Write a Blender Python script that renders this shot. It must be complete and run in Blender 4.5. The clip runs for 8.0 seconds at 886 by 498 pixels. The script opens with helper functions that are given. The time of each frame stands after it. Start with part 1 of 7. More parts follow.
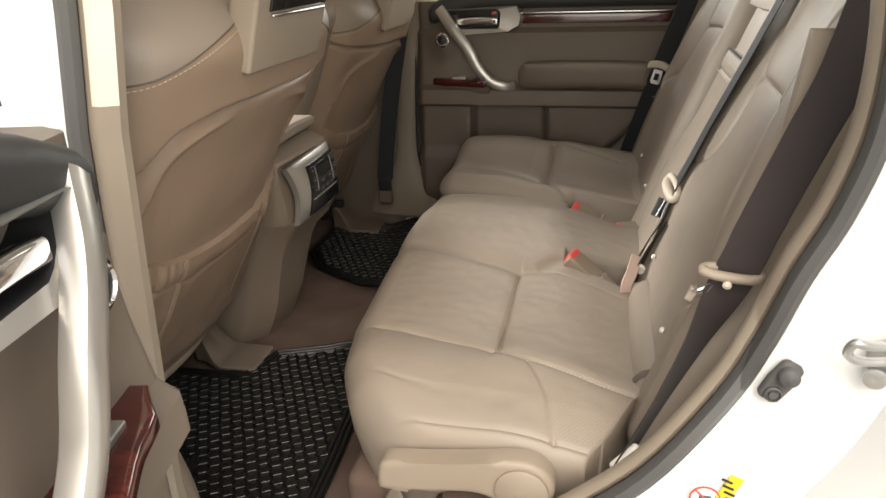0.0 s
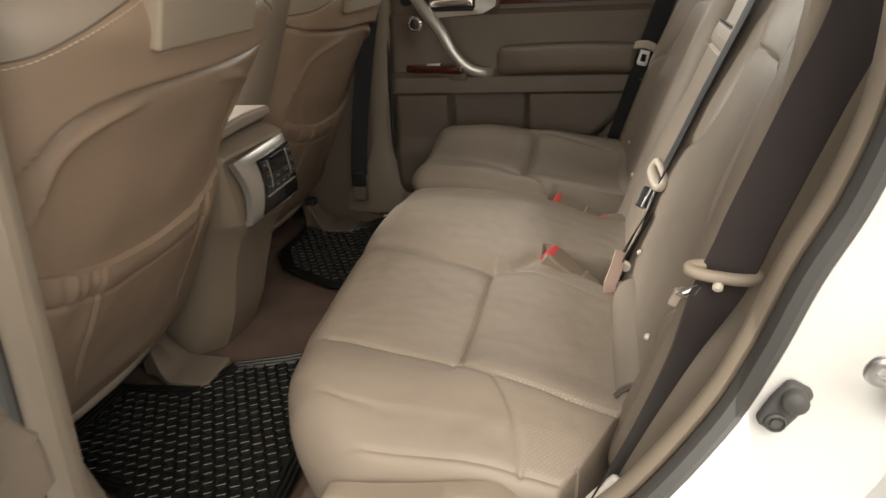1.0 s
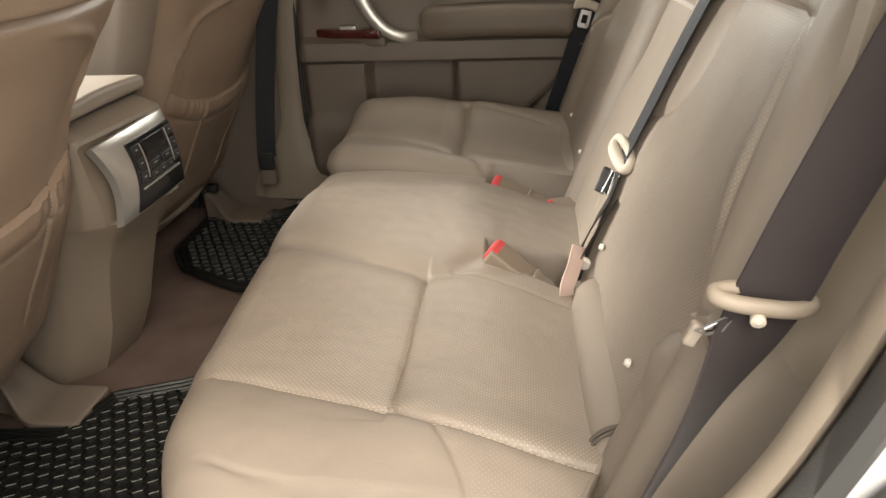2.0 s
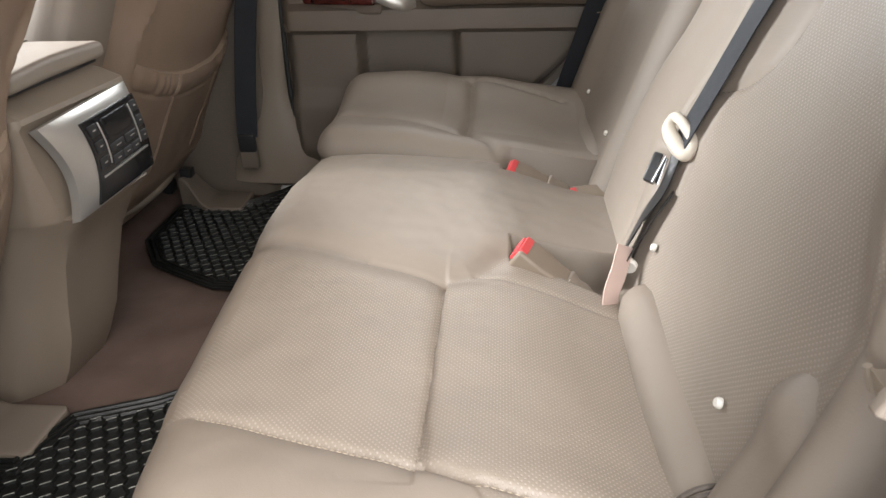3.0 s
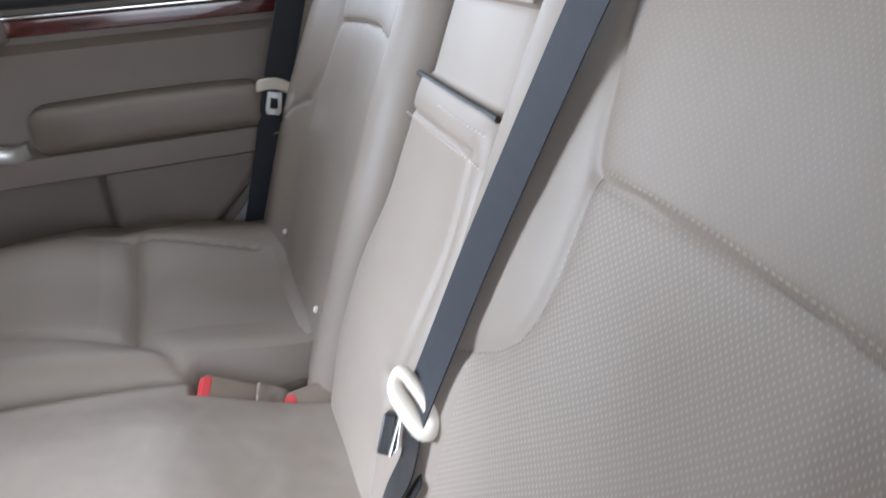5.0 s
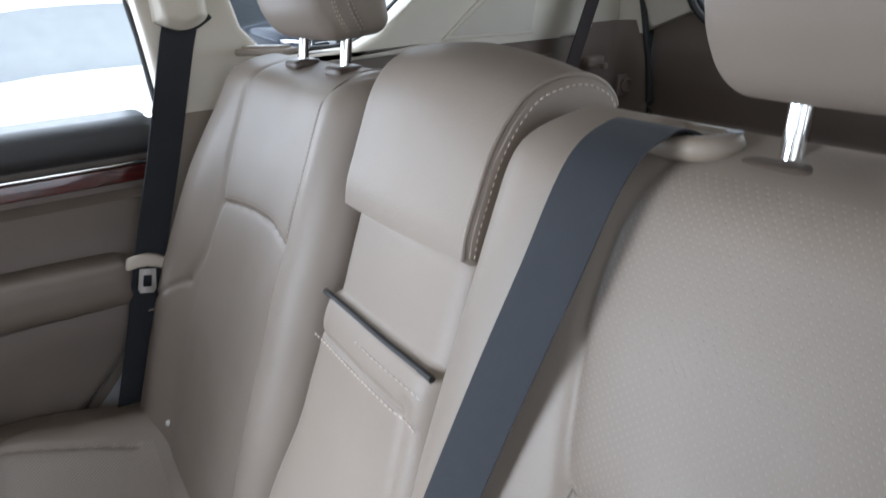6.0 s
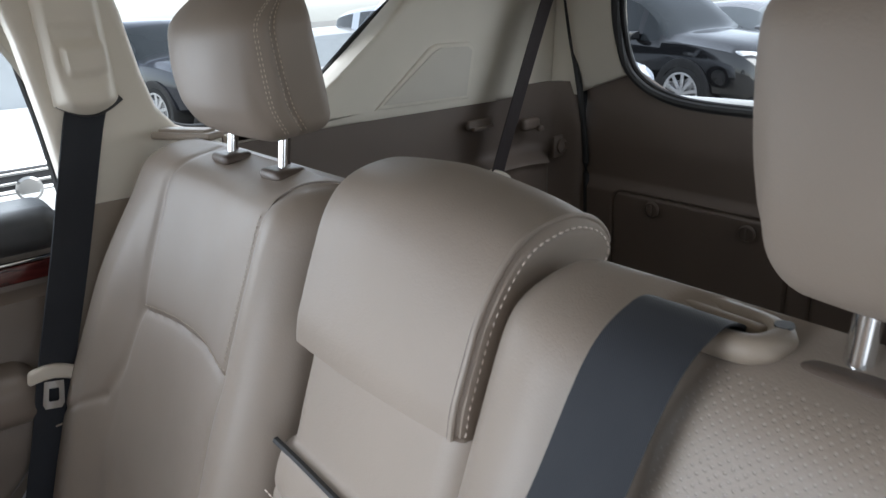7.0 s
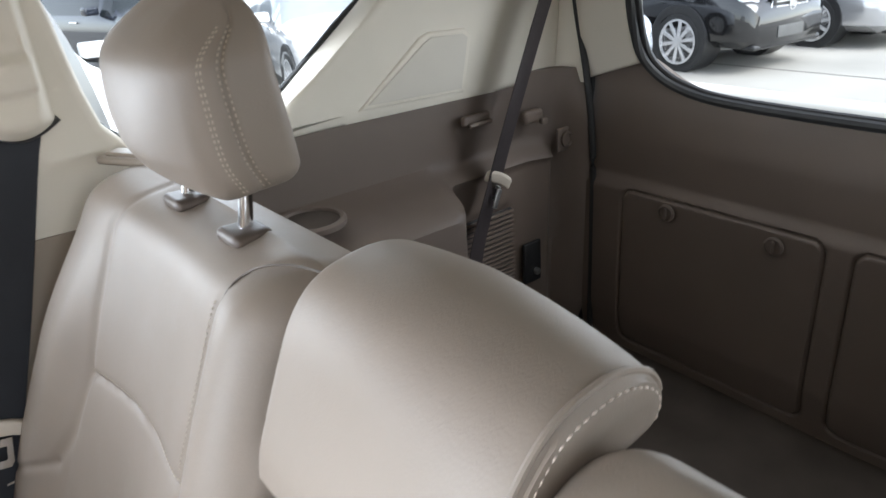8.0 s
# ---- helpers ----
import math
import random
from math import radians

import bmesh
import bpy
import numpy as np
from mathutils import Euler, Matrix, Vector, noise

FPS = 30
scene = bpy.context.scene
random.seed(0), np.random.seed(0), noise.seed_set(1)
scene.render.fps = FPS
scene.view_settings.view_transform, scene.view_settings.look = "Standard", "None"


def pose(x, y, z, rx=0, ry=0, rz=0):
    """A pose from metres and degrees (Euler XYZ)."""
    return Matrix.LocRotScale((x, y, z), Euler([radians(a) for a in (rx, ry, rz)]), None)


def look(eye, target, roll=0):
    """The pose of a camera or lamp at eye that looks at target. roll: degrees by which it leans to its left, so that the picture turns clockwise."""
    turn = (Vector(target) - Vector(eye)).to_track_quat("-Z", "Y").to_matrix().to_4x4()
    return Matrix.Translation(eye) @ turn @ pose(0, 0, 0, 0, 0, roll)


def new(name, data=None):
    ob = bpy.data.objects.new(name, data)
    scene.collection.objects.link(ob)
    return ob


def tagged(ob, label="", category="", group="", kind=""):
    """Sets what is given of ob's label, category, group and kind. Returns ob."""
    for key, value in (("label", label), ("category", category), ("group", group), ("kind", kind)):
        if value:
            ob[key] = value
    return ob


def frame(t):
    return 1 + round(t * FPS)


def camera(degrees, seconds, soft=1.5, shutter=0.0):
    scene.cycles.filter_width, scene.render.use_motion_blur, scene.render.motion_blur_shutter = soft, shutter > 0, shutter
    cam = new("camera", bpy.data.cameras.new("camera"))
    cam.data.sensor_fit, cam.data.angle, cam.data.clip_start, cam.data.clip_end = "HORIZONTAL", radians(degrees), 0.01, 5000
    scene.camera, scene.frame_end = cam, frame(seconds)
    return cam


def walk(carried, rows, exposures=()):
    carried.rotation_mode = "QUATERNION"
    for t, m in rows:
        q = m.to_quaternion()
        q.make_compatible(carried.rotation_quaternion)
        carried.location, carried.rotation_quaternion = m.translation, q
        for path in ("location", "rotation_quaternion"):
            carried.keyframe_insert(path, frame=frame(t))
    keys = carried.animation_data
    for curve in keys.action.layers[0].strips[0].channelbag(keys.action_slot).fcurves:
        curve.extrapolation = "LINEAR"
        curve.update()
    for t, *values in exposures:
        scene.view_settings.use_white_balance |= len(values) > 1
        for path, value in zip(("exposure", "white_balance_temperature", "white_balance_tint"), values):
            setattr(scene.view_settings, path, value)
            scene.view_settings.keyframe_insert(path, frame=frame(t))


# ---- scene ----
cam = camera(65.1, 8.0, shutter=0.3)
PATH = [
    (0, (0.146, -1.403, 1.539), (-0.323, 0.494, 0.718), -2.1),
    (0.5, (0.169, -1.384, 1.515), (-0.353, 0.497, 0.689), -2.6),
    (1, (0.177, -1.273, 1.490), (-0.290, 0.621, 0.660), -3.3),
    (1.5, (0.158, -1.139, 1.449), (-0.171, 0.773, 0.593), -3.2),
    (2, (0.134, -1.065, 1.436), (-0.108, 0.834, 0.527), -2.5),
    (2.2, (0.122, -1.037, 1.427), (-0.106, 0.853, 0.495), -2.3),
    (3.3, (0.059, -0.894, 1.390), (-0.102, 0.986, 0.422), -2),
    (3.5, (0.059, -0.882, 1.400), (-0.092, 0.997, 0.432), -2.3),
    (4, (0.086, -0.817, 1.414), (0.048, 1.064, 0.439), -3.1),
    (4.5, (0.114, -0.690, 1.465), (0.444, 1.154, 0.474), -3.6),
    (5, (0.149, -0.599, 1.514), (0.755, 1.195, 0.558), -3.5),
    (5.2, (0.156, -0.579, 1.537), (0.845, 1.201, 0.614), -3.5),
    (6.3, (0.162, -0.456, 1.650), (1.254, 1.207, 0.918), -3.5),
    (6.5, (0.169, -0.437, 1.662), (1.309, 1.200, 0.943), -3.4),
    (7, (0.184, -0.388, 1.688), (1.407, 1.193, 0.976), -3.4),
    (7.5, (0.197, -0.329, 1.720), (1.427, 1.234, 0.985), -3.2),
    (8, (0.278, -0.273, 1.747), (1.473, 1.251, 0.886), -3.9),
]
EXPOSURE = [(0.0, 0.95, 7450, 10), (1.0, 0.65, 7700, 10), (2.0, 1.3, 7550, 10), (2.2, 1.32, 7400, 10), (3.3, 1.52, 6250, 10), (4.0, 1.52, 5700, 10), (5.2, 1.45, 5650, 10), (6.5, 1.05, 5850, 10), (7.0, 1.0, 5950, 10), (7.5, 1.05, 6050, 10), (8.0, 1.82, 6000, 10)]
walk(cam, [(t, look(eye, target, roll)) for t, eye, target, roll in PATH], EXPOSURE)

# ---- world, sun ----
world = bpy.data.worlds.new("sky")
scene.world = world
world.use_nodes = True
wn = world.node_tree
sky = wn.nodes.new("ShaderNodeTexSky")
sky.sky_type = "NISHITA"
sky.sun_disc = False
sky.sun_elevation = radians(47)
sky.sun_rotation = radians(161)
sky.air_density, sky.dust_density, sky.ozone_density = 1.0, 1.0, 1.0
wn.nodes["Background"].inputs["Strength"].default_value = 0.12
haze = wn.nodes.new("ShaderNodeHueSaturation")
haze.inputs["Saturation"].default_value, haze.inputs["Value"].default_value = 0.3, 1.5
wn.links.new(sky.outputs["Color"], haze.inputs["Color"])
wn.links.new(haze.outputs["Color"], wn.nodes["Background"].inputs["Color"])
sun = new("sun", bpy.data.lights.new("sun", "SUN"))
sun.data.energy, sun.data.angle, sun.data.color = 1.5, radians(40), (1.0, 0.97, 0.92)
sun.matrix_world = look((2.9, -8.5, 10.5), (0, 0, 1))


def window_light(name, at, target, w, h, watts):
    """Daylight that comes in through one opening."""
    ob = new(name, bpy.data.lights.new(name, "AREA"))
    ob.data.shape, ob.data.size, ob.data.size_y, ob.data.energy = "RECTANGLE", w, h, watts
    ob.data.color = (0.93, 0.97, 1.0)
    ob.matrix_world = look(at, target)
    return ob


window_light("daylight_rear_window", (1.24, 0, 1.63), (0.2, 0, 1.35), 0.8, 0.24, 0.5)
window_light("daylight_far_window", (0.0, 0.70, 1.58), (0.0, -0.3, 1.0), 0.62, 0.26, 1.2)
window_light("daylight_quarter_far", (0.62, 0.66, 1.63), (0.5, -0.3, 1.2), 0.32, 0.18, 0.25)
window_light("daylight_quarter_near", (0.62, -0.66, 1.63), (0.5, 0.3, 1.2), 0.32, 0.18, 0.25)
window_light("daylight_windscreen", (-1.25, 0, 1.62), (0.25, -0.20, 1.07), 1.2, 0.3, 4.2).data.spread = radians(50)
window_light("daylight_open_door", (0.08, -0.82, 1.35), (-0.42, 0.1, 1.05), 0.45, 0.6, 0.55)

# ---- materials ----


def mat(name, base, rough=0.5, metal=0.0, bump=0.0, bscale=400.0, var=0.08, vscale=9.0, coat=0.0, crease=0.0, spec=0.5):
    """A surface with soft colour variation at two scales and a fine relief."""
    m = bpy.data.materials.new(name)
    m.use_nodes = True
    n, l = m.node_tree.nodes, m.node_tree.links
    b = n["Principled BSDF"]
    b.inputs["Roughness"].default_value, b.inputs["Metallic"].default_value = rough, metal
    b.inputs["Coat Weight"].default_value = coat
    b.inputs["Specular IOR Level"].default_value = spec
    co = n.new("ShaderNodeTexCoord")
    big = n.new("ShaderNodeTexNoise")
    big.inputs["Scale"].default_value, big.inputs["Detail"].default_value = vscale, 6
    l.new(co.outputs["Object"], big.inputs["Vector"])
    ramp = n.new("ShaderNodeMapRange")
    ramp.inputs["From Min"].default_value, ramp.inputs["From Max"].default_value = 0.3, 0.7
    ramp.inputs["To Min"].default_value, ramp.inputs["To Max"].default_value = 1 - var, 1 + var
    l.new(big.outputs["Fac"], ramp.inputs["Value"])
    col = n.new("ShaderNodeVectorMath")
    col.operation = "SCALE"
    col.inputs[0].default_value = base
    l.new(ramp.outputs["Result"], col.inputs["Scale"])
    l.new(col.outputs["Vector"], b.inputs["Base Color"])
    rr = n.new("ShaderNodeMapRange")
    rr.inputs["To Min"].default_value, rr.inputs["To Max"].default_value = max(rough - 0.08, 0.02), min(rough + 0.08, 1)
    fine = n.new("ShaderNodeTexNoise")
    fine.inputs["Scale"].default_value, fine.inputs["Detail"].default_value = bscale, 3
    l.new(co.outputs["Object"], fine.inputs["Vector"])
    mid = n.new("ShaderNodeTexNoise")
    mid.inputs["Scale"].default_value = vscale * 4
    l.new(co.outputs["Object"], mid.inputs["Vector"])
    l.new(mid.outputs["Fac"], rr.inputs["Value"])
    l.new(rr.outputs["Result"], b.inputs["Roughness"])
    if bump:
        bp = n.new("ShaderNodeBump")
        bp.inputs["Strength"].default_value, bp.inputs["Distance"].default_value = bump, 0.001
        l.new(fine.outputs["Fac"], bp.inputs["Height"])
        if crease:
            fold = n.new("ShaderNodeTexNoise")
            fold.inputs["Scale"].default_value, fold.inputs["Detail"].default_value, fold.inputs["Distortion"].default_value = 55, 5, 0.8
            l.new(co.outputs["Object"], fold.inputs["Vector"])
            bc = n.new("ShaderNodeBump")
            bc.inputs["Strength"].default_value, bc.inputs["Distance"].default_value = crease, 0.004
            l.new(fold.outputs["Fac"], bc.inputs["Height"])
            l.new(bc.outputs["Normal"], bp.inputs["Normal"])
        l.new(bp.outputs["Normal"], b.inputs["Normal"])
    return m


def math_node(n, l, op, a, b=None):
    q = n.new("ShaderNodeMath")
    q.operation = op
    for i, v in enumerate((a, b)):
        if v is None:
            continue
        if isinstance(v, (int, float)):
            q.inputs[i].default_value = v
        else:
            l.new(v, q.inputs[i])
    return q.outputs[0]


def perforated(name, base, hole, pitch=0.0056, radius=0.2):
    """Leather with staggered rows of small punched holes, laid out in metres."""
    m = mat(name, base, 0.47, bump=0.25, bscale=700, var=0.06, crease=0.12)
    n, l = m.node_tree.nodes, m.node_tree.links
    b = n["Principled BSDF"]
    uv = n.new("ShaderNodeUVMap")
    sep = n.new("ShaderNodeSeparateXYZ")
    l.new(uv.outputs["UV"], sep.inputs[0])

    def cell(shift):
        out = []
        for ax in "XY":
            v = math_node(n, l, "MULTIPLY", sep.outputs[ax], 1 / pitch)
            v = math_node(n, l, "ADD", v, shift)
            v = math_node(n, l, "FRACT", v)
            v = math_node(n, l, "SUBTRACT", v, 0.5)
            out.append(math_node(n, l, "MULTIPLY", v, v))
        d = math_node(n, l, "ADD", out[0], out[1])
        return math_node(n, l, "SQRT", d)

    d = math_node(n, l, "MINIMUM", cell(0.0), cell(0.5))
    h = n.new("ShaderNodeMapRange")
    h.interpolation_type = "SMOOTHSTEP"
    h.inputs["From Min"].default_value, h.inputs["From Max"].default_value = radius * 0.55, radius * 1.15
    l.new(d, h.inputs["Value"])
    bp = n.new("ShaderNodeBump")
    bp.inputs["Strength"].default_value, bp.inputs["Distance"].default_value = 0.35, 0.0013
    l.new(h.outputs["Result"], bp.inputs["Height"])
    old = b.inputs["Normal"].links[0].from_node
    l.new(old.outputs["Normal"], bp.inputs["Normal"])
    l.new(bp.outputs["Normal"], b.inputs["Normal"])
    mix = n.new("ShaderNodeMix")
    mix.data_type = "RGBA"
    src = b.inputs["Base Color"].links[0].from_socket
    mix.inputs["A"].default_value = (*hole, 1)
    l.new(h.outputs["Result"], mix.inputs["Factor"])
    l.new(src, mix.inputs["B"])
    l.new(mix.outputs["Result"], b.inputs["Base Color"])
    return m


def glass(name, tint, gloss=0.5):
    """A thin pane: clear or tinted, with a reflection that grows at grazing angles."""
    m = bpy.data.materials.new(name)
    m.use_nodes = True
    n, l = m.node_tree.nodes, m.node_tree.links
    n.remove(n["Principled BSDF"])
    t = n.new("ShaderNodeBsdfTransparent")
    t.inputs["Color"].default_value = (*tint, 1)
    g = n.new("ShaderNodeBsdfGlossy")
    g.inputs["Roughness"].default_value = 0.02
    f = n.new("ShaderNodeFresnel")
    f.inputs["IOR"].default_value = 1.35
    mx = n.new("ShaderNodeMixShader")
    l.new(math_node(n, l, "MULTIPLY", f.outputs[0], gloss), mx.inputs[0])
    l.new(t.outputs[0], mx.inputs[1])
    l.new(g.outputs[0], mx.inputs[2])
    l.new(mx.outputs[0], n["Material Output"].inputs["Surface"])
    return m


def wood(name):
    """Dark red burr wood under clear lacquer."""
    m = mat(name, (0.075, 0.013, 0.011), 0.12, var=0.5, vscale=30, coat=0.7)
    n, l = m.node_tree.nodes, m.node_tree.links
    big = [x for x in n if x.type == "TEX_NOISE"][0]
    mp = n.new("ShaderNodeMapping")
    mp.inputs["Scale"].default_value = (0.4, 1.5, 1.5)
    l.new([x for x in n if x.type == "TEX_COORD"][0].outputs["Object"], mp.inputs["Vector"])
    l.new(mp.outputs["Vector"], big.inputs["Vector"])
    big.inputs["Distortion"].default_value = 1.5
    return m


def webbing(name, base):
    """Woven belt: fine ribs along the strap."""
    m = mat(name, base, 0.7, var=0.06, vscale=20, spec=0.25)
    n, l = m.node_tree.nodes, m.node_tree.links
    uv = n.new("ShaderNodeUVMap")
    wv = n.new("ShaderNodeTexWave")
    wv.bands_direction = "DIAGONAL"
    wv.inputs["Scale"].default_value, wv.inputs["Distortion"].default_value = 420, 0.3
    l.new(uv.outputs["UV"], wv.inputs["Vector"])
    bp = n.new("ShaderNodeBump")
    bp.inputs["Strength"].default_value, bp.inputs["Distance"].default_value = 0.25, 0.0003
    l.new(wv.outputs["Fac"], bp.inputs["Height"])
    l.new(bp.outputs["Normal"], n["Principled BSDF"].inputs["Normal"])
    n["Principled BSDF"].inputs["Sheen Weight"].default_value = 0.08
    return m


TAUPE = (0.250, 0.206, 0.169)
LEATHER = mat("leather", TAUPE, 0.52, bump=0.2, bscale=700, var=0.06, vscale=7, crease=0.07)
PERF = perforated("perforated_leather", TAUPE, (0.340, 0.294, 0.250), 0.0056, 0.18)
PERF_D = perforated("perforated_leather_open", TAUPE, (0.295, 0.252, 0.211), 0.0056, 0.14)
LEATHER_B = mat("seatback_leather", (0.262, 0.188, 0.138), 0.42, bump=0.3, bscale=700, var=0.07, vscale=6, crease=0.14)
PLASTIC = mat("beige_plastic", (0.27, 0.221, 0.173), 0.5, bump=0.3, bscale=1300, var=0.04)
PLASTIC_D = mat("brown_plastic", (0.135, 0.104, 0.083), 0.52, bump=0.35, bscale=1300, var=0.06)
CONSOLE = mat("console_plastic", (0.215, 0.168, 0.128), 0.5, bump=0.3, bscale=1300, var=0.05)
VINYL = mat("door_vinyl", (0.160, 0.127, 0.100), 0.5, bump=0.25, bscale=900, var=0.05)
CREAM = mat("cream_trim", (0.66, 0.61, 0.52), 0.6, bump=0.2, bscale=1200, var=0.03)
# the cream trim darkened: shade is put into its colour
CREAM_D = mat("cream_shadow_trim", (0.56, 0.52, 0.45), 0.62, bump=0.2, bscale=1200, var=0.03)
HEADLINER = mat("headliner_cloth", (0.62, 0.57, 0.48), 0.95, bump=0.5, bscale=700, var=0.04)
PAINT = mat("white_paint", (0.82, 0.82, 0.81), 0.22, var=0.01, coat=0.6)
RUBBER = mat("seal_rubber", (0.020, 0.020, 0.020), 0.6, bump=0.2, var=0.15)
SEALGREY = mat("grey_weatherstrip", (0.085, 0.084, 0.082), 0.55, bump=0.25, bscale=700, var=0.1)
BLACK = mat("black_plastic", (0.022, 0.022, 0.023), 0.42, bump=0.15, var=0.15)
GLOSSBLACK = mat("gloss_black", (0.012, 0.012, 0.013), 0.1, var=0.1)
DARKPAD = mat("charcoal_pad", (0.032, 0.033, 0.034), 0.5, bump=0.3, bscale=900, var=0.08)
CHROME = mat("chrome", (0.82, 0.82, 0.82), 0.09, metal=1.0, var=0.02)
SATIN = mat("satin_silver", (0.58, 0.56, 0.53), 0.34, metal=0.75, var=0.03)
STEEL = mat("zinc_steel", (0.55, 0.55, 0.54), 0.35, metal=0.9, var=0.08, vscale=40)
WOOD = wood("lacquered_wood")
# pale copy of the mat rubber: glints painted on one rib direction
MATGLINT = mat("mat_rib_glint", (0.36, 0.36, 0.33), 0.3, bump=0.15, bscale=500, var=0.2, vscale=20, spec=0.9)
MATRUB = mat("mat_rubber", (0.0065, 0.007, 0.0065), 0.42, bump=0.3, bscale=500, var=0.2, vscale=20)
CARPET = mat("brown_carpet", (0.126, 0.087, 0.072), 0.95, bump=1.0, bscale=1500, var=0.16, vscale=14, spec=0.1)
CARGO = mat("cargo_carpet", (0.080, 0.066, 0.055), 0.95, bump=1.0, bscale=1500, var=0.18, vscale=10, spec=0.1)
BELT = webbing("belt_webbing", (0.023, 0.025, 0.030))
BELT_B = webbing("belt_webbing_brown", (0.028, 0.021, 0.021))
THREAD = mat("stitch_thread", (0.52, 0.44, 0.34), 0.7, var=0.1)
THREAD_P = mat("stitch_thread_pale", (0.62, 0.53, 0.46), 0.7, var=0.1)
RED = mat("red_plastic", (0.60, 0.065, 0.07), 0.35, var=0.05)
WHITEPL = mat("white_plastic", (0.75, 0.72, 0.66), 0.4, var=0.03)
IVORY = mat("ivory_plastic", (0.55, 0.49, 0.41), 0.45, var=0.03)
YELLOW = mat("yellow_label", (0.75, 0.55, 0.03), 0.5, var=0.04)
CONCRETE = mat("concrete", (0.32, 0.305, 0.275), 0.85, bump=0.6, bscale=60, var=0.14, vscale=0.8)
TINT = glass("privacy_glass", (0.93, 0.94, 0.93), 0.2)
SEAM = mat("seam_leather", (0.105, 0.085, 0.070), 0.6, var=0.1)
SOCKET = mat("socket_plastic", (0.105, 0.080, 0.064), 0.45, bump=0.2, bscale=1300, var=0.05)

# ---- building helpers ----


def build(name, verts, faces, mats, parent=None, label="", uv=None, fmat=None, angle=42, flip=True):
    """One mesh object from points and faces; smooth but for sharp edges."""
    me = bpy.data.meshes.new(name)
    me.from_pydata([tuple(map(float, v)) for v in verts], [], [tuple(int(i) for i in f) for f in faces])
    mats = mats if isinstance(mats, (list, tuple)) else [mats]
    for m in mats:
        me.materials.append(m)
    if fmat is not None:
        me.polygons.foreach_set("material_index", np.array(fmat, dtype=np.int32))
    if uv is not None:
        lay = me.uv_layers.new(name="UVMap")
        idx = np.empty(len(me.loops), dtype=np.int32)
        me.loops.foreach_get("vertex_index", idx)
        lay.data.foreach_set("uv", np.asarray(uv, dtype=np.float32)[idx].ravel())
    if flip:
        bm = bmesh.new()
        bm.from_mesh(me)
        bmesh.ops.recalc_face_normals(bm, faces=bm.faces)
        bm.to_mesh(me)
        bm.free()
    me.polygons.foreach_set("use_smooth", [True] * len(me.polygons))
    me.set_sharp_from_angle(angle=radians(angle))
    ob = new(name, me)
    if parent is not None:
        ob.parent = parent
        if parent.type == "EMPTY":
            ob.matrix_parent_inverse = parent.matrix_basis.inverted()
    if label:
        ob["label"] = label
    return ob


def thing(name, at, label, category, group="", kind=""):
    ob = new(name)
    ob.empty_display_size = 0.05
    ob.location = at
    ob.matrix_basis = Matrix.Translation(at)
    return tagged(ob, label, category, group, kind)


def axis_steps(h, r, n, k):
    inner = np.linspace(-(h - r), h - r, n + 1)
    edge = h - r + r * np.tan(np.radians(45) * np.arange(1, k + 1) / k)
    return np.concatenate([-edge[::-1], inner, edge])


def softbox(half, r, n, k=4):
    """Points and faces of a box with rounded edges, gridded."""
    half = np.array(half, float)
    ax = [axis_steps(half[i], r, n[i], k) for i in range(3)]
    pts, faces, base = [], [], 0
    for a in range(3):
        b, c = (a + 1) % 3, (a + 2) % 3
        B, C = np.meshgrid(ax[b], ax[c], indexing="ij")
        for s in (-1, 1):
            p = np.empty((B.size, 3))
            p[:, a], p[:, b], p[:, c] = s * half[a], B.ravel(), C.ravel()
            pts.append(p)
            nb, nc = B.shape
            i, j = np.meshgrid(np.arange(nb - 1), np.arange(nc - 1), indexing="ij")
            q = (base + i * nc + j).ravel()
            f = np.stack([q, q + nc, q + nc + 1, q + 1], 1)
            faces.append(f if s > 0 else f[:, ::-1])
            base += B.size
    P, F = np.concatenate(pts), np.concatenate(faces)
    inner = np.clip(P, -(half - r), half - r)
    d = P - inner
    L = np.linalg.norm(d, axis=1, keepdims=True)
    P = inner + r * d / np.maximum(L, 1e-9)
    _, first, inv = np.unique(np.round(P, 6), axis=0, return_index=True, return_inverse=True)
    return P[first], inv.ravel()[F]


def dist_line(x, y, line):
    """Distance in the plane from points to a polyline."""
    best = np.full(np.shape(x), 9.0)
    for (ax_, ay), (bx, by) in zip(line[:-1], line[1:]):
        dx, dy = bx - ax_, by - ay
        t = np.clip(((x - ax_) * dx + (y - ay) * dy) / (dx * dx + dy * dy + 1e-12), 0, 1)
        best = np.minimum(best, np.hypot(x - ax_ - t * dx, y - ay - t * dy))
    return best


def sstep(a, b, x):
    t = np.clip((np.asarray(x, float) - a) / (b - a), 0, 1)
    return t * t * (3 - 2 * t)


def curve(pts, n=8):
    """Points along a smooth curve through pts."""
    p = [np.array(q, float) for q in pts]
    p = [2 * p[0] - p[1]] + p + [2 * p[-1] - p[-2]]
    out = []
    for i in range(1, len(p) - 2):
        for t in np.arange(n) / n:
            a, b, c, d = p[i - 1:i + 3]
            out.append(0.5 * (2 * b + (c - a) * t + (2 * a - 5 * b + 4 * c - d) * t * t + (3 * b - a - 3 * c + d) * t ** 3))
    return out + [p[-2]]


def wobble(P, amp, scale, seed=0.0):
    """Soft unevenness along each point, in metres."""
    return np.array([noise.noise(Vector((float(p[0]) * scale + seed, float(p[1]) * scale, float(p[2]) * scale))) for p in P]) * amp


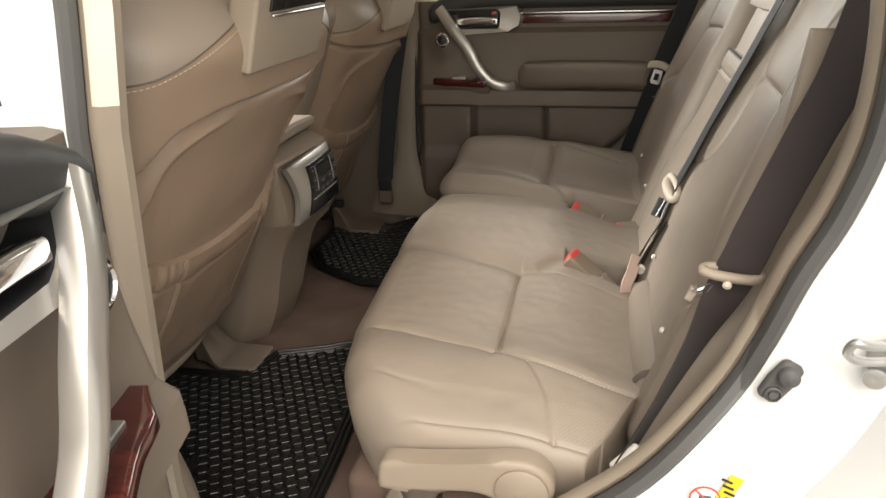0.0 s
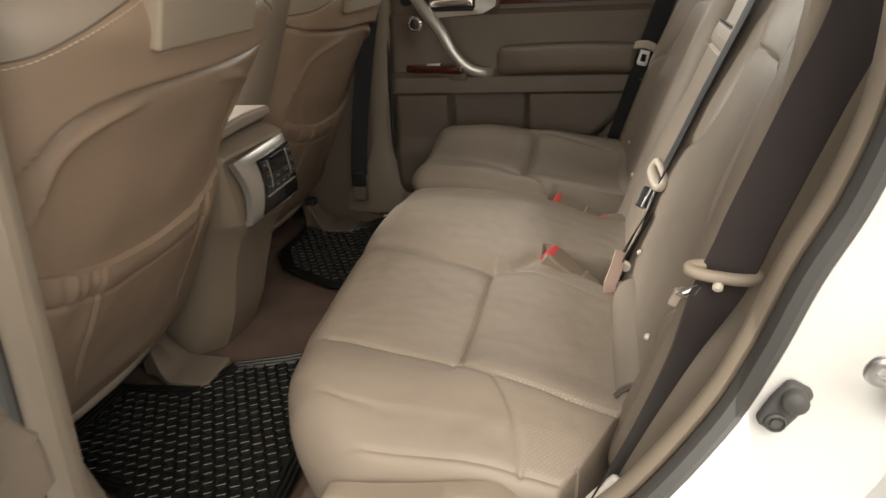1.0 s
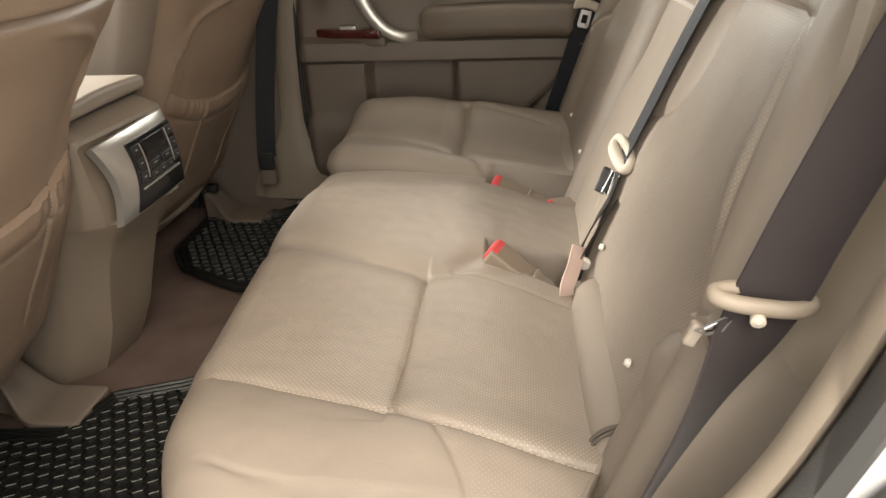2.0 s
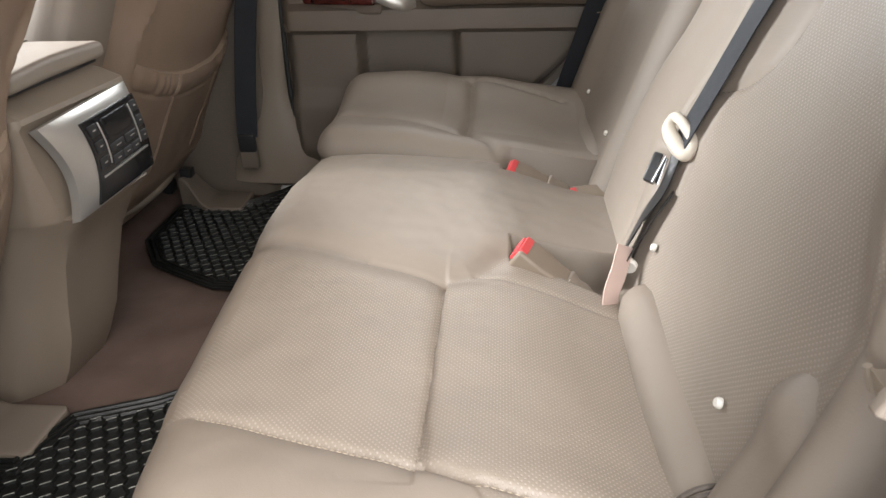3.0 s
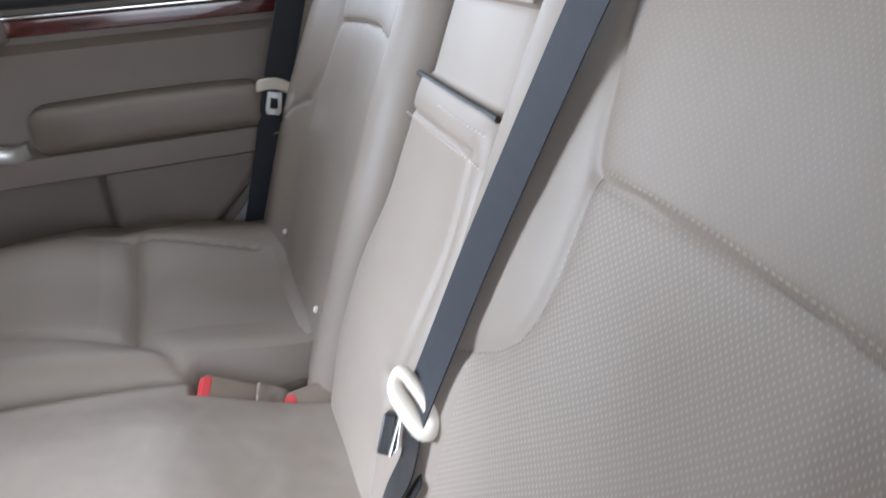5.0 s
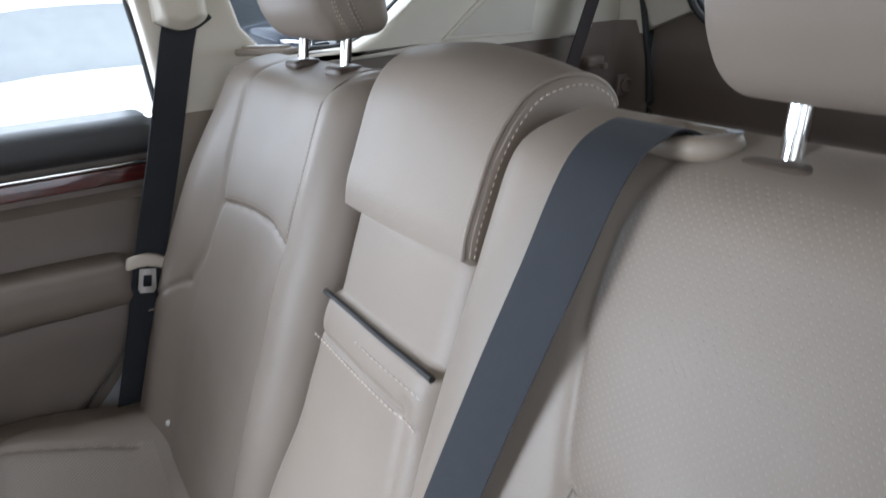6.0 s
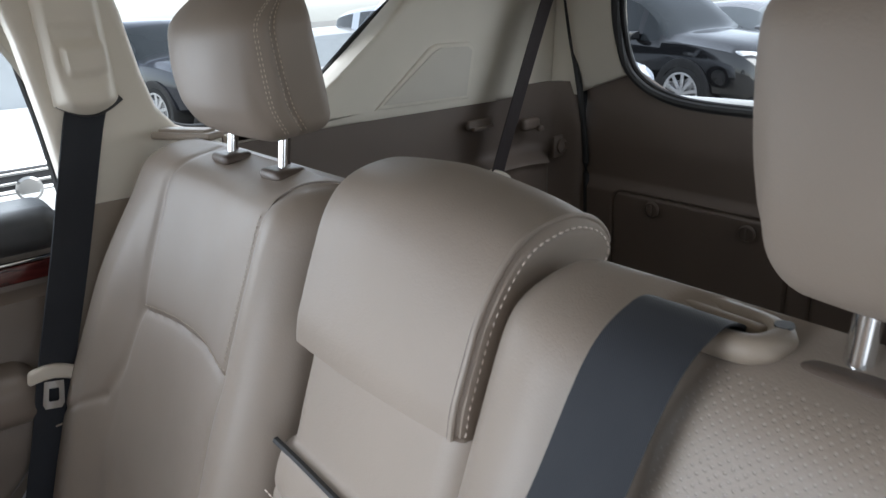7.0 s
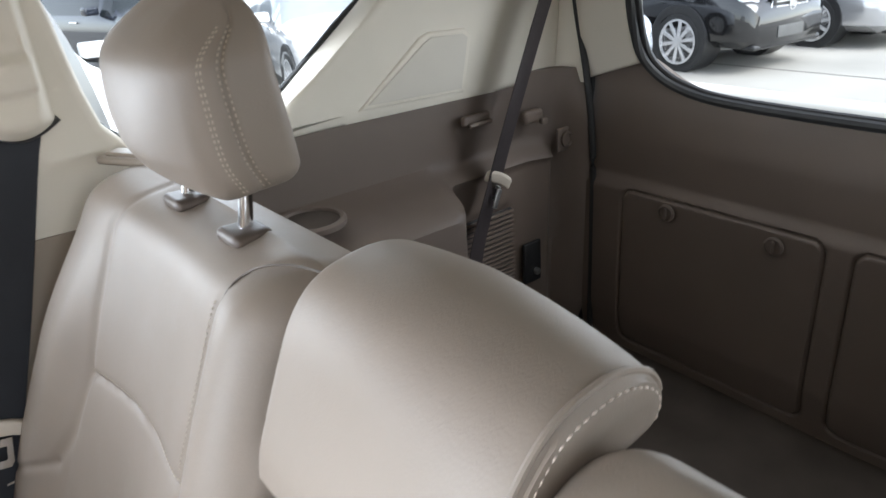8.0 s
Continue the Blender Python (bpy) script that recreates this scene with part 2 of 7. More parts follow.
def tube_geo(pts, r, seg=8, closed=False):
    pts = [np.array(p, float) for p in pts]
    n = len(pts)
    verts, faces = [], []
    up = np.array((0.0, 0.0, 1.0))
    for i, p in enumerate(pts):
        a, b = pts[(i - 1) % n] if (i or closed) else p, pts[(i + 1) % n] if (i < n - 1 or closed) else p
        d = (b - a) / (np.linalg.norm(b - a) + 1e-12)
        u = np.cross(d, up)
        if np.linalg.norm(u) < 0.05:
            u = np.cross(d, (0.0, 1.0, 0.0))
        u /= np.linalg.norm(u)
        v = np.cross(u, d)
        rr = r[i] if isinstance(r, (list, tuple)) else r
        for k in range(seg):
            a2 = 2 * math.pi * k / seg
            verts.append(p + rr * (math.cos(a2) * u + math.sin(a2) * v))
    rings = n if closed else n - 1
    for i in range(rings):
        for k in range(seg):
            a, b = i * seg, ((i + 1) % n) * seg
            faces.append((a + k, a + (k + 1) % seg, b + (k + 1) % seg, b + k))
    if not closed:
        faces += [tuple(range(seg))[::-1], tuple(range((n - 1) * seg, n * seg))]
    return verts, faces


def tube(name, pts, r, m, parent=None, label="", seg=8, closed=False):
    v, f = tube_geo(pts, r, seg, closed)
    return build(name, v, f, m, parent, label)


def merge(geos):
    verts, faces = [], []
    for v, f in geos:
        b = len(verts)
        verts += list(v)
        faces += [tuple(i + b for i in q) for q in f]
    return verts, faces


def rbox(name, at, size, r, m, parent=None, label="", rot=None, n=(1, 1, 1), k=2, warp=None):
    """A box with rounded edges, turned by rot and set at a place."""
    P, F = softbox([s / 2 for s in size], min(r, min(size) * 0.49), n, k)
    if warp:
        P = warp(P)
    M = np.array(rot.to_3x3()) if rot is not None else np.eye(3)
    return build(name, P @ M.T + np.array(at), F, m, parent, label)


def lathe_geo(profile, seg=24, axis=None, at=(0, 0, 0)):
    """A turned shape: profile rows of (radius, height) about an axis."""
    R = np.array(Vector((0, 0, 1)).rotation_difference(Vector(axis)).to_matrix()) if axis is not None else np.eye(3)
    verts, faces = [], []
    for r, h in profile:
        for k in range(seg):
            a = 2 * math.pi * k / seg
            verts.append(R @ np.array((r * math.cos(a), r * math.sin(a), h)) + np.array(at))
    for i in range(len(profile) - 1):
        for k in range(seg):
            faces.append((i * seg + k, i * seg + (k + 1) % seg, (i + 1) * seg + (k + 1) % seg, (i + 1) * seg + k))
    faces += [tuple(range(seg))[::-1], tuple(range((len(profile) - 1) * seg, len(profile) * seg))]
    return verts, faces


def lathe(name, profile, m, parent=None, label="", seg=24, axis=None, at=(0, 0, 0)):
    v, f = lathe_geo(profile, seg, axis, at)
    return build(name, v, f, m, parent, label)


def plate(name, poly, place, thick, bevel, m, parent=None, label=""):
    """A flat piece from an outline, with rounded front edges. place(u, v, w) gives the world point; w is the height above the base."""
    bm = bmesh.new()
    top = bm.faces.new([bm.verts.new((u, v, 0)) for u, v in poly])
    ext = bmesh.ops.extrude_face_region(bm, geom=[top])
    vs = [e for e in ext["geom"] if isinstance(e, bmesh.types.BMVert)]
    for v in vs:
        v.co.z = thick
    bm.faces.ensure_lookup_table()
    if bevel:
        edges = [e for e in bm.edges if all(v.co.z > thick / 2 for v in e.verts)]
        bmesh.ops.bevel(bm, geom=edges, offset=bevel, segments=3, affect="EDGES", profile=0.6)
    bm.verts.index_update()
    verts = [place(*v.co) for v in bm.verts]
    faces = [[v.index for v in f.verts] for f in bm.faces]
    bm.free()
    return build(name, verts, faces, m, parent, label)


def relief(name, nu, nv, fn, m, thick, parent=None, label="", fmat=None, uvfn=None):
    """A moulded panel: fn(u, v) for u, v in 0..1 gives world points; thick is a vector to its back."""
    U, Vv = np.meshgrid(np.linspace(0, 1, nu + 1), np.linspace(0, 1, nv + 1), indexing="ij")
    u, v = U.ravel(), Vv.ravel()
    P = fn(u, v)
    N = len(P)
    i, j = np.meshgrid(np.arange(nu), np.arange(nv), indexing="ij")
    q = (i * (nv + 1) + j).ravel()
    F = np.stack([q, q + nv + 1, q + nv + 2, q + 1], 1)
    Pb = P + np.array(thick)
    rim = list(range(0, nv + 1)) + [k * (nv + 1) + nv for k in range(1, nu + 1)] + [nu * (nv + 1) + k for k in range(nv - 1, -1, -1)] + [k * (nv + 1) for k in range(nu - 1, 0, -1)]
    S = [(rim[k], rim[(k + 1) % len(rim)], rim[(k + 1) % len(rim)] + N, rim[k] + N) for k in range(len(rim))]
    faces = [tuple(f) for f in F] + [tuple(f[::-1] + N) for f in F] + S
    mi = None
    if fmat is not None:
        c = P[F].mean(axis=1)
        mi = np.concatenate([fmat(c), np.zeros(len(F) + len(S), int)])
    return build(name, np.concatenate([P, Pb]), faces, m, parent, label, fmat=mi)


def strap(name, pts, sides, width, m, parent=None, label="", thick=0.0016, n=10):
    """A belt along pts; sides gives the direction across it at each point."""
    c = curve(pts, n)
    s = curve(sides, n)
    verts, faces, uv = [], [], []
    run = 0.0
    for i, (p, d) in enumerate(zip(c, s)):
        d = d / np.linalg.norm(d)
        t = (c[min(i + 1, len(c) - 1)] - c[max(i - 1, 0)])
        t = t / np.linalg.norm(t)
        nrm = np.cross(t, d)
        nrm /= np.linalg.norm(nrm)
        d = np.cross(nrm, t)
        run += np.linalg.norm(c[i] - c[i - 1]) if i else 0
        for a, b in ((-1, -1), (-0.96, 1), (0.96, 1), (1, -1)):
            verts.append(p + d * a * width / 2 + nrm * b * thick / 2)
            uv.append((a * width / 2, run))
    for i in range(len(c) - 1):
        for k in range(4):
            a, b = i * 4, (i + 1) * 4
            faces.append((a + k, a + (k + 1) % 4, b + (k + 1) % 4, b + k))
    faces += [(3, 2, 1, 0), tuple((len(c) - 1) * 4 + k for k in range(4))]
    return build(name, verts, faces, m, parent, label, uv=uv)


def stitches(pts, parent, m=None, length=0.0055, gap=0.0035, r=0.0008, name="stitching", label=""):
    """A row of short thread stitches along a path."""
    P = [np.array(p, float) for p in pts]
    seg = [np.linalg.norm(b - a) for a, b in zip(P[:-1], P[1:])]
    tot = np.concatenate([[0], np.cumsum(seg)])

    def at(s):
        i = min(int(np.searchsorted(tot, s, "right")) - 1, len(seg) - 1)
        return P[i] + (P[i + 1] - P[i]) * ((s - tot[i]) / max(seg[i], 1e-9))
    geos, s = [], 0.0
    while s + length < tot[-1]:
        geos.append(tube_geo([at(s), at(s + length / 2), at(s + length)], [r * 0.5, r, r * 0.5], 5))
        s += length + gap
    if not geos:
        return None
    return build(name, *merge(geos), m or THREAD, parent, label, angle=80)


class Pad:
    """An upholstered block: a soft box with its own shape, seams and a perforated field."""

    def __init__(self, name, half, r, n, shape, place, parent, mats, label="", insert=None, k=5):
        self.half, self.shape, self.place = np.array(half), shape, place
        P, F = softbox(half, r, n, k)
        W = place(shape(P.copy()))
        fm = None
        if insert is not None:
            c = P[F].mean(axis=1)
            fm = insert(c[:, 0], c[:, 1]).astype(int) * (c[:, 2] > half[2] - 0.6 * r)
        self.ob = build(name, W, F, mats, parent, label, uv=P[:, :2], fmat=fm)

    def on(self, pts, lift=0.0006):
        """World points on the top side above points of the plan."""
        P = np.array([(x, y, self.half[2]) for x, y in pts], float)
        W = self.shape(P.copy())
        W[:, 2] += lift
        return list(self.place(W))

    def side(self, pts, lift=0.0):
        """World points on any side, from points of the plain block."""
        W = self.shape(np.array(pts, float))
        W[:, 2] += lift
        return list(self.place(W))

# ---- ground and the shell of the car ----
build("ground", [(-90, -90, 0), (90, -90, 0), (90, 90, 0), (-90, 90, 0)], [(0, 1, 2, 3)], CONCRETE)
tagged(bpy.data.objects["ground"], "pale grey concrete of the car lot, with joints", "ground", kind="structure")
for k, xj in enumerate((4.1, 6.6, 9.1)):
    jo = rbox("ground_joint", (xj, 6, 0.003), (0.02, 40, 0.004), 0.001, mat("joint_%d" % k, (0.10, 0.095, 0.085), 0.9))
    tagged(jo, "dark tar-filled joint across the concrete", "joint", "ground joints", "structure")


def lay(ob, label, category="trim"):
    return tagged(ob, label, category, kind="structure")


FLOOR = 0.722
# carpeted floor with a raised tunnel along the middle and a step up under the rear seat


def floor_fn(u, v):
    x, y = -1.5 + 1.75 * u, -0.80 + 1.60 * v
    z = FLOOR + 0.012 * np.exp(-(y / 0.13) ** 4) + wobble(np.stack([x, y, 0 * x], 1), 0.004, 9)
    z = z + 0.035 * sstep(-0.72, -0.80, x)
    z = z + 0.16 * sstep(-0.10, -0.04, x)
    z = z - 0.02 * sstep(0.66, 0.74, np.abs(y))
    return np.stack([x, y, z], 1)


lay(relief("floor", 90, 80, floor_fn, CARPET, (0, 0, -0.03)), "reddish-brown car floor carpet, slightly matted", "floor")
lay(rbox("cargo_floor", (0.86, 0, 0.97), (0.95, 1.36, 0.04), 0.012, CARGO), "dark brown carpeted cargo floor", "floor")
lay(rbox("rear_bulkhead", (0.33, 0, 0.86), (0.03, 1.40, 0.26), 0.01, CARGO), "dark carpeted panel under the rear seat", "panel")


def shell_side(s):
    """Floor side, roof rail, outer skin and pillars of one flank; s is -1 for the open side."""
    tag = "near" if s < 0 else "far"
    # outer skin behind the rear door, with the wheel arch under it
    skin = [(0.47, 0.62), (0.60, 0.80), (0.80, 0.86), (1.00, 0.80), (1.12, 0.62), (1.42, 0.62), (1.42, 1.50), (0.47, 1.50)]
    lay(plate("quarter_skin_" + tag, skin, lambda u, v, w: (u, s * (0.86 + w), v), 0.03, 0.012, PAINT), "white painted rear quarter panel", "body panel")
    lay(rbox("roof_rail_" + tag, (0.1, s * 0.70, 1.815), (2.9, 0.16, 0.06), 0.025, PAINT), "white painted roof rail", "body panel")
    lay(rbox("sill_" + tag, (-0.45, s * 0.775, 0.69), (1.5, 0.15, 0.12), 0.03, PAINT), "white painted door sill", "sill")
    lay(rbox("sill_plate_" + tag, (-0.33, s * 0.725, 0.754), (0.74, 0.085, 0.022), 0.008, PLASTIC), "beige plastic scuff plate on the sill", "sill plate")
    lay(rbox("front_door_" + tag, (-1.12, s * 0.76, 1.05), (1.25, 0.16, 0.72), 0.04, VINYL), "brown front door trim below the window", "door")


shell_side(-1)
shell_side(1)


def roof_fn(u, v):
    x, y = -1.15 + 2.50 * u, -0.66 + 1.32 * v
    z = 1.80 - 0.05 * (y / 0.66) ** 2 - 0.05 * sstep(-0.7, -1.2, x) - 0.06 * sstep(0.9, 1.35, x)
    return np.stack([x, y, z], 1)


lay(relief("ceiling", 24, 16, roof_fn, HEADLINER, (0, 0, 0.03)), "cream cloth headliner", "ceiling")

# ---- the open door frame of the near side ----
# outline of the opening in the plane of the flank: (x, z), from the sill up the wheel arch and C-pillar, along the roof and down the B-pillar
REAR_EDGE = [(-0.10, 0.772), (0.010, 0.824), (0.115, 0.915), (0.205, 1.003), (0.273, 1.113), (0.303, 1.186), (0.325, 1.257), (0.350, 1.322), (0.366, 1.40), (0.362, 1.50), (0.335, 1.62), (0.28, 1.71), (0.20, 1.75)]
ROOF_EDGE = [(0.0, 1.762), (-0.20, 1.762), (-0.31, 1.745)]
B_EDGE = [(-0.352, 1.66), (-0.372, 1.50), (-0.392, 1.38), (-0.405, 1.22), (-0.417, 1.05), (-0.425, 0.90), (-0.41, 0.80), (-0.36, 0.765)]
FAR_EDGE = [(-0.10, 0.775), (0.00, 0.83), (0.100, 0.925), (0.190, 1.012), (0.262, 1.118), (0.296, 1.188), (0.323, 1.257)] + REAR_EDGE[7:]
LOOPS = {s: [tuple(p[:2]) for p in curve([(*p, 0) for p in rear + ROOF_EDGE + B_EDGE + [(-0.25, 0.76), (-0.17, 0.762)]], 5)] for s, rear in ((-1, REAR_EDGE), (1, FAR_EDGE))}


def offset_loop(d, s):
    """The opening's outline moved outwards by d."""
    loop = LOOPS[s]
    out, n = [], len(loop)
    for i, (x, z) in enumerate(loop):
        a, b = loop[(i - 2) % n], loop[(i + 2) % n]
        tx, tz = b[0] - a[0], b[1] - a[1]
        L = math.hypot(tx, tz) + 1e-9
        out.append((x + d * tz / L, z - d * tx / L))
    return out


def frame_band(name, rings, m, s, label, category, upper=None):
    """A band round the door opening: rings of (outward offset, depth); upper is its material above the window line."""
    verts, faces, n = [], [], len(LOOPS[s])
    for d, y in rings:
        wide = offset_loop(d + (0.018 if s > 0 else 0.0), s)
        for (x, z), (xw, zw) in zip(offset_loop(d, s), wide):
            k = float(sstep(1.36, 1.46, z))
            verts.append((x + (xw - x) * k, s * y, z + (zw - z) * k))
    for k in range(len(rings) - 1):
        for i in range(n):
            faces.append((k * n + i, k * n + (i + 1) % n, (k + 1) * n + (i + 1) % n, (k + 1) * n + i))
    high = [int(verts[f[0]][2] > 1.42) for f in faces]
    return lay(build(name, verts, faces, [m, upper or m], fmat=high), label, category)


for s, tag in ((-1, "near"), (1, "far")):
    frame_band("jamb_" + tag, [(0.010, 0.745), (0.012, 0.771), (0.030, 0.778), (0.075, 0.784), (0.110, 0.800), (0.128, 0.845), (0.150, 0.875), (0.160, 0.850), (0.030, 0.72), (0.010, 0.745)], PAINT, s, "white painted door jamb round the opening", "door jamb")
    frame_band("opening_trim_" + tag, [(-0.001, 0.747), (-0.006, 0.749), (-0.011, 0.743), (-0.011, 0.730), (-0.005, 0.722), (0.010, 0.722), (0.010, 0.738), (-0.001, 0.747)], PLASTIC, s, "beige flocked edge trim of the door opening", "trim", CREAM if s > 0 else None)
    frame_band("weatherstrip_" + tag, [(0.007, 0.745), (0.011, 0.766), (0.010, 0.774), (0.004, 0.777), (-0.003, 0.772), (-0.005, 0.758), (0.0, 0.748), (0.007, 0.745)], SEALGREY, s, "dark grey rubber weatherstrip of the door opening", "seal")

# beige cover over the B-pillar's side of the near opening, with a thin seal at its front
def b_cover(u, v):
    z = 0.80 + 0.94 * v
    xb = np.interp(z, [0.80, 0.90, 1.05, 1.22, 1.38, 1.50, 1.66, 1.74], [-0.41, -0.425, -0.417, -0.405, -0.392, -0.372, -0.352, -0.32])
    return np.stack([xb + 0.004 + 0.040 * u, -0.784 - 0.008 * np.sin(u * math.pi), z], 1)


lay(relief("b_pillar_cover_near", 20, 94, b_cover, [PLASTIC, CREAM], (0, 0.012, 0), fmat=lambda c: ((c[:, 2] > 1.413) & (c[:, 0] > np.interp(c[:, 2], [1.38, 1.50, 1.66, 1.74], [-0.376, -0.356, -0.336, -0.304]))).astype(int)), "beige and cream moulded cover of the open doorway's front pillar", "pillar trim")
lay(tube("b_pillar_seal_near", [b_cover(np.array([0.0]), np.array([q]))[0] + np.array((-0.009, -0.004, 0)) for q in np.linspace(0.02, 1, 24)], 0.0115, SEALGREY), "grey rubber door seal along the pillar cover", "seal")

# B-pillars: moulded lower cover, cream upper cover
for s, tag in ((-1, "near"), (1, "far")):
    def b_low(u, v, s=s):
        z = 0.76 + 0.66 * v
        w = 0.055 + (0.035 if s < 0 else 0.10) * sstep(1.0, 0.76, z)
        x = -0.455 - 0.04 * sstep(1.42, 0.8, z) + (u - 0.5) * 2 * w
        y = 0.690 + 0.055 * np.abs(2 * u - 1) ** 3 - 0.03 * sstep(1.0, 0.8, z)
        return np.stack([x, s * y, z], 1)
    lay(relief("b_pillar_trim_" + tag, 20, 24, b_low, PLASTIC, (0, s * 0.03, 0)), "beige moulded lower pillar cover", "pillar trim")

    def b_up(u, v, s=s):
        z = 1.42 + 0.37 * v
        x = -0.405 + (-0.026 if s < 0 else 0.0) + 0.03 * v + (u - 0.5) * (0.105 - 0.01 * v)
        y = 0.694 + 0.05 * np.abs(2 * u - 1) ** 3 - 0.04 * v
        return np.stack([x, s * y, z], 1)
    lay(relief("b_pillar_cap_" + tag, 16, 12, b_up, CREAM, (0, s * 0.03, 0)), "cream upper pillar cover", "pillar trim")

# inner side trim below the rear side windows, C- and D-pillars, quarter windows
for s, tag in ((-1, "near"), (1, "far")):
    def quarter(u, v, s=s):
        z = 0.95 + 0.575 * v
        x0 = 0.44 - (0.11 if s > 0 else -0.02) * sstep(1.36, 1.12, z)
        x = x0 + (1.262 - x0) * u
        y = 0.622 - 0.012 * v - 0.035 * sstep(1.15, 1.26, x)
        depth = 0.125 * sstep(0.985, 0.90, x) * sstep(0.42, 0.50, x) + 0.022
        y = y - depth * sstep(1.392 + 0.01 * x, 1.355 + 0.01 * x, z) * sstep(1.225, 1.205, x)
        y = y - 0.01 * np.exp(-((z - 1.372) / 0.008) ** 2) * sstep(0.9, 0.95, x) * sstep(1.225, 1.205, x)
        y = y + 0.02 * sstep(1.07, 0.99, z)
        y = y + 0.008 * sstep(0.955, 0.965, x) * sstep(1.125, 1.115, x) * sstep(1.30, 1.29, z) * sstep(1.11, 1.12, z)
        y = y + 0.045 * sstep(0.43, 0.28, x)
        y = y - 0.055 * sstep(1.225, 1.262, x) * sstep(1.60, 1.42, z)
        return np.stack([x, s * y, z], 1)
    lay(relief("quarter_trim_" + tag, 110, 70, quarter, PLASTIC_D, (0, s * 0.03, 0)), "dark brown moulded cargo side trim with a ledge", "side trim")

    def pl(u, v, w, s=s):
        return (u, s * (0.655 - w - 0.09 * max(v - 1.5, 0)), v)
    c_poly = [(0.335, 1.36), (0.345, 1.46), (0.337, 1.56), (0.325, 1.67), (0.30, 1.79), (0.425, 1.79), (0.448, 1.70), (0.462, 1.62), (0.474, 1.575), (0.498, 1.546), (0.530, 1.532), (0.560, 1.528), (0.56, 1.50), (0.46, 1.42), (0.42, 1.36)]
    if s < 0:
        c_poly = [(0.415, 1.36), (0.42, 1.46), (0.412, 1.56), (0.400, 1.67), (0.37, 1.79)] + c_poly[5:13] + [(0.50, 1.42), (0.47, 1.36)]
    lay(plate("c_pillar_trim_" + tag, c_poly, pl, 0.05, 0.014, CREAM), "cream moulded pillar trim beside the seat belt", "pillar trim")
    d_poly = [(0.56, 1.505), (0.56, 1.524), (0.66, 1.526), (0.705, 1.543), (0.760, 1.588), (0.83, 1.642), (0.90, 1.70), (0.95, 1.75), (0.96, 1.79), (1.255, 1.79), (1.262, 1.60), (1.262, 1.505), (1.10, 1.503), (0.80, 1.507)]
    lay(plate("d_pillar_trim_" + tag, d_poly, pl, 0.05, 0.014, CREAM), "cream moulded rear pillar trim", "pillar trim")
    # raised field on the rear pillar
    t_poly = [(0.822, 1.522), (1.030, 1.516), (1.044, 1.606), (1.030, 1.618), (0.955, 1.620), (0.938, 1.614)]

    def pl2(u, v, w, s=s):
        return (u, s * (0.607 - w - 0.09 * max(v - 1.5, 0)), v)
    lay(plate("pillar_field_" + tag, t_poly, pl2, 0.006, 0.005, CREAM), "cream raised field on the rear pillar trim", "pillar trim")
    t_in = [(0.838, 1.529), (1.022, 1.523), (1.034, 1.603), (1.024, 1.610), (0.960, 1.612), (0.946, 1.606)]

    def pl3(u, v, w, s=s):
        return (u, s * (0.601 - w - 0.09 * max(v - 1.5, 0)), v)
    lay(plate("pillar_inset_" + tag, t_in, pl3, 0.002, 0.001, CREAM_D), "cream textured inset of the rear pillar trim, shade painted in", "pillar trim")
    # quarter window: rubber edge and pane
    edge = [(0.462, 1.62), (0.474, 1.575), (0.498, 1.546), (0.530, 1.532), (0.60, 1.527), (0.66, 1.527), (0.705, 1.543), (0.83, 1.642), (0.95, 1.75), (0.70, 1.775), (0.44, 1.775), (0.448, 1.70)]
    win = tagged(thing("window_quarter_" + tag, (0.65, s * 0.68, 1.53), "fixed tinted quarter window in a black rubber edge", "window"), kind="structure")
    tube("window_seal", [(float(p[0]), s * (0.664 - 0.09 * max(float(p[1]) - 1.5, 0)), float(p[1])) for p in curve([(*p, 0) for p in edge + edge[:1]], 4)], 0.006, RUBBER, win)
    g = build("pane", [(x, s * (0.672 - 0.09 * max(z - 1.5, 0)), z) for x, z in edge] + [(x, s * (0.676 - 0.09 * max(z - 1.5, 0)), z) for x, z in edge], [tuple(range(12)), tuple(range(12, 24))[::-1]] + [(i, (i + 1) % 12, 12 + (i + 1) % 12, 12 + i) for i in range(12)], TINT, win)
    g.visible_shadow = False

# ---- tailgate ----


def tail_low(u, v):
    """Trim below the rear window; the upper edge follows the window's rounded corners."""
    y = 0.552 - 1.104 * u
    a = np.abs(y)
    top = np.interp(a, [0, 0.15, 0.27, 0.33, 0.375, 0.405, 0.43, 0.552], [1.481, 1.482, 1.486, 1.496, 1.512, 1.528, 1.541, 1.502])
    z = 0.985 + (top - 0.985) * v
    x = 1.262 + 0.016 * sstep(1.40, 1.50, z) + 0.01 * np.sin(a * 3)
    x = x - 0.014 * sstep(1.345, 1.315, z) + 0.012 * sstep(1.08, 0.99, z)
    for c in (0.268, -0.128):
        qy, qz = np.abs(y - c) - 0.158, np.abs(z - 1.165) - 0.135
        e = np.hypot(np.maximum(qy, 0), np.maximum(qz, 0)) + np.minimum(np.maximum(qy, qz), 0) - 0.02
        x = x + 0.007 * np.exp(-(np.abs(e) / 0.0024) ** 2)
    x = x + 0.02 * sstep(0.535, 0.552, a)
    return np.stack([x, y, z], 1)


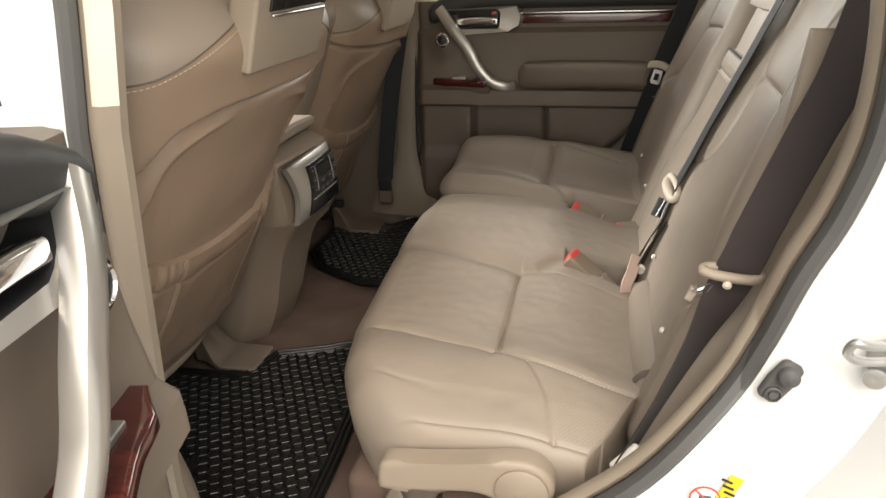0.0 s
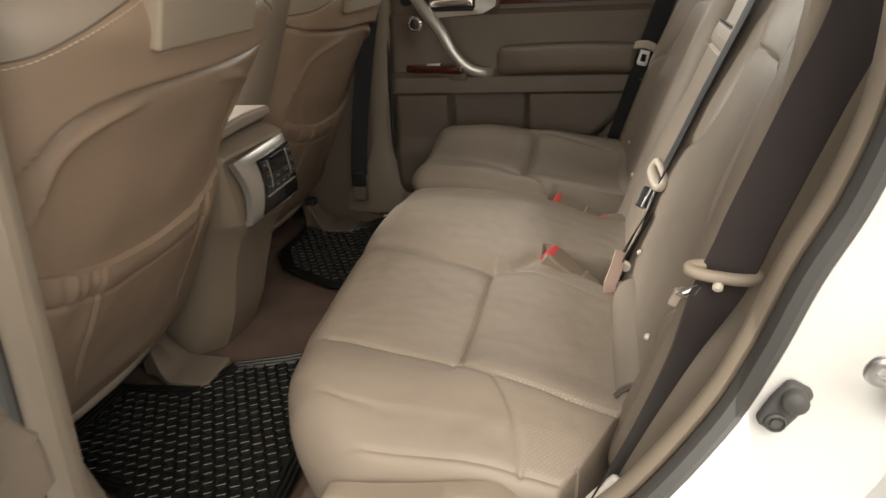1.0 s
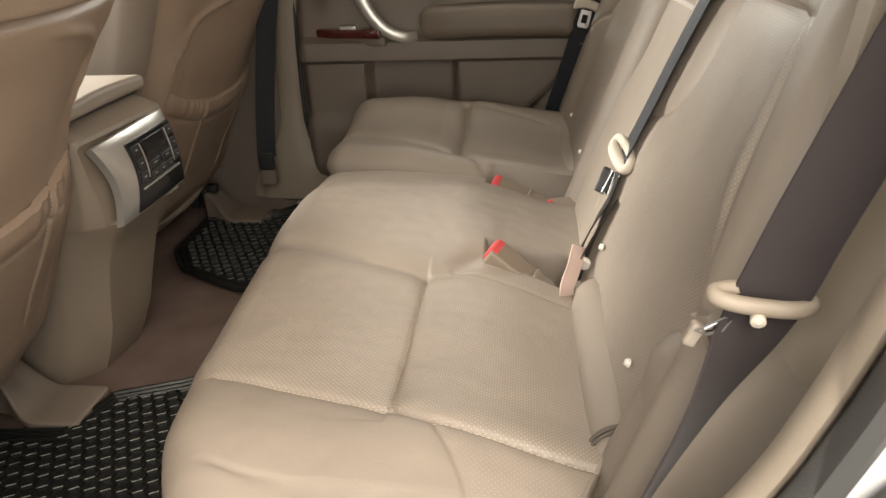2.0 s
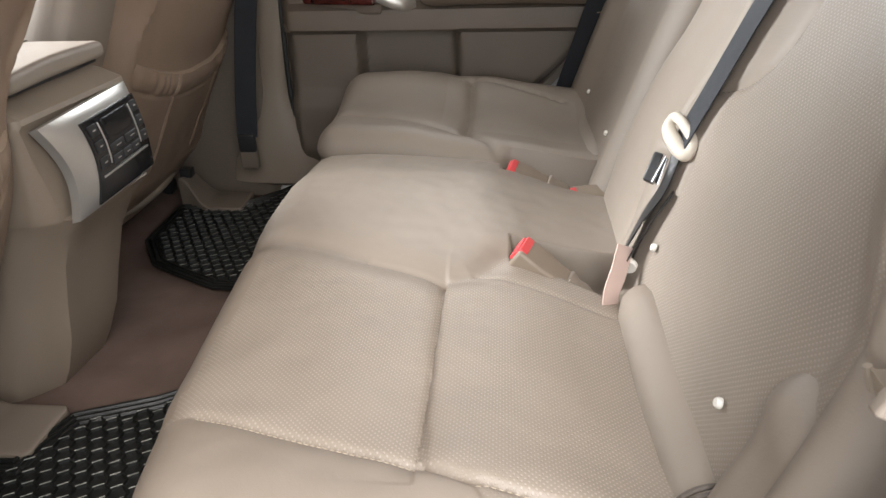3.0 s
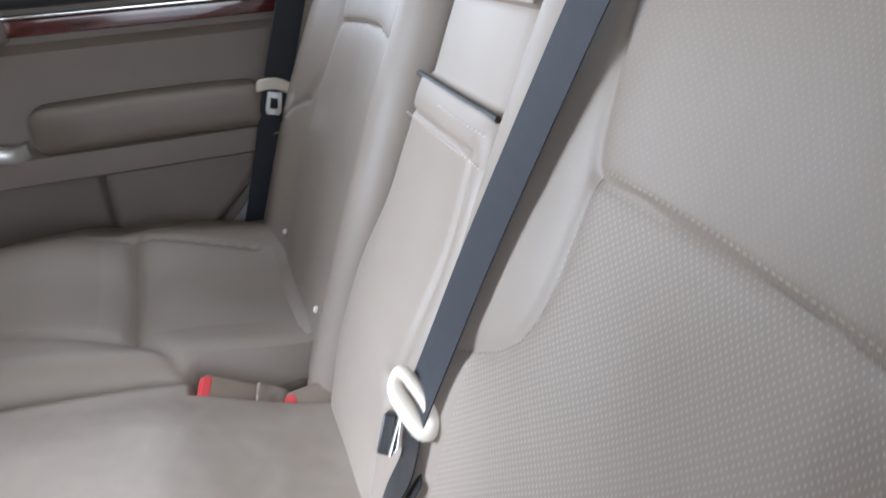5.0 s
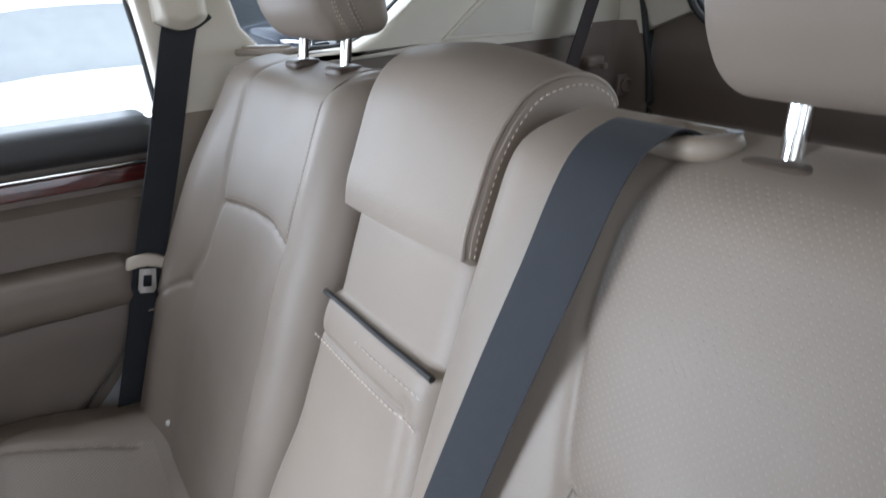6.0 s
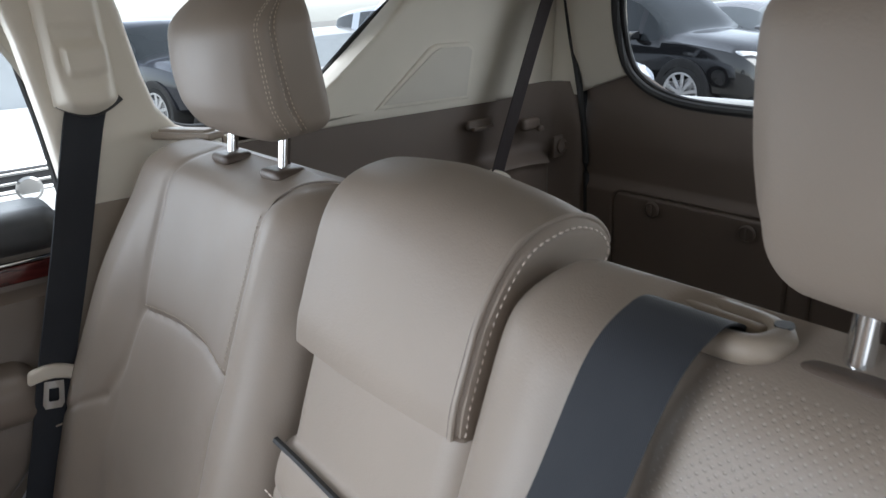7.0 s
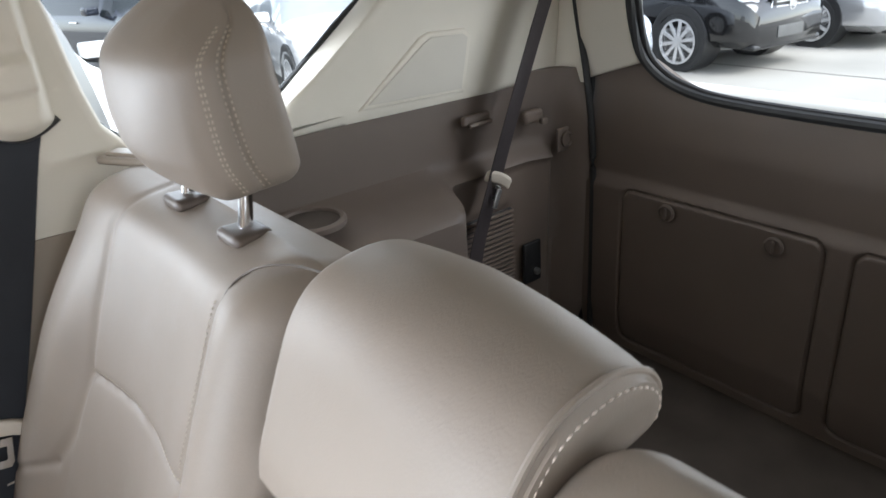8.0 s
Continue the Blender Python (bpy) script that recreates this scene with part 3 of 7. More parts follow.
tail = tagged(thing("tailgate", (1.30, 0, 0.98), "closed tailgate with dark brown trim and a tinted window", "tailgate"), kind="structure")
relief("lower_trim", 420, 190, tail_low, PLASTIC_D, (0.03, 0, 0), tail)
for s in (-1, 1):
    side = [(0.430, 1.541), (0.437, 1.58), (0.432, 1.66), (0.412, 1.78), (0.545, 1.78), (0.551, 1.502)]
    plate("side_trim", side, lambda u, v, w, s=s: (1.306 - w - 0.25 * max(v - 1.5, 0), s * u, v), 0.03, 0.006, CREAM, tail, "cream upper side trim")
wline = [(0.0, 1.487), (0.172, 1.488), (0.300, 1.493), (0.365, 1.507), (0.405, 1.530), (0.428, 1.562), (0.436, 1.62), (0.432, 1.68), (0.410, 1.755), (0.30, 1.775)]
wfull = wline + [(-y, z) for y, z in wline[::-1][:-1]]
wpts = [(1.278 - 0.25 * max(float(p[1]) - 1.5, 0), float(p[0]), float(p[1])) for p in curve([(*p, 0) for p in wfull + wfull[:1]], 6)]
tube("window_seal", wpts, 0.0075, RUBBER, tail, "black rubber window seal", seg=8)
tube("window_seal", [(p[0] + 0.012, p[1] * 0.985, 1.62 + (p[2] - 1.62) * 0.97) for p in wpts], 0.006, BLACK, tail, "black inner edge of the window")
nw = len(wfull)
gp = build("pane", [(1.298 - 0.25 * max(z - 1.5, 0), y, z) for y, z in wfull] + [(1.302 - 0.25 * max(z - 1.5, 0), y, z) for y, z in wfull], [tuple(range(nw)), tuple(range(nw, 2 * nw))[::-1]] + [(i, (i + 1) % nw, nw + (i + 1) % nw, nw + i) for i in range(nw)], TINT, tail, "tinted rear window glass")
gp.visible_shadow = False
for yk, zk in ((0.347, 1.302), (0.161, 1.296), (-0.045, 1.296), (-0.231, 1.302)):
    kn = lathe("latch_knob", [(0.015, 0), (0.0155, 0.003), (0.0125, 0.005), (0.0125, 0.002), (0.0, 0.002)], PLASTIC_D, tail, "round turn latch", 28, (-1, 0, 0), (1.249, yk, zk))
    rbox("latch_grip", (1.244, yk, zk), (0.005, 0.004, 0.019), 0.0015, PLASTIC_D, kn)
for s in (-1, 1):
    lay(rbox("corner_filler_" + ("near" if s < 0 else "far"), (1.300, s * 0.572, 1.37), (0.012, 0.110, 0.86), 0.003, BLACK), "black filler strip beside the tailgate", "seal")
    lay(rbox("rear_corner_" + ("near" if s < 0 else "far"), (1.33, s * 0.70, 1.22), (0.10, 0.26, 1.16), 0.02, PAINT), "white painted rear corner of the body", "body panel")
lay(rbox("tailgate_skin", (1.40, 0, 1.10), (0.06, 1.30, 0.78), 0.03, PAINT), "white painted outer tailgate", "body panel")
lay(rbox("roof_rear_rail", (1.26, 0, 1.80), (0.14, 1.24, 0.06), 0.02, CREAM), "cream trim above the tailgate", "trim")

# cream return that closes the rear pillars up to the tailgate's seal
for s, tag in ((-1, "near"), (1, "far")):
    def pillar_return(u, v, s=s):
        z = 1.500 + 0.29 * v
        y0 = np.interp(z, [1.50, 1.535, 1.64, 1.78], [0.536, 0.543, 0.564, 0.574])
        return np.stack([1.258 - 0.004 * u, s * (y0 + (0.640 - y0) * u), z], 1)
    lay(relief("pillar_return_" + tag, 4, 12, pillar_return, CREAM, (0.012, 0, 0)), "cream return of the rear pillar trim", "pillar trim")

# rubber seal between the tailgate and the body
for s, tag in ((-1, "near"), (1, "far")):
    lay(tube("tailgate_seal_" + tag, curve([(1.250, s * 0.572, 1.78), (1.260, s * 0.562, 1.64), (1.262, s * 0.540, 1.535), (1.262, s * 0.525, 1.446), (1.262, s * 0.516, 1.342), (1.262, s * 0.514, 1.20), (1.262, s * 0.514, 0.95)], 5), 0.0062, RUBBER), "black rubber seal beside the tailgate", "seal")

# ---- doors ----


def rear_door(name, put, label):
    """A rear door seen from inside. put(x, y, z) places a point; x runs back from the front edge, y is the depth into the cabin from its outer skin line."""
    T = lambda P: np.array([put(*p) for p in np.atleast_2d(P)])
    root = thing(name, tuple(put(0.0, 0.0, 0.78)), label, "door")
    tagged(root, kind="structure")

    def rear(z):
        return 0.765 - 0.02 * sstep(1.3, 1.2, z) - 0.33 * sstep(1.235, 0.78, z) ** 1.15

    def panel(u, v):
        z = 0.80 + 0.62 * v
        x = u * rear(z)
        y = 0.105 + 0.0 * x
        y = y + 0.014 * sstep(1.345, 1.33, z) + 0.02 * sstep(1.30, 1.14, z)
        step = sstep(1.128, 1.120, z)
        y = y - 0.016 * step
        y = y + 0.020 * sstep(1.185, 1.172, z) * (1 - step) * sstep(0.0, 0.03, x)
        pocket = sstep(0.165, 0.185, x) * sstep(0.405, 0.385, x) * sstep(0.985, 1.0, z) * step
        y = y - 0.045 * pocket
        lower = sstep(1.0, 0.95, z)
        y = y + 0.016 * lower - 0.03 * sstep(0.86, 0.80, z)
        e = np.minimum(x, rear(z) - x)
        y = y - 0.03 * (1 - sstep(0.0, 0.03, e)) ** 2
        y = y + 0.026 * np.exp(-((x - 0.09) / 0.035) ** 2 - ((z - 1.312) / 0.05) ** 2)
        handle = sstep(0.125, 0.145, x) * sstep(0.285, 0.265, x) * sstep(1.345, 1.355, z)
        y = y - 0.025 * handle
        return T(np.stack([x, y, z], 1))
    back = T([(0, 0, 0)])[0] - T([(0, 0.05, 0)])[0]
    relief("panel", 100, 90, panel, VINYL, tuple(back), root)
    # outer skin and window frame
    sk = softbox((0.385, 0.02, 0.35), 0.018, (6, 1, 8), 2)
    sp = sk[0].copy()
    sp[:, 0] += 0.385
    sp[:, 2] += 1.05
    sp[:, 0] *= (rear(sp[:, 2]) + 0.05) / 0.77
    sp[:, 1] += 0.0
    build("skin", T(sp), sk[1], PAINT, root, "white painted outer skin")
    # charcoal pad along the window line
    pd = softbox((0.360, 0.056, 0.030), 0.024, (14, 2, 2), 4)
    pp = pd[0] + np.array((0.410, 0.090, 1.428))
    pp[:, 2] -= 0.048 * sstep(0.22, 0.02, pp[:, 0]) ** 1.5
    build("window_pad", T(pp), pd[1], DARKPAD, root, "charcoal padded window ledge")
    # wood strip with a bright line above it
    for nm, z0, hz, m_, dy in (("wood_strip", 1.369, 0.0125, WOOD, 0.111), ("chrome_line", 1.3855, 0.003, CHROME, 0.112)):
        q = softbox((0.232, 0.010, hz), 0.0025, (8, 1, 1), 2)
        build(nm, T(q[0] + np.array((0.545, dy, z0))), q[1], m_, root)
    # door handle in its silver cup
    bez = [(0.078, 1.400), (0.085, 1.388), (0.125, 1.338), (0.145, 1.325), (0.290, 1.333), (0.325, 1.352), (0.330, 1.375), (0.318, 1.408)]
    hole = [(0.110, 1.396), (0.116, 1.386), (0.140, 1.352), (0.150, 1.345), (0.255, 1.345), (0.262, 1.352), (0.265, 1.390), (0.255, 1.398)]
    v = T([(x, 0.100, z) for x, z in bez] + [(x, 0.150, z) for x, z in [(q[0] * 0.94 + 0.012, 1.385 + (q[1] - 1.385) * 0.92) for q in bez]] + [(x, 0.143, z) for x, z in hole] + [(x, 0.100, z) for x, z in hole])
    f = []
    for i in range(8):
        j = (i + 1) % 8
        f += [(i, j, 8 + j, 8 + i), (8 + i, 8 + j, 16 + j, 16 + i), (16 + i, 16 + j, 24 + j, 24 + i)]
    f.append(tuple(range(24, 32)))
    hb = build("handle_bezel", v, f, [SATIN, BLACK], root, "satin silver handle surround", fmat=[0, 0, 1] * 8 + [1])
    lv = softbox((0.062, 0.007, 0.011), 0.006, (6, 1, 1), 3)
    lp = lv[0] + np.array((0.196, 0.136, 1.362))
    lp[:, 2] += 0.006 * np.cos((lp[:, 0] - 0.196) * 20)
    build("handle_lever", T(lp), lv[1], CHROME, hb, "chrome door lever")
    q = softbox((0.012, 0.006, 0.012), 0.002, (1, 1, 1), 2)
    build("lock_slide", T(q[0] + np.array((0.246, 0.130, 1.383))), q[1], BLACK, hb, "black lock slide")
    q = softbox((0.007, 0.004, 0.004), 0.001, (1, 1, 1), 1)
    build("lock_mark", T(q[0] + np.array((0.246, 0.136, 1.388))), q[1], RED, hb, "red unlock mark")
    # diagonal pull handle, flat bar that bends into the armrest
    c = curve([(0.085, 0.135, 1.405), (0.125, 0.155, 1.352), (0.172, 0.166, 1.295), (0.202, 0.168, 1.240), (0.240, 0.166, 1.200), (0.285, 0.158, 1.184), (0.310, 0.14, 1.186)], 6)
    hv, hf = [], []
    for i, p in enumerate(c):
        t = c[min(i + 1, len(c) - 1)] - c[max(i - 1, 0)]
        nrm = np.array((-t[2], 0, t[0]))
        nrm /= np.linalg.norm(nrm)
        w = 0.017 - 0.004 * i / len(c)
        for a in range(10):
            th = 2 * math.pi * a / 10
            ca, sa = math.cos(th), math.sin(th)
            hv.append(p + nrm * w * np.sign(ca) * abs(ca) ** 0.6 + np.array((0, 0.014, 0)) * np.sign(sa) * abs(sa) ** 0.7)
    for i in range(len(c) - 1):
        for a in range(10):
            hf.append((i * 10 + a, i * 10 + (a + 1) % 10, (i + 1) * 10 + (a + 1) % 10, (i + 1) * 10 + a))
    hf += [tuple(range(10))[::-1], tuple((len(c) - 1) * 10 + a for a in range(10))]
    build("pull_handle", T(hv), hf, SATIN, root, "satin silver diagonal pull handle")
    # small round speaker with a bright ring
    ctr = T([(0.093, 0.143, 1.315)])[0]
    axv = T([(0.093, 1.143, 1.315)])[0] - ctr
    tw = lathe("tweeter_ring", [(0.021, -0.004), (0.021, 0.004), (0.017, 0.006), (0.0155, 0.003)], CHROME, root, "chrome ring of the small speaker", 28, axv, tuple(ctr))
    lathe("tweeter_grille", [(0.0155, 0), (0.014, 0.004), (0.008, 0.006), (0.0, 0.0065)], BLACK, tw, "black speaker grille", 24, axv, tuple(ctr))
    # wood plate with the window switch on the armrest
    wp = softbox((0.084, 0.036, 0.010), 0.006, (8, 4, 1), 2)
    w = wp[0].copy()
    taper = 1 - 0.75 * sstep(-0.03, -0.085, w[:, 0])
    w[:, 1] *= taper
    w[:, 1] += 0.02 * sstep(-0.02, 0.082, w[:, 0])
    w = w + np.array((0.145, 0.138, 1.196))
    wpo = build("armrest_wood", T(w), wp[1], WOOD, root, "glossy dark red wood switch plate")
    q = softbox((0.020, 0.013, 0.004), 0.002, (1, 1, 1), 2)
    build("window_switch", T(q[0] + np.array((0.142, 0.142, 1.208))), q[1], STEEL, wpo, "grey window switch")
    ub = softbox((0.090, 0.014, 0.013), 0.008, (8, 3, 3), 2)
    w = ub[0].copy()
    w[:, 1] *= 1 - 0.6 * sstep(-0.02, -0.09, w[:, 0])
    w[:, 1] += 0.02 * sstep(-0.02, 0.082, w[:, 0])
    build("armrest_base", T(w + np.array((0.147, 0.132, 1.176))), ub[1], VINYL, root)
    # padded armrest
    ar = softbox((0.185, 0.052, 0.036), 0.026, (16, 4, 4), 4)
    w = ar[0].copy()
    w[:, 1] *= 1 - 0.35 * sstep(-0.1, -0.185, w[:, 0])
    w[:, 2] += 0.004 * np.cos(w[:, 0] * 9)
    build("armrest", T(w + np.array((0.505, 0.145, 1.215))), ar[1], VINYL, root, "padded brown armrest")
    fl = softbox((0.36, 0.028, 0.012), 0.006, (12, 2, 1), 2)
    w = fl[0] + np.array((0.37, 0.115, 1.135))
    w[:, 0] = np.minimum(w[:, 0], 0.70)
    build("armrest_ledge", T(w), fl[1], VINYL, root)
    # window frame and pane
    fr = [(0.02, 1.44), (0.03, 1.60), (0.08, 1.73), (0.30, 1.768), (0.60, 1.768), (0.752, 1.74), (0.785, 1.60), (0.797, 1.44)]
    fp = [T([(float(p[0]), 0.045 - 0.2 * max(float(p[1]) - 1.44, 0) * 0.0, float(p[1]))])[0] for p in curve([(*p, 0) for p in fr], 5)]
    tube("window_frame", fp, 0.011, BLACK, root, "black window frame", seg=8)
    pv = T([(x, 0.045, z) for x, z in fr] + [(x, 0.041, z) for x, z in fr])
    pane = build("pane", pv, [tuple(range(8)), tuple(range(8, 16))[::-1]] + [(i, (i + 1) % 8, 8 + (i + 1) % 8, 8 + i) for i in range(8)], TINT, root, "tinted window glass")
    pane.visible_shadow = False
    tube("edge_seal", [T([(float(p[0]), 0.095, float(p[1]))])[0] for p in curve([(-0.004, 1.36, 0), (-0.006, 1.2, 0), (-0.006, 0.92, 0), (0.03, 0.80, 0), (0.12, 0.78, 0)], 5)], 0.006, RUBBER, root, "black rubber edge seal")
    return root


# far door, shut; near door swung wide open on its front hinge
rear_door("door_far", lambda x, y, z: np.array((-0.434 + x, 0.795 - y, z)), "shut rear door with brown vinyl, wood strip and silver handle")
HINGE, SWING = np.array((-0.392, -0.915)), radians(-77.9)


def put_near(x, y, z):
    a, b = x + 0.02, y
    return np.array((HINGE[0] + math.cos(SWING) * a - math.sin(SWING) * b, HINGE[1] + math.sin(SWING) * a + math.cos(SWING) * b, z))


rear_door("door_near", put_near, "wide open rear door with wood switch plate and silver handle")

# ---- rear seats ----
UP, NRM = np.array((0.347, 0.0, 0.938)), np.array((-0.938, 0.0, 0.347))
BASE = np.array((0.245, 0.0, 1.023))


def place_flat(cx, cy, cz):
    return lambda P: P + np.array((cx, cy, cz))


def place_back(cy, cb, cc):
    """Plan of a backrest: a across the car, b up the recline, c out of its front."""
    def f(P):
        a, b, c = P[:, 0] + cy, P[:, 1] + cb, P[:, 2] + cc
        return BASE + np.stack([0 * a, a, 0 * a], 1) + b[:, None] * UP + c[:, None] * NRM
    return f


# left unit: outer seat and middle seat in one cushion
left_seat = thing("rear_bench_seat", (0.1, -0.35, 0.80), "taupe leather rear seat with perforated inserts, joined to the middle seat", "car seat", "rear seats")
L_A = [(-0.200, -0.460), (-0.116, -0.488), (-0.050, -0.507), (0.008, -0.522), (0.050, -0.535), (0.125, -0.551), (0.208, -0.564)]
L_B = [(0.006, -0.520), (0.002, -0.437), (0.001, -0.328), (0.001, -0.207)]
L_C = [(0.008, -0.522), (0.050, -0.541), (0.070, -0.575), (0.084, -0.605), (0.097, -0.645), (0.102, -0.676)]
L_D = [(-0.280, -0.100), (-0.190, -0.129), (-0.095, -0.172), (0.001, -0.210), (0.036, -0.199), (0.073, -0.143)]
L_E = [(0.036, -0.194), (0.108, -0.212), (0.206, -0.242)]
L_F = [(-0.205, -0.575), (-0.160, -0.603), (-0.115, -0.617), (-0.050, -0.627), (0.040, -0.636), (0.092, -0.652)]
STITCH_Y, BACK_X = -0.676, [(-0.70, 0.137), (-0.68, 0.142), (-0.637, 0.170), (-0.575, 0.198), (-0.53, 0.214), (-0.45, 0.226), (0.30, 0.226)]
FRONT_X = [(-0.70, -0.085), (-0.685, -0.118), (-0.665, -0.150), (-0.635, -0.186), (-0.60, -0.207), (-0.55, -0.230), (-0.50, -0.245), (-0.44, -0.260), (-0.38, -0.271), (-0.2, -0.282), (0.0, -0.286), (0.14, -0.282), (0.21, -0.266)]


def table(rows, v, n=5):
    """A smooth curve through rows of (v, value), read at v."""
    c = np.array(curve([(*r, 0) for r in rows], n))
    return np.interp(v, c[:, 0], c[:, 1])


class LoftCushion:
    """A seat cushion: a moulded top that rolls over its front and flanks, cut straight at the back."""

    def __init__(self, top, front, back, rows_v, roll, zlow, nu, shear=lambda x, y: 0 * x):
        self.shear = shear
        self.top, self.front, self.back, self.zlow = top, front, back, zlow
        self.vy = np.array([r[0] for r in rows_v])
        self.vd = np.array([r[1] for r in rows_v])
        rx, rz = roll
        drop = [(0.030, 0.17), (0.012, 0.12), (0.003, 0.085)]
        self.lead = drop + [(rx * (1 - math.cos(q)), rz * (1 - math.sin(q))) for q in np.linspace(0.05, math.pi / 2, 9)]
        self.rx, self.nu = rx, nu

    def surface(self):
        y = self.vy
        x0, x1 = self.front(y), self.back(y)
        cols, drops = [], []
        for off, d in self.lead:
            cols.append(x0 + off)
            drops.append(np.full(len(y), d))
        for s_ in np.linspace(0, 1, self.nu + 1)[1:]:
            cols.append(x0 + self.rx + (x1 - x0 - self.rx) * s_)
            drops.append(np.zeros(len(y)))
        for off, d in ((0.003, 0.0015), (0.0045, 0.005), (0.002, 0.03), (0.0, 0.14)):
            cols.append(x1 + off)
            drops.append(np.full(len(y), d))
        X = np.stack(cols)
        Y = np.broadcast_to(y, X.shape)
        Y = Y + self.shear(X, Y)
        D = np.stack(drops) + self.vd[None, :]
        Z = np.maximum(self.top(X.ravel(), Y.ravel()).reshape(X.shape) - D, self.zlow)
        return X, Y, Z

    def build(self, name, parent, mats, label, insert):
        X, Y, Z = self.surface()
        nu, nv = X.shape
        P = np.stack([X.ravel(), Y.ravel(), Z.ravel()], 1)
        i, j = np.meshgrid(np.arange(nu - 1), np.arange(nv - 1), indexing="ij")
        q = (i * nv + j).ravel()
        Fc = np.stack([q, q + nv, q + nv + 1, q + 1], 1)
        c = P[Fc].mean(axis=1)
        fm = insert(c[:, 0], c[:, 1]).astype(int)
        return build(name, P, Fc, mats, parent, label, uv=P[:, :2], fmat=fm, angle=60)

    def on(self, pts, lift=0.0006):
        p = np.array(pts, float)
        d = np.interp(p[:, 1], self.vy, self.vd)
        return [np.array((x, y, z - q + lift)) for (x, y), z, q in zip(p, self.top(p[:, 0], p[:, 1]), d)]


def groove(x, y, line, dep, w):
    return -dep * np.exp(-(dist_line(x, y, line) / w) ** 2)


def left_top(x, y):
    z = 0.992 + 0.016 * np.exp(-((y + 0.56) / 0.07) ** 2) - 0.006 * np.exp(-((y + 0.33) / 0.13) ** 2)
    z = z + 0.012 * sstep(-0.24, 0.06, y) * sstep(0.22, -0.10, x) + 0.006 * sstep(-0.22, 0.0, y) - 0.010 * sstep(0.08, 0.18, y)
    z = z - 0.034 * sstep(0.02, 0.24, x) - 0.012 * sstep(-0.16, -0.29, x)
    z = z + 0.006 * np.exp(-((x + 0.10) / 0.07) ** 2) * sstep(-0.50, -0.42, y) * sstep(-0.12, -0.25, y)
    z = z + 0.004 * np.exp(-((x - 0.11) / 0.06) ** 2) * sstep(-0.54, -0.45, y) * sstep(-0.2, -0.3, y)
    z = z + groove(x, y, L_A, 0.0055, 0.0040) + groove(x, y, L_A, 0.003, 0.014)
    z = z + groove(x, y, L_C, 0.0032, 0.0034) + groove(x, y, L_C, 0.001, 0.012)
    z = z + groove(x, y, L_B, 0.0035, 0.0036)
    db = dist_line(x, y, L_B)
    z = z - (0.005 * np.exp(-db / 0.020) * (x < 0.003) + 0.002 * np.exp(-(db / 0.012) ** 2)) * (y > -0.55)
    z = z + groove(x, y, L_D, 0.0075, 0.020) + groove(x, y, L_D[2:4], 0.0025, 0.0045)
    z = z + groove(x, y, L_E, 0.0018, 0.004) + groove(x, y, L_F, 0.0024, 0.0034)
    z = z + groove(x, y, [(0.2135, -0.19), (0.2135, -0.53)], 0.005, 0.0035)
    # pockets of the buckles
    line = -0.150 - 0.055 * np.clip((x - 0.082) / 0.131, 0, 1.2)
    e = np.minimum(np.minimum(y - line, -0.096 - y), np.minimum(x - 0.079, 0.30 - x))
    z = z - 0.058 * sstep(-0.002, 0.010, e)
    e2 = np.minimum(y - 0.150 + 0.30 * (x - 0.07), x - 0.066)
    z = z - 0.045 * sstep(-0.002, 0.010, e2)
    # small gathers along the seams
    z = z + 0.0003 * np.sin(y * 330) * np.exp(-db / 0.016) * (x < 0.004) * (y > -0.5) * (y < -0.22)
    return z + wobble(np.stack([x, y, 0 * x], 1), 0.0022, 13) + wobble(np.stack([x, y, 0 * x], 1), 0.0007, 42, 2.0)


flank = [(-0.655, 0.215), (-0.664, 0.175), (-0.675, 0.12), (-0.685, 0.075), (-0.6905, 0.045), (-0.6900, 0.033), (-0.6860, 0.0245), (-0.6820, 0.0200), (-0.6785, 0.0178), (-0.676, 0.0185), (-0.6735, 0.0155), (-0.668, 0.0125), (-0.656, 0.0085), (-0.645, 0.0050), (-0.635, 0.0025), (-0.625, 0.0010)]
far_end = [(0.170, 0.001), (0.180, 0.006), (0.188, 0.015), (0.193, 0.03), (0.195, 0.07), (0.195, 0.16)]
left_pad = LoftCushion(left_top, lambda y: table(FRONT_X, y), lambda y: table(BACK_X, y), flank + [(q, 0.0) for q in np.linspace(-0.62, 0.164, 330)] + far_end, (0.058, 0.060), 0.79, 190, lambda x, y: sstep(0.0, 0.18, y) * (0.012 - 0.11 * np.maximum(x, -0.27)))


def left_insert(x, y):
    seat = (y > np.interp(x, [p[0] for p in L_A], [p[1] for p in L_A])) & (y < np.interp(x, [p[0] for p in L_D], [p[1] for p in L_D])) & (x < 0.0735)
    rear = (x >= 0.0735) & (x < 0.2135) & (y < -0.150 - 0.055 * np.clip((x - 0.082) / 0.131, 0, 1.2)) & (y > -0.672)
    wedge = (y < -0.52) & (x < 0.0735) & (x > np.interp(-y, [0.52, 0.541, 0.575, 0.605, 0.645, 0.676], [0.008, 0.05, 0.07, 0.084, 0.097, 0.102])) & (y > -0.672)
    rear = rear & ((y > -0.56) | (x > np.interp(-y, [0.52, 0.541, 0.575, 0.605, 0.645, 0.676], [0.008, 0.05, 0.07, 0.084, 0.097, 0.102])))
    return np.where(wedge | (rear & (y < -0.556)), 2, np.where((seat & (x > -0.235)) | rear, 1, 0))


left_pad.build("cushion", left_seat, [LEATHER, PERF, PERF_D], "taupe leather cushion with perforated insert", left_insert)


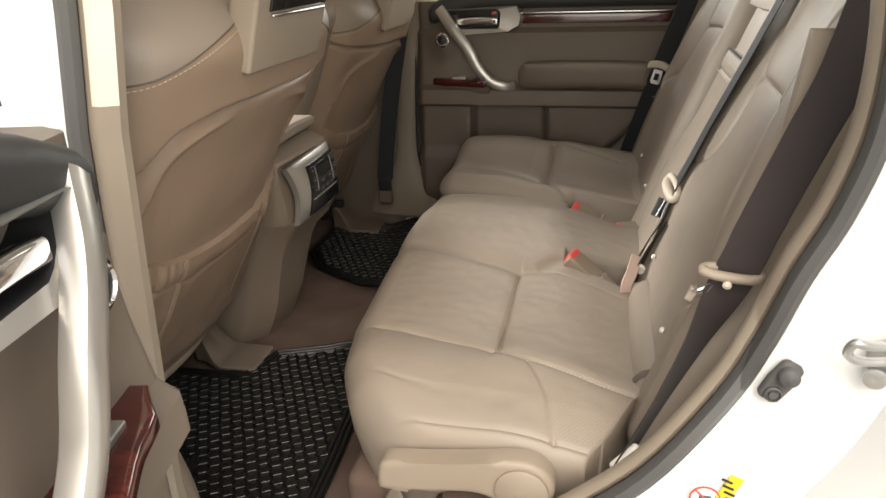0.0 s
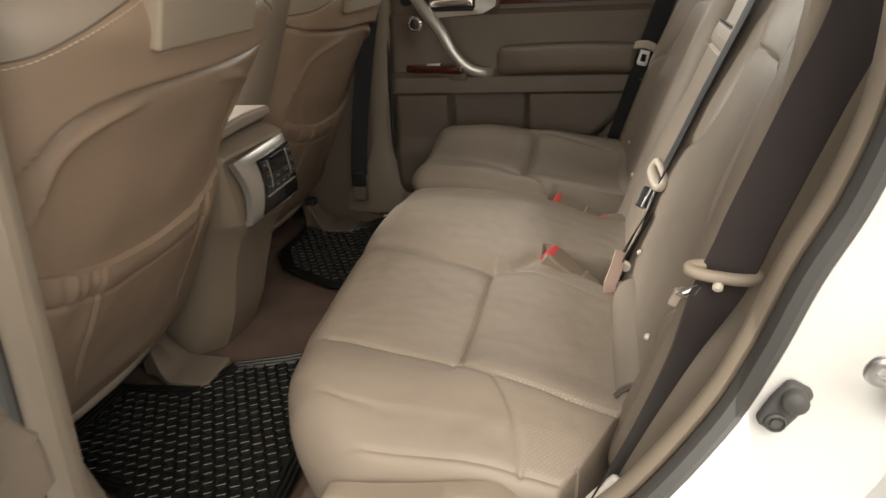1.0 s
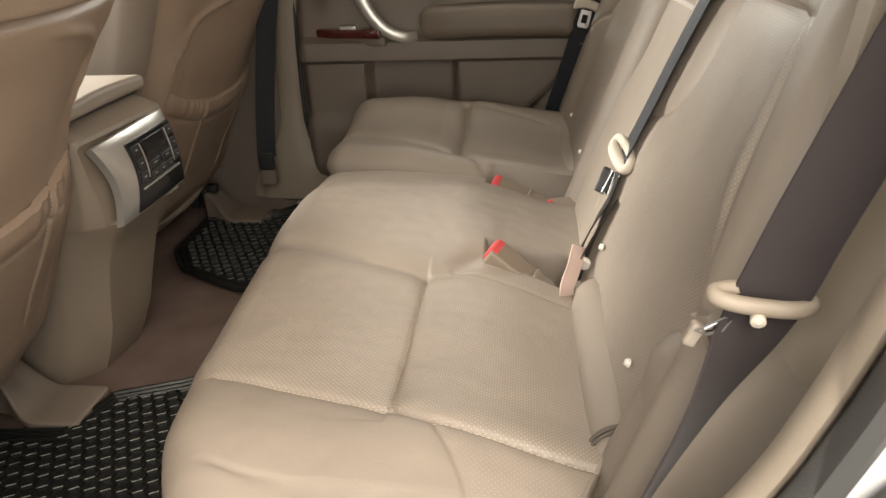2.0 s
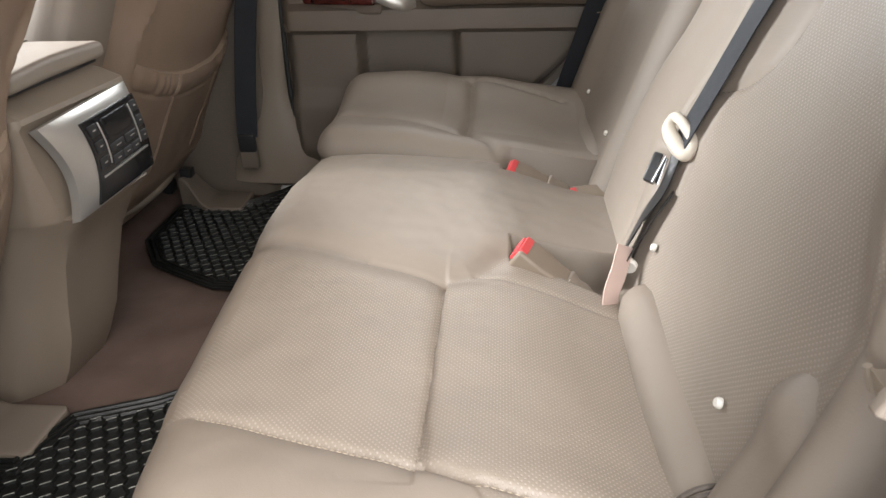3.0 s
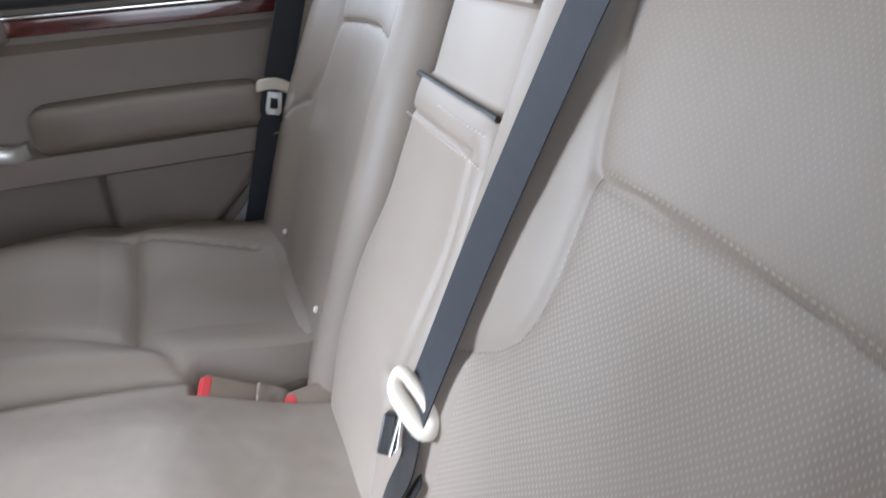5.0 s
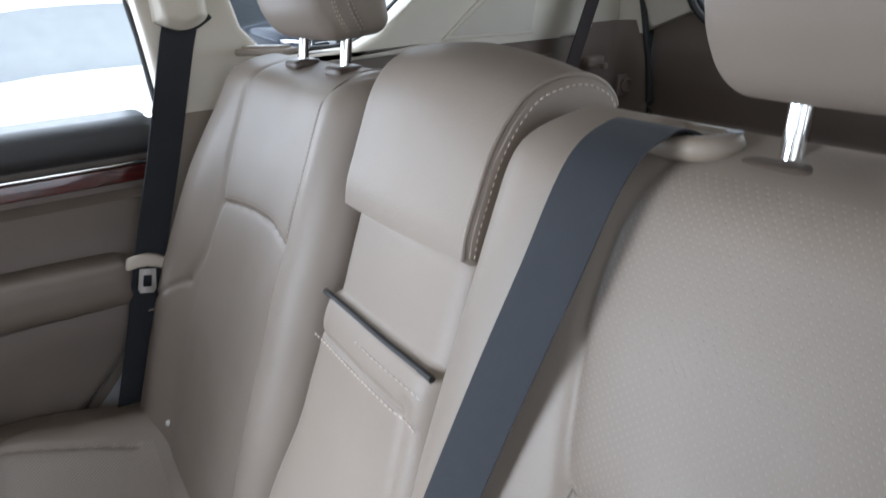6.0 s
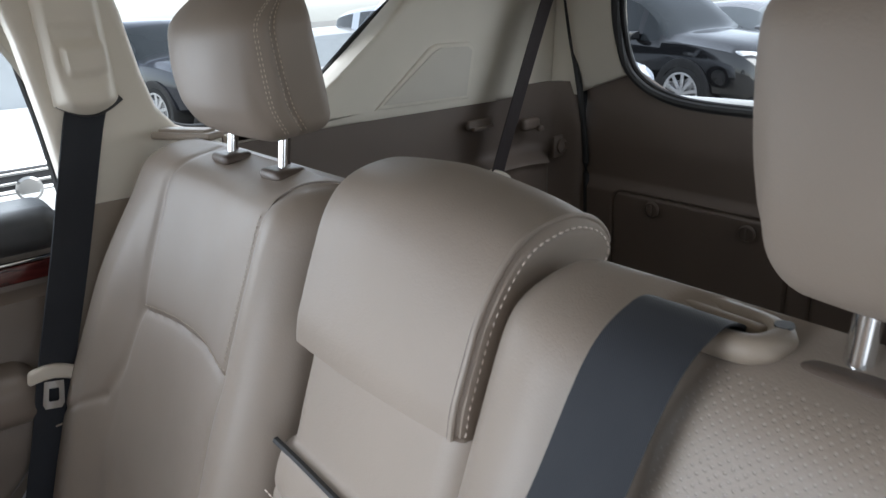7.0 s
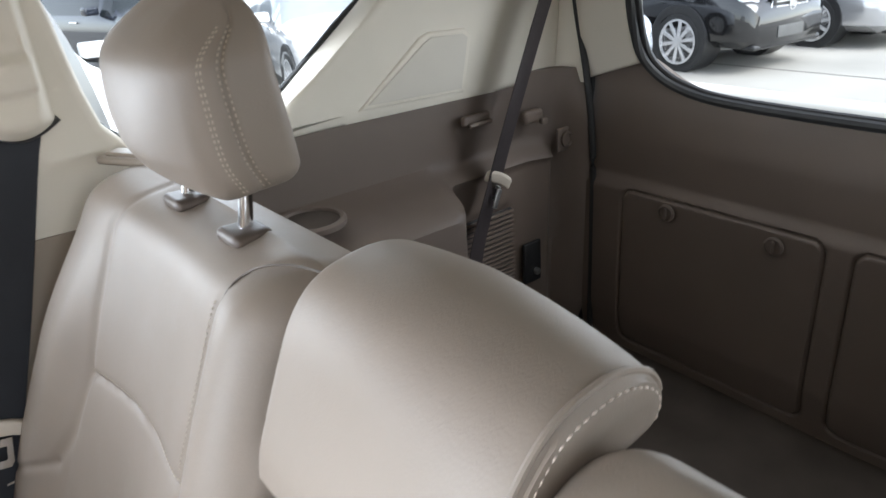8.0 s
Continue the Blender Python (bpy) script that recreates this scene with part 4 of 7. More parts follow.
def along(line, n=8):
    return [tuple(p[:2]) for p in curve([(*p, 0) for p in line], n)]


stitches(left_pad.on([(x, y - 0.006) for x, y in along(L_A[:4])]), left_seat, r=0.00045, length=0.004, gap=0.002)
stitches(left_pad.on([(x, y - 0.005) for x, y in along(L_A[4:])]), left_seat, r=0.00045, length=0.004, gap=0.002)
flank_run = np.linspace(-0.150, 0.136, 60)
stitches(left_pad.on([(x, STITCH_Y - 0.0045) for x in flank_run], 0.0024), left_seat, THREAD_P, r=0.0010, length=0.0045, gap=0.0025)
stitches(left_pad.on([(x, STITCH_Y + 0.0035) for x in flank_run], 0.0020), left_seat, THREAD_P, r=0.0008, length=0.0045, gap=0.0025)
# piped edge where the cushion is cut back beside the backrest
tube("piping", [p + np.array((0.002, -0.001, -0.001)) for p in left_pad.on([(float(table(BACK_X, y)), y) for y in np.linspace(-0.680, -0.525, 24)], 0.0)], 0.0026, LEATHER, left_seat, "leather piping of the cushion's rear edge", seg=6)


def edge_in(P, cy, cb, s):
    """Outer edge of a backrest drawn in towards its top."""
    a, b = P[:, 0] + cy, P[:, 1] + cb
    out = sstep(0.30, 0.62, s * a)
    P[:, 0] -= s * out * (0.075 * sstep(0.05, 0.56, b))
    return P


def back_shape(cy, cb, s):
    if s < 0:
        h_seam = [(-0.250, 0.354), (-0.29, 0.356), (-0.374, 0.355), (-0.454, 0.353), (-0.550, 0.350)]
        in_seam = [(-0.240, 0.55), (-0.229, 0.50), (-0.228, 0.456), (-0.235, 0.416), (-0.243, 0.375), (-0.250, 0.354), (-0.252, 0.321), (-0.252, 0.285), (-0.250, 0.256), (-0.240, 0.230), (-0.220, 0.209), (-0.180, 0.185), (-0.120, 0.165)]
        out_seam = [(-0.588, 0.0), (-0.585, 0.036), (-0.580, 0.088), (-0.580, 0.16), (-0.572, 0.21), (-0.562, 0.30), (-0.552, 0.42), (-0.54, 0.55)]
        side = [(-0.580, 0.141), (-0.60, 0.135), (-0.63, 0.14)]
    else:
        h_seam = [(0.194, 0.366), (0.26, 0.376), (0.33, 0.374), (0.40, 0.368), (0.463, 0.361)]
        in_seam = [(0.196, 0.02), (0.194, 0.2), (0.194, 0.366), (0.191, 0.47), (0.189, 0.525), (0.178, 0.550), (0.146, 0.566), (0.105, 0.572)]
        out_seam = [(0.504, 0.231), (0.476, 0.285), (0.466, 0.36), (0.480, 0.42), (0.496, 0.515), (0.468, 0.568)]
        side = [(0.504, 0.231), (0.57, 0.19), (0.64, 0.15)]

    def f(P):
        x, y, z = P[:, 0] + cy, P[:, 1] + cb, P[:, 2]
        sy = s * x
        front = sstep(0.0, 0.055, z)
        low = sstep(0.24, 0.12, y) if s < 0 else 0.0
        dc = 0.022 * sstep(0.47 + 0.075 * low, 0.56 + 0.05 * low, sy) * sstep(0.56, 0.35, y) + 0.010 * np.exp(-((sy - 0.16) / 0.03) ** 2)
        dc = dc + 0.010 * np.sin(np.clip((y + 0.05) / 0.6, 0, 1) * math.pi) - 0.010 * np.exp(-((sy - 0.33) / 0.1) ** 2) * sstep(0.1, 0.3, y)
        dc = dc - 0.030 * sstep(0.50, 0.58, y) ** 2
        dc = dc + 0.0040 * sstep(-0.001, 0.004, y - np.interp(x, sorted(p[0] for p in h_seam), [p[1] for p in sorted(h_seam)])) * np.exp(-np.maximum(y - 0.36, 0) / 0.05) * (sstep(0.25, 0.30, sy) * sstep(0.55, 0.50, sy) if s < 0 else sstep(0.19, 0.21, sy) * sstep(0.475, 0.445, sy))
        for line, dep, w in ((h_seam, 0.0026, 0.0045), (h_seam, 0.002, 0.016), (in_seam, 0.0030, 0.0048), (in_seam, 0.0020, 0.016), (out_seam, 0.003, 0.008 if s < 0 else 0.010), (side, 0.003, 0.005)):
            dc = dc - dep * np.exp(-(dist_line(x, y, line) / w) ** 2)
        P[:, 2] += (dc + wobble(np.stack([x, y, z], 1), 0.0022, 11, 3.0)) * front
        if s < 0:
            P[:, 1] -= 0.024 * sstep(0.015, -0.04, z) * sstep(0.46, 0.56, y)
        return edge_in(P, cy, cb, s)
    return f, h_seam, in_seam, out_seam


def backrest(s, root):
    cy, hw = (-0.374, 0.266) if s < 0 else (0.376, 0.264)
    fn, h_seam, in_seam, out_seam = back_shape(cy, 0.225, s)

    def insert(x, y):
        a, b = s * (x + cy), y + 0.225
        lo = np.interp(b, [0.02, 0.165, 0.185, 0.209, 0.23, 0.256, 0.354, 0.375, 0.456, 0.55], [0.200, 0.200, 0.19, 0.22, 0.24, 0.25, 0.25, 0.243, 0.228, 0.24])
        hi = np.interp(b, [0.0, 0.088, 0.16, 0.21, 0.30, 0.56], [0.588, 0.580, 0.580, 0.572, 0.562, 0.53])
        return ((a > lo) & (a < hi) & (b < 0.545)) * np.where(b > 0.354, 2, 1) * (s < 0)
    p = Pad("backrest", (hw, 0.345, 0.065), 0.040, (150, 190, 8), fn, place_back(cy, 0.225, -0.065), root, [LEATHER, PERF, PERF_D], "taupe leather backrest with perforated panels", insert)
    L = lambda line: [(x - cy, y - 0.225) for x, y in line]
    stitches(p.on([(q[0], q[1] + 0.006) for q in L([tuple(v[:2]) for v in curve([(*h, 0) for h in h_seam], 6)])]), root, r=0.0004, length=0.003, gap=0.002)
    tube("seam", p.on(L([tuple(v[:2]) for v in curve([(*h, 0) for h in h_seam], 6)]), -0.0003), 0.0008, SEAM, root, "dark recessed cross seam", seg=5)
    shown = in_seam[1:] if s > 0 else in_seam[5:]
    tube("seam", p.on(L(along(shown, 6)), -0.0006), 0.0010, SEAM, root, "dark recessed seam", seg=5)
    if s > 0:
        stitches(p.on(L([(x + 0.006, y) for x, y in along(in_seam[2:5], 6)])), root, THREAD, r=0.0004, length=0.003, gap=0.002)
    return p


left_back = backrest(-1, left_seat)


def headrest(root, s):
    """Head restraint on two chrome posts with oval sockets."""
    cy = 0.322 if s > 0 else -0.350
    pc = 0.3125 if s > 0 else -0.3535
    P, F = softbox((0.042, 0.104, 0.079), 0.020, (16, 40, 36), 4)

    def form(P):
        x, y, z = P[:, 0].copy(), P[:, 1].copy(), P[:, 2].copy()
        t = (z + 0.079) / 0.158
        f = (x + 0.042) / 0.084
        depth = 0.083 - 0.026 * t
        edge = 1 - np.abs(y / 0.104) ** 2.6
        front = 0.453 - 0.026 * edge * np.sin(np.clip(0.15 + 0.75 * t, 0, 1) * math.pi) + 0.040 * sstep(0.62, 1.05, t) ** 1.5 + 0.008 * sstep(0.25, 0.0, t)
        X = front + f * (0.453 + depth - front + 0.006 * sstep(0.6, 1.0, t))
        Y = y * (0.93 + 0.13 * np.sin(t * math.pi * 0.85) - 0.10 * sstep(0.7, 1.0, t))
        side = sstep(0.085, 0.1, np.abs(y))
        for q in (-0.03, 0.26):
            Y = Y - np.sign(y) * side * 0.0026 * np.exp(-((f - q - 0.22 * np.clip(0.5 - z / 0.14, 0, 1) ** 3) / 0.035) ** 2)
        Y = Y * (1 - 0.17 * sstep(0.5, 0.0, t) * (s * y > 0))
        Z = 1.646 + z - 0.012 * sstep(0.5, 1.0, np.abs(y) / 0.104) * sstep(0.6, 1.0, t) + 0.006 * f * sstep(0.3, 0.0, t)
        if s < 0:
            Z = Z - 0.007 * sstep(0.6, 0.0, t)
        return np.stack([X, cy + Y, Z], 1)
    hr = build("headrest", form(P) + wobble(P, 0.002, 15, 9.0)[:, None] * np.array((1, 0.3, 0)), F, LEATHER, root, "taupe leather headrest with double stitched seams")
    for sd in ((-1,) if s > 0 else ()):
        for q in (0.0, 0.035, 0.23, 0.295):
            line = form(np.array([(-0.042 + 0.084 * (q + 0.22 * (0.5 - zz / 0.14) ** 3), sd * 0.104, zz) for zz in np.linspace(-0.07, 0.066, 26)]))
            line[:, 1] += sd * 0.0004
            stitches(list(line), hr, THREAD, r=0.0005, length=0.0028, gap=0.0022)
    for py in (-0.064, 0.064):
        post = lathe("post", [(0.0062, -0.06), (0.0062, 0.085)], CHROME, hr, "chrome headrest post", 16, (0.16, 0, 1), (0.481, pc + py, 1.535))
        so = softbox((0.020, 0.014, 0.007), 0.0065, (2, 2, 1), 3)
        build("post_socket", so[0] * np.array((0.9, 1.6, 0.9)) + np.array((0.480, pc + py, 1.535 if s > 0 else 1.526)), so[1], SOCKET, hr, "brown oval headrest guide")
    return hr


headrest(left_seat, -1)
# lower flank of the backrest, a smooth leather bolster beside the belt
wq = softbox((0.054, 0.046, 0.105), 0.036, (10, 10, 16), 5)
wp_ = wq[0].copy()
wp_[:, 0] += 0.36 * wp_[:, 2] - 0.012 * sstep(0.04, 0.105, wp_[:, 2])
wp_[:, 1] -= 0.012 * sstep(0.0, 0.054, wp_[:, 0])
build("side_bolster", wp_ + wobble(wp_, 0.004, 16, 4.0)[:, None] * np.array((0.3, 1, 0)) + np.array((0.276, -0.563, 1.008)), wq[1], LEATHER, left_seat, "smooth leather bolster at the foot of the backrest's flank")

# right unit
right_seat = thing("rear_single_seat", (0.1, 0.45, 0.80), "taupe leather rear seat with stitched seams, split from the middle seat", "car seat", "rear seats")
RX, RY = 0.012, 0.448
R_A = [(-0.225, 0.600), (-0.10, 0.575), (0.0, 0.545), (0.19, 0.500)]
R_B = [(0.0, 0.530), (0.002, 0.40), (-0.002, 0.285)]
R_C = [(0.0, 0.545), (0.05, 0.59), (0.09, 0.65)]
R_F = [(-0.237, 0.375), (-0.128, 0.325), (-0.003, 0.283), (0.043, 0.245), (0.070, 0.200)]


def right_shape(P):
    x, y, z = P[:, 0] + RX, P[:, 1] + RY, P[:, 2]
    top = sstep(0.02, 0.09, z)
    dz = 0.028 * np.exp(-((y - 0.55) / 0.07) ** 2) - 0.008 * np.exp(-((y - 0.37) / 0.12) ** 2)
    dz = dz - 0.030 * sstep(0.02, 0.26, x) + 0.012 * sstep(-0.02, -0.2, x) + 0.008 * np.exp(-((x + 0.10) / 0.07) ** 2)
    for line, dep, w in ((R_A, 0.006, 0.0045), (R_B, 0.010, 0.006), (R_B, 0.008, 0.022), (R_C, 0.005, 0.004), (R_F, 0.006, 0.008), (R_F, 0.004, 0.020)):
        dz = dz - dep * np.exp(-(dist_line(x, y, line) / w) ** 2)
    P[:, 1] += sstep(0.42, 0.22, y) * (0.005 - 0.16 * np.clip(x + 0.05, -0.22, 0.11))
    pit = sstep(0.06, 0.085, x) * sstep(0.255, 0.235, x) * sstep(0.228, 0.215, y)
    dz = dz - 0.05 * pit
    P[:, 2] += dz * top + wobble(np.stack([x, y, z], 1), 0.0025, 14, 5.0) * top
    P[:, 0] += 0.060 * sstep(0.48, 0.70, y) ** 2 * sstep(0.1, -0.25, x)
    P[:, 0] += 0.05 * sstep(0.02, -0.10, z) * sstep(0, -0.25, x)
    bead = np.exp(-((z - 0.045) / 0.008) ** 2)
    P[:, 1] -= -0.006 * bead * (y < 0.24)
    P[:, 0] += 0.006 * bead * (x < -0.2)
    return P


right_pad = Pad("cushion", (0.288, 0.245, 0.10), 0.050, (80, 80, 12), right_shape, place_flat(RX, RY, 0.917), right_seat, [LEATHER, PERF], "taupe leather cushion with a cross seam",
                lambda x, y: (y + RY < np.interp(x + RX, [-0.225, 0.0, 0.21], [0.600, 0.545, 0.500])) & (y + RY > 0.29) & (x + RX < 0.215) & (x + RX > -0.05))
right_back = backrest(1, right_seat)
headrest(right_seat, 1)

# middle backrest with a flap pocket and a folding head cushion


def mid_shape(P):
    x, y, z = P[:, 0] - 0.012, P[:, 1] + 0.19, P[:, 2]
    front = sstep(0.0, 0.055, z)
    dc = 0.010 * sstep(0.25, 0.10, y) - 0.012 * sstep(0.05, -0.08, y)
    dc = dc - 0.010 * sstep(0.352, 0.360, y) + 0.004 * np.exp(-((y - 0.335) / 0.02) ** 2)
    dc = dc - 0.004 * np.exp(-((y - 0.318) / 0.003) ** 2) * (np.abs(x) < 0.085)
    dc = dc - 0.003 * np.exp(-((x + 0.088 - 0.02 * sstep(0.3, 0.0, y)) / 0.006) ** 2) * sstep(0.335, 0.325, y)
    dc = dc - 0.016 * np.exp(-((x + 0.075) / 0.022) ** 2 - ((y - 0.085) / 0.012) ** 2)
    P[:, 2] += (dc + wobble(np.stack([x, y, z], 1), 0.0022, 12, 7.0)) * front
    P[:, 0] *= 1 + 0.30 * sstep(0.36, 0.0, y)
    return P


mid_pad = Pad("middle_backrest", (0.107, 0.275, 0.065), 0.032, (80, 180, 6), mid_shape, place_back(-0.012, 0.19, -0.063), left_seat, [LEATHER], "taupe leather middle backrest with a flap pocket")
stitches(mid_pad.on([(x, 0.312 - 0.19) for x in np.linspace(-0.094, 0.100, 12)]), left_seat, THREAD_P, r=0.0008, length=0.005, gap=0.002)
# dark slit of the flap
sl = [mid_pad.on([(x, 0.3535 - 0.19)], -0.0026)[0] for x in np.linspace(-0.094, 0.102, 14)]
stitches(mid_pad.on([(x, 0.338 - 0.19) for x in np.linspace(-0.094, 0.02, 12)]), left_seat, THREAD_P, r=0.0005, length=0.005, gap=0.003)
tube("pocket_slit", sl, 0.0032, RUBBER, left_seat, "dark slit of the flap pocket", seg=6)

# head cushion: bent roll, swept across the car, with piped side panels
hp = [(0.399, 1.440), (0.403, 1.458), (0.412, 1.480), (0.426, 1.511), (0.446, 1.537), (0.468, 1.552), (0.503, 1.556), (0.530, 1.546), (0.542, 1.529), (0.534, 1.513), (0.505, 1.507), (0.478, 1.501), (0.455, 1.487), (0.437, 1.462), (0.424, 1.440), (0.410, 1.433)]
hpc = [np.array(p[:2]) for p in curve([(*p, 0) for p in hp + hp[:1]], 5)][:-1]
nh = len(hpc)
hnor = []
for k in range(nh):
    t_ = hpc[(k + 1) % nh] - hpc[k - 1]
    hnor.append(np.array((-t_[1], t_[0])) / np.linalg.norm(t_))
HEAD_Y0, HEAD_Y1 = -0.1085, 0.0850
ring_rows = [(HEAD_Y0 - 0.004, -0.040), (HEAD_Y0 - 0.0045, -0.022), (HEAD_Y0 - 0.0035, -0.010), (HEAD_Y0 - 0.001, -0.0035), (HEAD_Y0 + 0.0005, -0.0008), (HEAD_Y0 + 0.0025, 0.0)]
ring_rows = ring_rows + [(y, 0.0) for y in np.linspace(HEAD_Y0 + 0.006, HEAD_Y1 - 0.006, 22)] + [(2 * -0.01175 - y, d) for y, d in ring_rows[::-1]]
hv, hf = [], []
spine = np.array([(0.413, 1.450), (0.425, 1.490), (0.450, 1.522), (0.490, 1.533), (0.525, 1.530)])
for y, d in ring_rows:
    crown = 0.005 * max(0.0, 1 - ((y + 0.01175) / 0.097) ** 2) + 0.013 * min(max((y - HEAD_Y0) / 0.12, 0.0), 1.0) ** 0.7
    for k in range(nh):
        up_ = 0.35 + 0.65 * float(sstep(1.50, 1.55, hpc[k][1]))
        p = hpc[k] + hnor[k] * crown * (up_ if k < nh * 0.56 else 0.1)
        if d < -0.004:
            near_ = spine[np.argmin(np.hypot(*(spine - hpc[k]).T))]
            p = p + (near_ - p) * min(1.0, -d / 0.045)
        else:
            p = p + hnor[k] * d
        hv.append((p[0], y, p[1]))
for i in range(len(ring_rows) - 1):
    for k in range(nh):
        hf.append((i * nh + k, i * nh + (k + 1) % nh, (i + 1) * nh + (k + 1) % nh, (i + 1) * nh + k))
hf += [tuple(range(nh))[::-1], tuple((len(ring_rows) - 1) * nh + k for k in range(nh))]
head = build("head_cushion", hv, hf, LEATHER, left_seat, "taupe leather folding head cushion of the middle seat", angle=60)
arc = range(0, int(nh * 0.58))
tube("piping", [(hpc[k][0] + hnor[k][0] * 0.0006, HEAD_Y0 + 0.0018, hpc[k][1] + hnor[k][1] * 0.0006) for k in arc], 0.0022, LEATHER, head, "leather piping along the side panel", seg=8)
tube("seam", [(hpc[k][0], HEAD_Y0 + 0.0052, hpc[k][1] + 0.0) + np.array((hnor[k][0], 0, hnor[k][1])) * 0.0002 for k in arc], 0.0007, SEAM, head, "dark seam beside the piping", seg=5)
stitches([(hpc[k][0] - hnor[k][0] * 0.0062, HEAD_Y0 - 0.0042, hpc[k][1] - hnor[k][1] * 0.0062) for k in arc], head, THREAD_P, r=0.0008, length=0.0036, gap=0.0022)

# carpeted rear panel behind the middle backrest, closing the slots between the pads
rbox("back_panel", (0.430, -0.012, 1.245), (0.016, 0.30, 0.46), 0.006, CARGO, left_seat, "dark carpeted rear panel", rot=pose(0, 0, 0, 0, 20.3, 0))

# ---- front seats, console, floor mats ----
UPF, NRF = np.array((0.433, 0.0, 0.901)), np.array((0.901, 0.0, -0.433))
BASEF = np.array((-0.482, 0.0, 1.099))


def place_front(cy, cb, cc):
    """Seat-back coordinates: across, up along the back, and out of it to the rear."""
    def f(P):
        a, b, c = P[:, 0] + cy, P[:, 1] + cb, P[:, 2] + cc
        return BASEF + np.stack([0 * a, a, 0 * a], 1) + b[:, None] * UPF + c[:, None] * NRF
    return f


HALF_W = [(-0.40, 0.225), (-0.25, 0.250), (-0.10, 0.252), (0.0, 0.250), (0.08, 0.248), (0.15, 0.250), (0.22, 0.262), (0.28, 0.276), (0.34, 0.286), (0.38, 0.280), (0.41, 0.25), (0.45, 0.200)]
HALF_IN = [(-0.40, 0.235), (-0.25, 0.255), (-0.10, 0.266), (0.0, 0.268), (0.05, 0.257), (0.10, 0.249), (0.15, 0.253), (0.20, 0.282), (0.25, 0.314), (0.30, 0.330), (0.35, 0.322), (0.39, 0.302), (0.42, 0.265), (0.45, 0.210)]
PANEL_TOP = [(-0.262, 0.290), (-0.20, 0.297), (-0.10, 0.297), (0.0, 0.295), (0.08, 0.292), (0.13, 0.286), (0.17, 0.274), (0.195, 0.256), (0.219, 0.222), (0.235, 0.195), (0.262, 0.150)]


